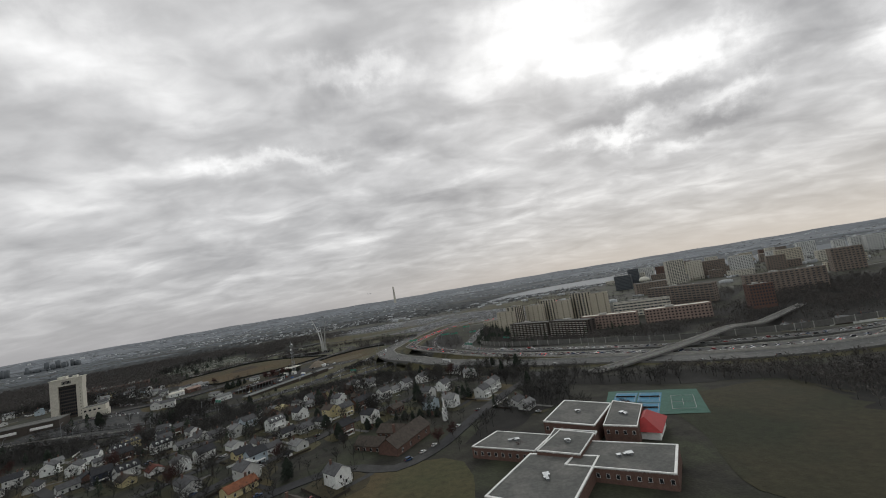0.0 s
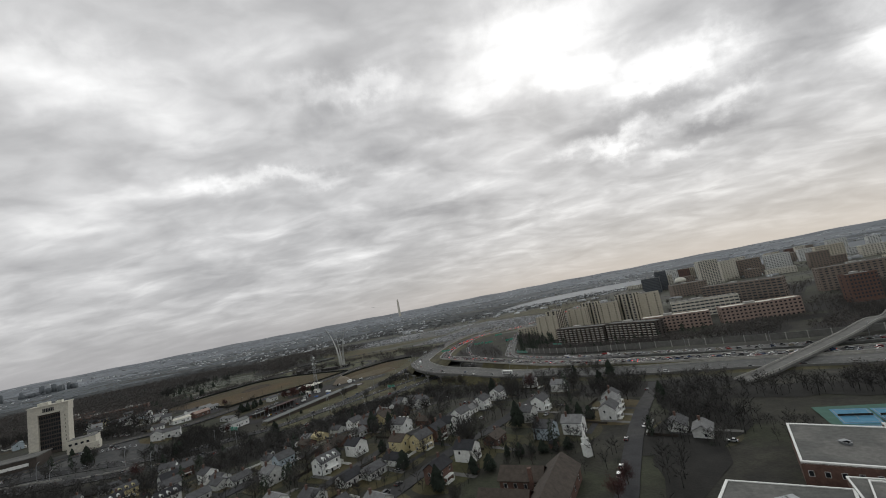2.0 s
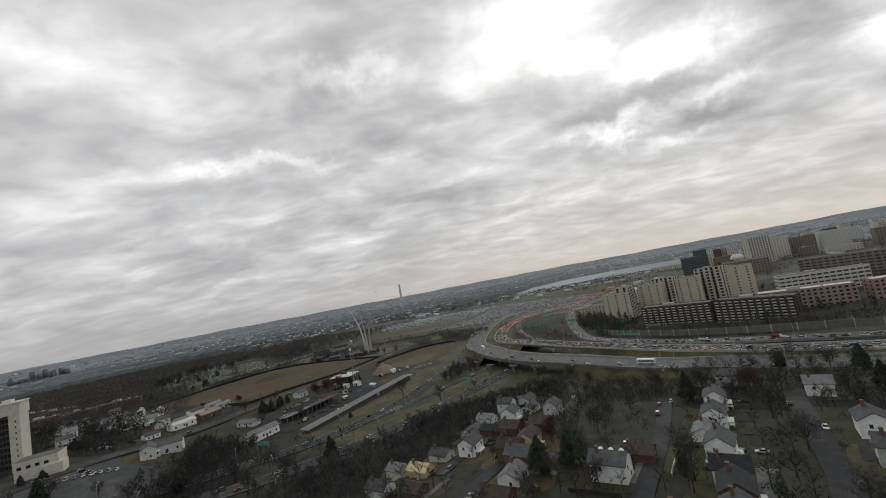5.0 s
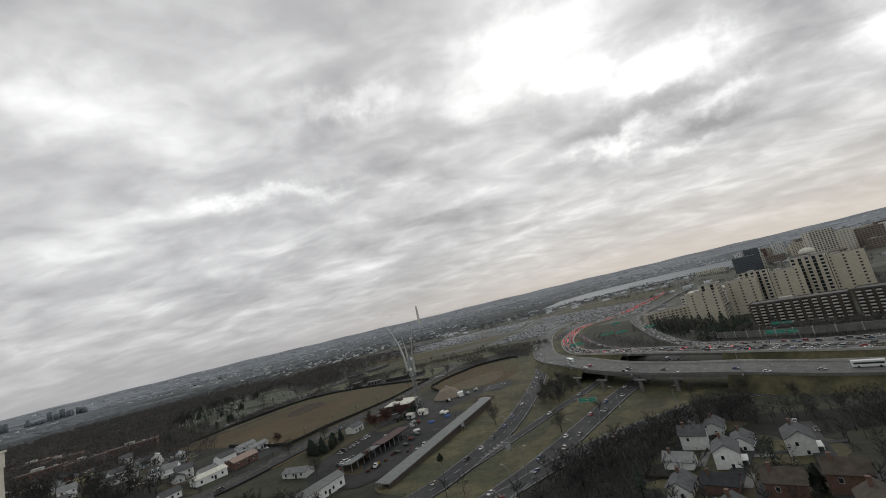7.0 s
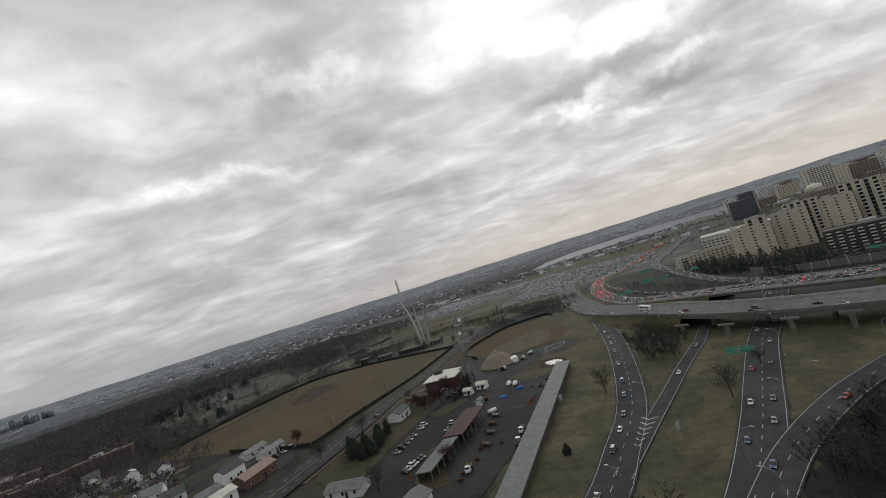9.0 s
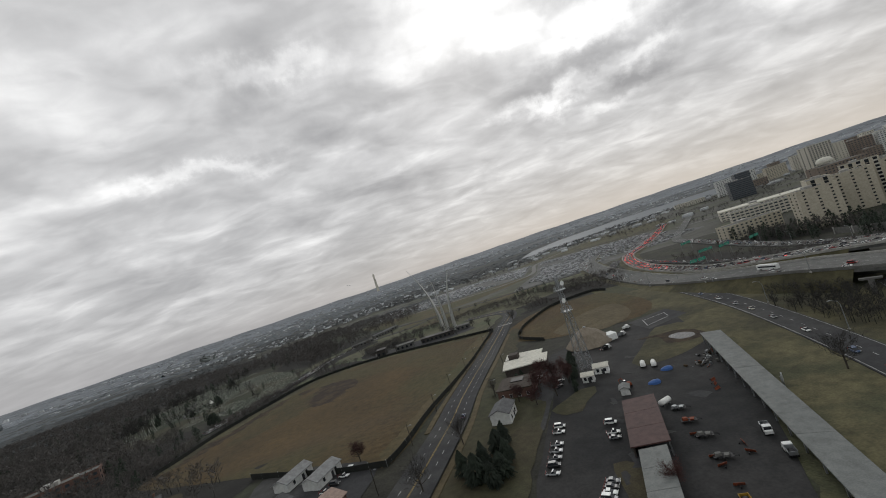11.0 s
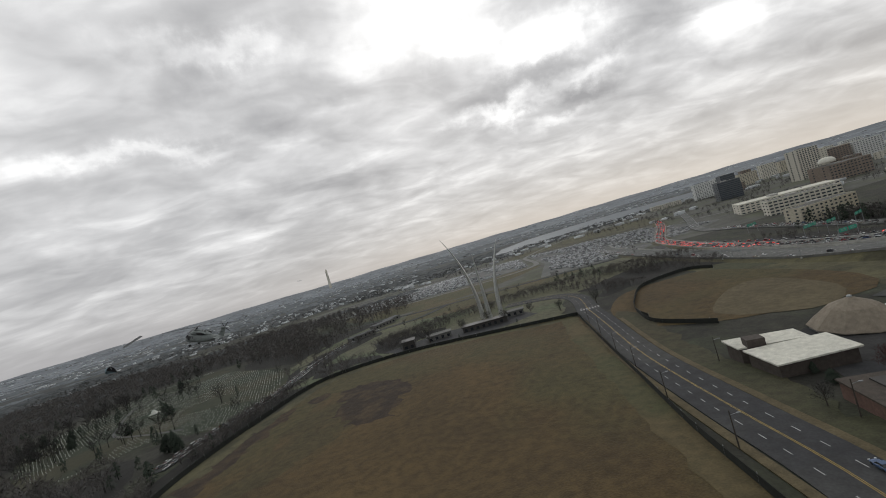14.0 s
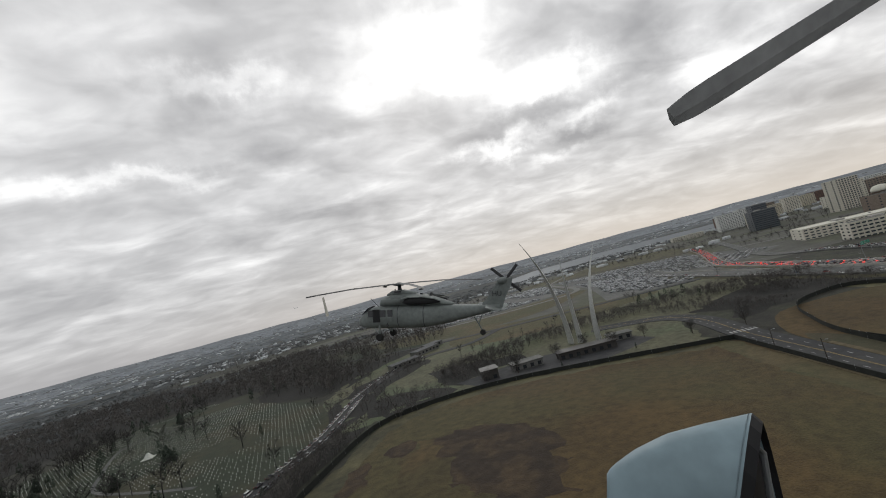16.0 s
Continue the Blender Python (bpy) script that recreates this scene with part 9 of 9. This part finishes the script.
def hull_ring(x, w, z0, z1, n=16, p=0.72):
    c, h = (z0 + z1) / 2, (z1 - z0) / 2
    out = []
    for k in range(n):
        t = 2 * math.pi * k / n
        cy, cz = math.cos(t), math.sin(t)
        out.append((x, w * math.copysign(abs(cy) ** p, cy), c + h * math.copysign(abs(cz) ** p, cz)))
    return out


def cylinder(a, b, r, n=12):
    return Shell().tube([a, b], r, n)


stations = [(7.35, 0.12, -0.5, -0.3), (7.2, 0.38, -0.68, -0.05), (6.8, 0.68, -0.88, 0.22), (6.2, 0.96, -1.02, 0.66), (5.4, 1.08, -1.06, 1.06), (4.6, 1.15, -1.06, 1.18), (2.0, 1.18, -1.06, 1.18), (0.2, 1.16, -1.04, 1.14), (-1.5, 0.95, -0.82, 1.04), (-3.5, 0.64, -0.38, 0.92), (-5.4, 0.44, 0.04, 0.84), (-6.9, 0.30, 0.36, 0.84)]
body = part("fuselage", Shell().loft([hull_ring(*s) for s in stations]), M["navy_grey"], heli, smooth=True)
part("engine_cowling", Shell().loft([hull_ring(*s) for s in ((4.7, 0.45, 1.0, 1.45), (4.2, 0.92, 1.0, 1.95), (3.4, 1.02, 1.0, 2.12), (2.0, 1.05, 1.0, 2.14), (0.2, 1.0, 1.0, 2.02), (-1.2, 0.72, 0.95, 1.62), (-2.6, 0.42, 0.9, 1.12))]), M["navy_grey"], heli, smooth=True)
part("gearbox_fairing", Shell().loft([hull_ring(*s) for s in ((4.0, 0.2, 2.0, 2.2), (3.4, 0.42, 1.95, 2.5), (2.2, 0.46, 1.95, 2.55), (1.0, 0.3, 1.9, 2.2))]), M["navy_grey"], heli, smooth=True)
for s in (-1, 1):
    part("engine_intake", Shell().tube([(4.3, s * 0.72, 1.5), (3.4, s * 0.76, 1.5), (2.2, s * 0.74, 1.5)], [0.3, 0.4, 0.36], 12), M["navy_grey"], heli, smooth=True)
    part("exhaust_suppressor", Shell().loft([hull_ring(x, w, z0, z1) for x, w, z0, z1 in ((2.0, 0.10, 1.30, 1.50), (1.5, 0.26, 1.14, 1.84), (0.3, 0.32, 1.12, 1.90), (-0.9, 0.30, 1.16, 1.72), (-1.7, 0.10, 1.28, 1.45))]), M["black"], heli, "sooty black exhaust opening", smooth=True).location = (0, s * 0.92, 0)
    part("exhaust_shroud", Shell().loft([[(x, s * 0.95, z), (x, s * 1.28, z - 0.10), (x, s * 1.30, z - 0.18), (x, s * 0.95, z - 0.08)] for x, z in ((2.1, 1.80), (1.4, 1.98), (0.0, 2.0), (-1.3, 1.80), (-1.9, 1.56))]), M["navy_grey"], heli)
    part("landing_wheel", cylinder((4.4, s * 1.22, -1.72), (4.4, s * 1.50, -1.72), 0.34, 14), M["tyre"], heli)
    part("landing_strut", Shell().tube([(4.5, s * 1.1, -0.6), (4.4, s * 1.32, -1.7)], 0.09, 8).tube([(5.2, s * 0.9, -0.9), (4.4, s * 1.25, -1.6)], 0.07, 6), M["navy_grey"], heli)
    for x, w in ((5.35, 0.62), (4.1, 0.62), (3.3, 0.5)):
        part("side_window", Shell().box(x, s * 1.135, 0.15, w, 0.08, 0.62), M["glass"], heli)
    part("windscreen", Shell().add([(6.55, s * 0.12, 0.52), (6.5, s * 0.72, 0.34), (5.75, s * 0.94, 0.92), (5.7, s * 0.12, 1.06), (6.58, s * 0.12, 0.56), (6.53, s * 0.74, 0.38), (5.78, s * 0.97, 0.96), (5.73, s * 0.12, 1.1)], [(4, 5, 6, 7), (3, 2, 1, 0), (0, 1, 5, 4), (1, 2, 6, 5), (2, 3, 7, 6), (3, 0, 4, 7)]), M["glass"], heli)
# thin black plate on the hull stands for the shade inside an open doorway
part("open_door", Shell().box(4.75, 1.15, -0.35, 0.75, 0.06, 1.2), M["black"], heli, "open doorway behind the cockpit, its inner shade drawn as a black plate")
for x in (2.55, -0.05):
    part("panel_seam", Shell().loft([[(x + d, y * 1.012, 0.06 + (z - 0.06) * 1.012) for _, y, z in hull_ring(x, 1.18 if x > 1 else 1.155, -1.06, 1.18 if x > 1 else 1.14)] for d in (-0.03, 0.03)], caps=False), M["navy_grey_dark"], heli)
part("tail_fin", Shell().loft([[(x, -t, z), (x - c * 0.3, -t * 1.3, z), (x - c, 0, z), (x - c * 0.3, t * 1.3, z), (x, t, z)] for x, c, t, z in ((-5.0, 2.1, 0.16, 0.5), (-5.8, 1.65, 0.13, 1.4), (-6.7, 1.35, 0.10, 2.5), (-7.0, 1.2, 0.06, 3.05))]), M["navy_grey"], heli)
part("tail_gearbox", Shell().tube([(-6.9, 0.3, 2.75), (-7.3, 0.1, 2.85), (-7.7, -0.2, 2.9)], [0.18, 0.32, 0.15], 10), M["navy_grey"], heli, smooth=True)
part("stabilator", Shell().loft([[(x + c / 2, y, z + c * 0.16), (x, y, z + 0.09), (x - c / 2, y, z - c * 0.16), (x, y, z - 0.07)] for y, x, c, z in ((-2.4, -6.7, 1.0, 0.62), (0, -6.4, 1.5, 0.62), (2.4, -6.7, 1.0, 0.62))]), M["navy_grey"], heli)
part("tail_wheel", cylinder((-5.2, -0.1, -1.6), (-5.2, 0.1, -1.6), 0.26, 12), M["tyre"], heli)
part("tail_strut", Shell().tube([(-4.5, 0, -0.2), (-4.9, 0, -0.9), (-5.2, 0, -1.6)], 0.07, 6).tube([(-5.3, 0, 0.1), (-4.9, 0, -0.8)], 0.05, 6), M["navy_grey"], heli)
hub_c = Vector((2.7, 0, 3.05))
part("rotor_mast", Shell().tube([(2.7, 0, 2.0), (2.7, 0, 3.1)], [0.22, 0.16], 10).tube([(2.3, 0.3, 1.9), (2.4, 0.35, 2.65)], 0.05, 6).tube([(3.1, 0.3, 1.9), (3.0, 0.35, 2.65)], 0.05, 6).tube([(3.1, -0.3, 1.9), (3.0, -0.35, 2.65)], 0.05, 6), M["navy_grey_dark"], heli)
part("swash_plate", Shell().tube([(2.7, 0, 2.3), (2.7, 0, 2.45)], [0.6, 0.55], 14), M["navy_grey_dark"], heli)
part("rotor_hub", Shell().tube([(2.7, 0, 2.92), (2.7, 0, 3.0), (2.7, 0, 3.1), (2.7, 0, 3.24)], [0.35, 0.62, 0.58, 0.16], 14), M["navy_grey_dark"], heli)
for k in range(4):
    a = radians(40 + 90 * k)
    d, n = Vector((math.cos(a), math.sin(a), 0.015)), Vector((-math.sin(a), math.cos(a), 0))
    rings = []
    for r, c, dz in ((0.4, 0.2, 0), (1.0, 0.2, 0), (1.3, 0.27, 0), (4.5, 0.27, -0.1), (7.6, 0.27, -0.38), (8.5, 0.2, -0.5)):
        q = hub_c + d * r + Vector((0, 0, dz - 0.04 * math.cos(a) * r * 0.6))
        off = n * (-0.35 if r > 7.8 else 0)
        rings.append([q + n * c + off, q + Vector((0, 0, 0.09)) + off, q - n * c + off, q - Vector((0, 0, 0.03)) + off])
    part("main_rotor_blade", Shell().loft(rings), M["rotor"], heli)
tail_c = Vector((-7.5, -0.35, 2.9))
for k in range(4):
    a = radians(40 + 90 * k)
    d = Vector((math.cos(a), -0.1, math.sin(a)))
    n = Vector((-math.sin(a), 0.0, math.cos(a)))
    part("tail_rotor_blade", Shell().loft([[tail_c + d * r + n * c, tail_c + d * r + Vector((0, 0.04, 0)), tail_c + d * r - n * c, tail_c + d * r - Vector((0, 0.03, 0))] for r, c in ((0.2, 0.08), (0.4, 0.13), (1.65, 0.13))]), M["rotor"], heli)
for x in (1.2, 0.4, -0.6):
    part("antenna", Shell().box(x, 0.15, 1.85, 0.3, 0.3, 0.3, taper=0.6), M["navy_grey_dark"], heli)
part("whip_aerial", Shell().tube([(4.7, 0.7, 1.1), (5.4, 0.9, 1.9)], 0.03, 5), M["navy_grey_dark"], heli)


def lettering(text, size, x, y, z, rx, rz, parent, mat_):
    cu = bpy.data.curves.new("lettering", "FONT")
    cu.body, cu.size, cu.extrude, cu.align_x = text, size, 0.01, "CENTER"
    cu.materials.append(mat_)
    tmp = bpy.data.objects.new("lettering", cu)
    me = bpy.data.meshes.new_from_object(tmp)
    bpy.data.objects.remove(tmp)
    ob = part("lettering", me, None, parent)
    ob.matrix_basis = pose(x, y, z, rx, 0, rz)


lettering("HU", 0.62, -6.75, 0.19, 1.55, 90, 180, heli, M["navy_grey_dark"])
lettering("6", 0.5, 3.6, 1.19, -0.75, 90, 180, heli, M["navy_grey_dark"])

# ---- an airliner low over the far town ----
plane = thing("airliner", "small white airliner far off over the town", "aeroplane")
plane.matrix_basis = pose(-700, 3800, 155, 0, 0, -8)
part("fuselage", Shell().tube([(-17, 0, 0.6), (-12, 0, 0.2), (13, 0, 0), (17, 0, -0.4)], [0.5, 1.8, 1.8, 0.5], 10), M["trim"], plane, smooth=True)
part("wing", Shell().loft([[(x, y, z), (x - c / 2, y, z + 0.3), (x - c, y, z)] for x, y, z, c in ((-6, -15, 0.8, 1.5), (2, -1.5, -0.6, 6), (2, 1.5, -0.6, 6), (-6, 15, 0.8, 1.5))]), M["trim"], plane)
part("tail_fin", Shell().loft([[(-12, -0.15, 1.5), (-12, 0.15, 1.5), (-16.5, 0, 1.5)], [(-16, -0.1, 6), (-16, 0.1, 6), (-18, 0, 6)]]), M["navy_grey"], plane)

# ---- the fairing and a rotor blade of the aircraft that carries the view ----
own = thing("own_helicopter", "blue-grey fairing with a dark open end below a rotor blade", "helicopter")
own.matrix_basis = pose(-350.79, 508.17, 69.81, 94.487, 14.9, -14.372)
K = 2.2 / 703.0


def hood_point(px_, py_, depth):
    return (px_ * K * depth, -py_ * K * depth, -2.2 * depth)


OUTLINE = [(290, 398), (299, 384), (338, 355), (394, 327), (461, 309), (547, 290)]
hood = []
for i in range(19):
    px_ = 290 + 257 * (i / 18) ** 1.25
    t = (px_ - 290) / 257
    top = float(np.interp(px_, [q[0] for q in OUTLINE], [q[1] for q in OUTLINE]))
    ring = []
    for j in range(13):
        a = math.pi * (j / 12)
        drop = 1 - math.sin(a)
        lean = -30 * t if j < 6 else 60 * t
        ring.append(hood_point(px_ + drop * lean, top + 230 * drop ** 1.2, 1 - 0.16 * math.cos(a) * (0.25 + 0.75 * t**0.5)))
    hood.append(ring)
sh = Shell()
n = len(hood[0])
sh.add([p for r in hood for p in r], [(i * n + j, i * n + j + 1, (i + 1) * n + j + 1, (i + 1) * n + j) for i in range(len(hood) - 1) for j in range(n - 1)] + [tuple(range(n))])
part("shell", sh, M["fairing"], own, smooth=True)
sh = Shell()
# black lip: the dark inside of the open end put into the colour
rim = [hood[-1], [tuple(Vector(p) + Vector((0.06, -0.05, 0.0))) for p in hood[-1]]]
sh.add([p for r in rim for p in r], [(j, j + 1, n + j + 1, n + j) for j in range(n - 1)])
part("inner_lip", sh, M["black"], own, "black lip of the open fairing end, inner shade put into the colour")
# flat black plug across the end stands for the shade inside
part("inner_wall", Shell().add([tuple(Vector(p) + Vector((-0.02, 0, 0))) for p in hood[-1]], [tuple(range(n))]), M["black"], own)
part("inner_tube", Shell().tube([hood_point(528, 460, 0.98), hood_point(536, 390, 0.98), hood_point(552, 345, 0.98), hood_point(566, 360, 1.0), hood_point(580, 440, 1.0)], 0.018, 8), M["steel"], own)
rings = []
for t, half in ((0.0, 0.11), (0.06, 0.15), (0.12, 0.16), (0.5, 0.16), (1.0, 0.16)):
    c = Vector((2.45 + 2.4 * t, 1.42 + 1.5 * t, -4.0 - 0.35 * t))
    chord = Vector((0.62, -0.62, -0.48)).normalized()
    sweep = Vector((-0.16, -0.10, 0.0)) * max(0.0, 1 - t / 0.12)
    lift_ = Vector((0.25, 0.55, 0.6)).normalized() * 0.03
    rings.append([c + chord * half + sweep, c + lift_ + chord * half * 0.3 + sweep, c - chord * half + sweep, c - lift_ * 0.6 + sweep])
part("rotor_blade", Shell().loft(rings), M["rotor_grey"], own, "long grey rotor blade with a swept tip")
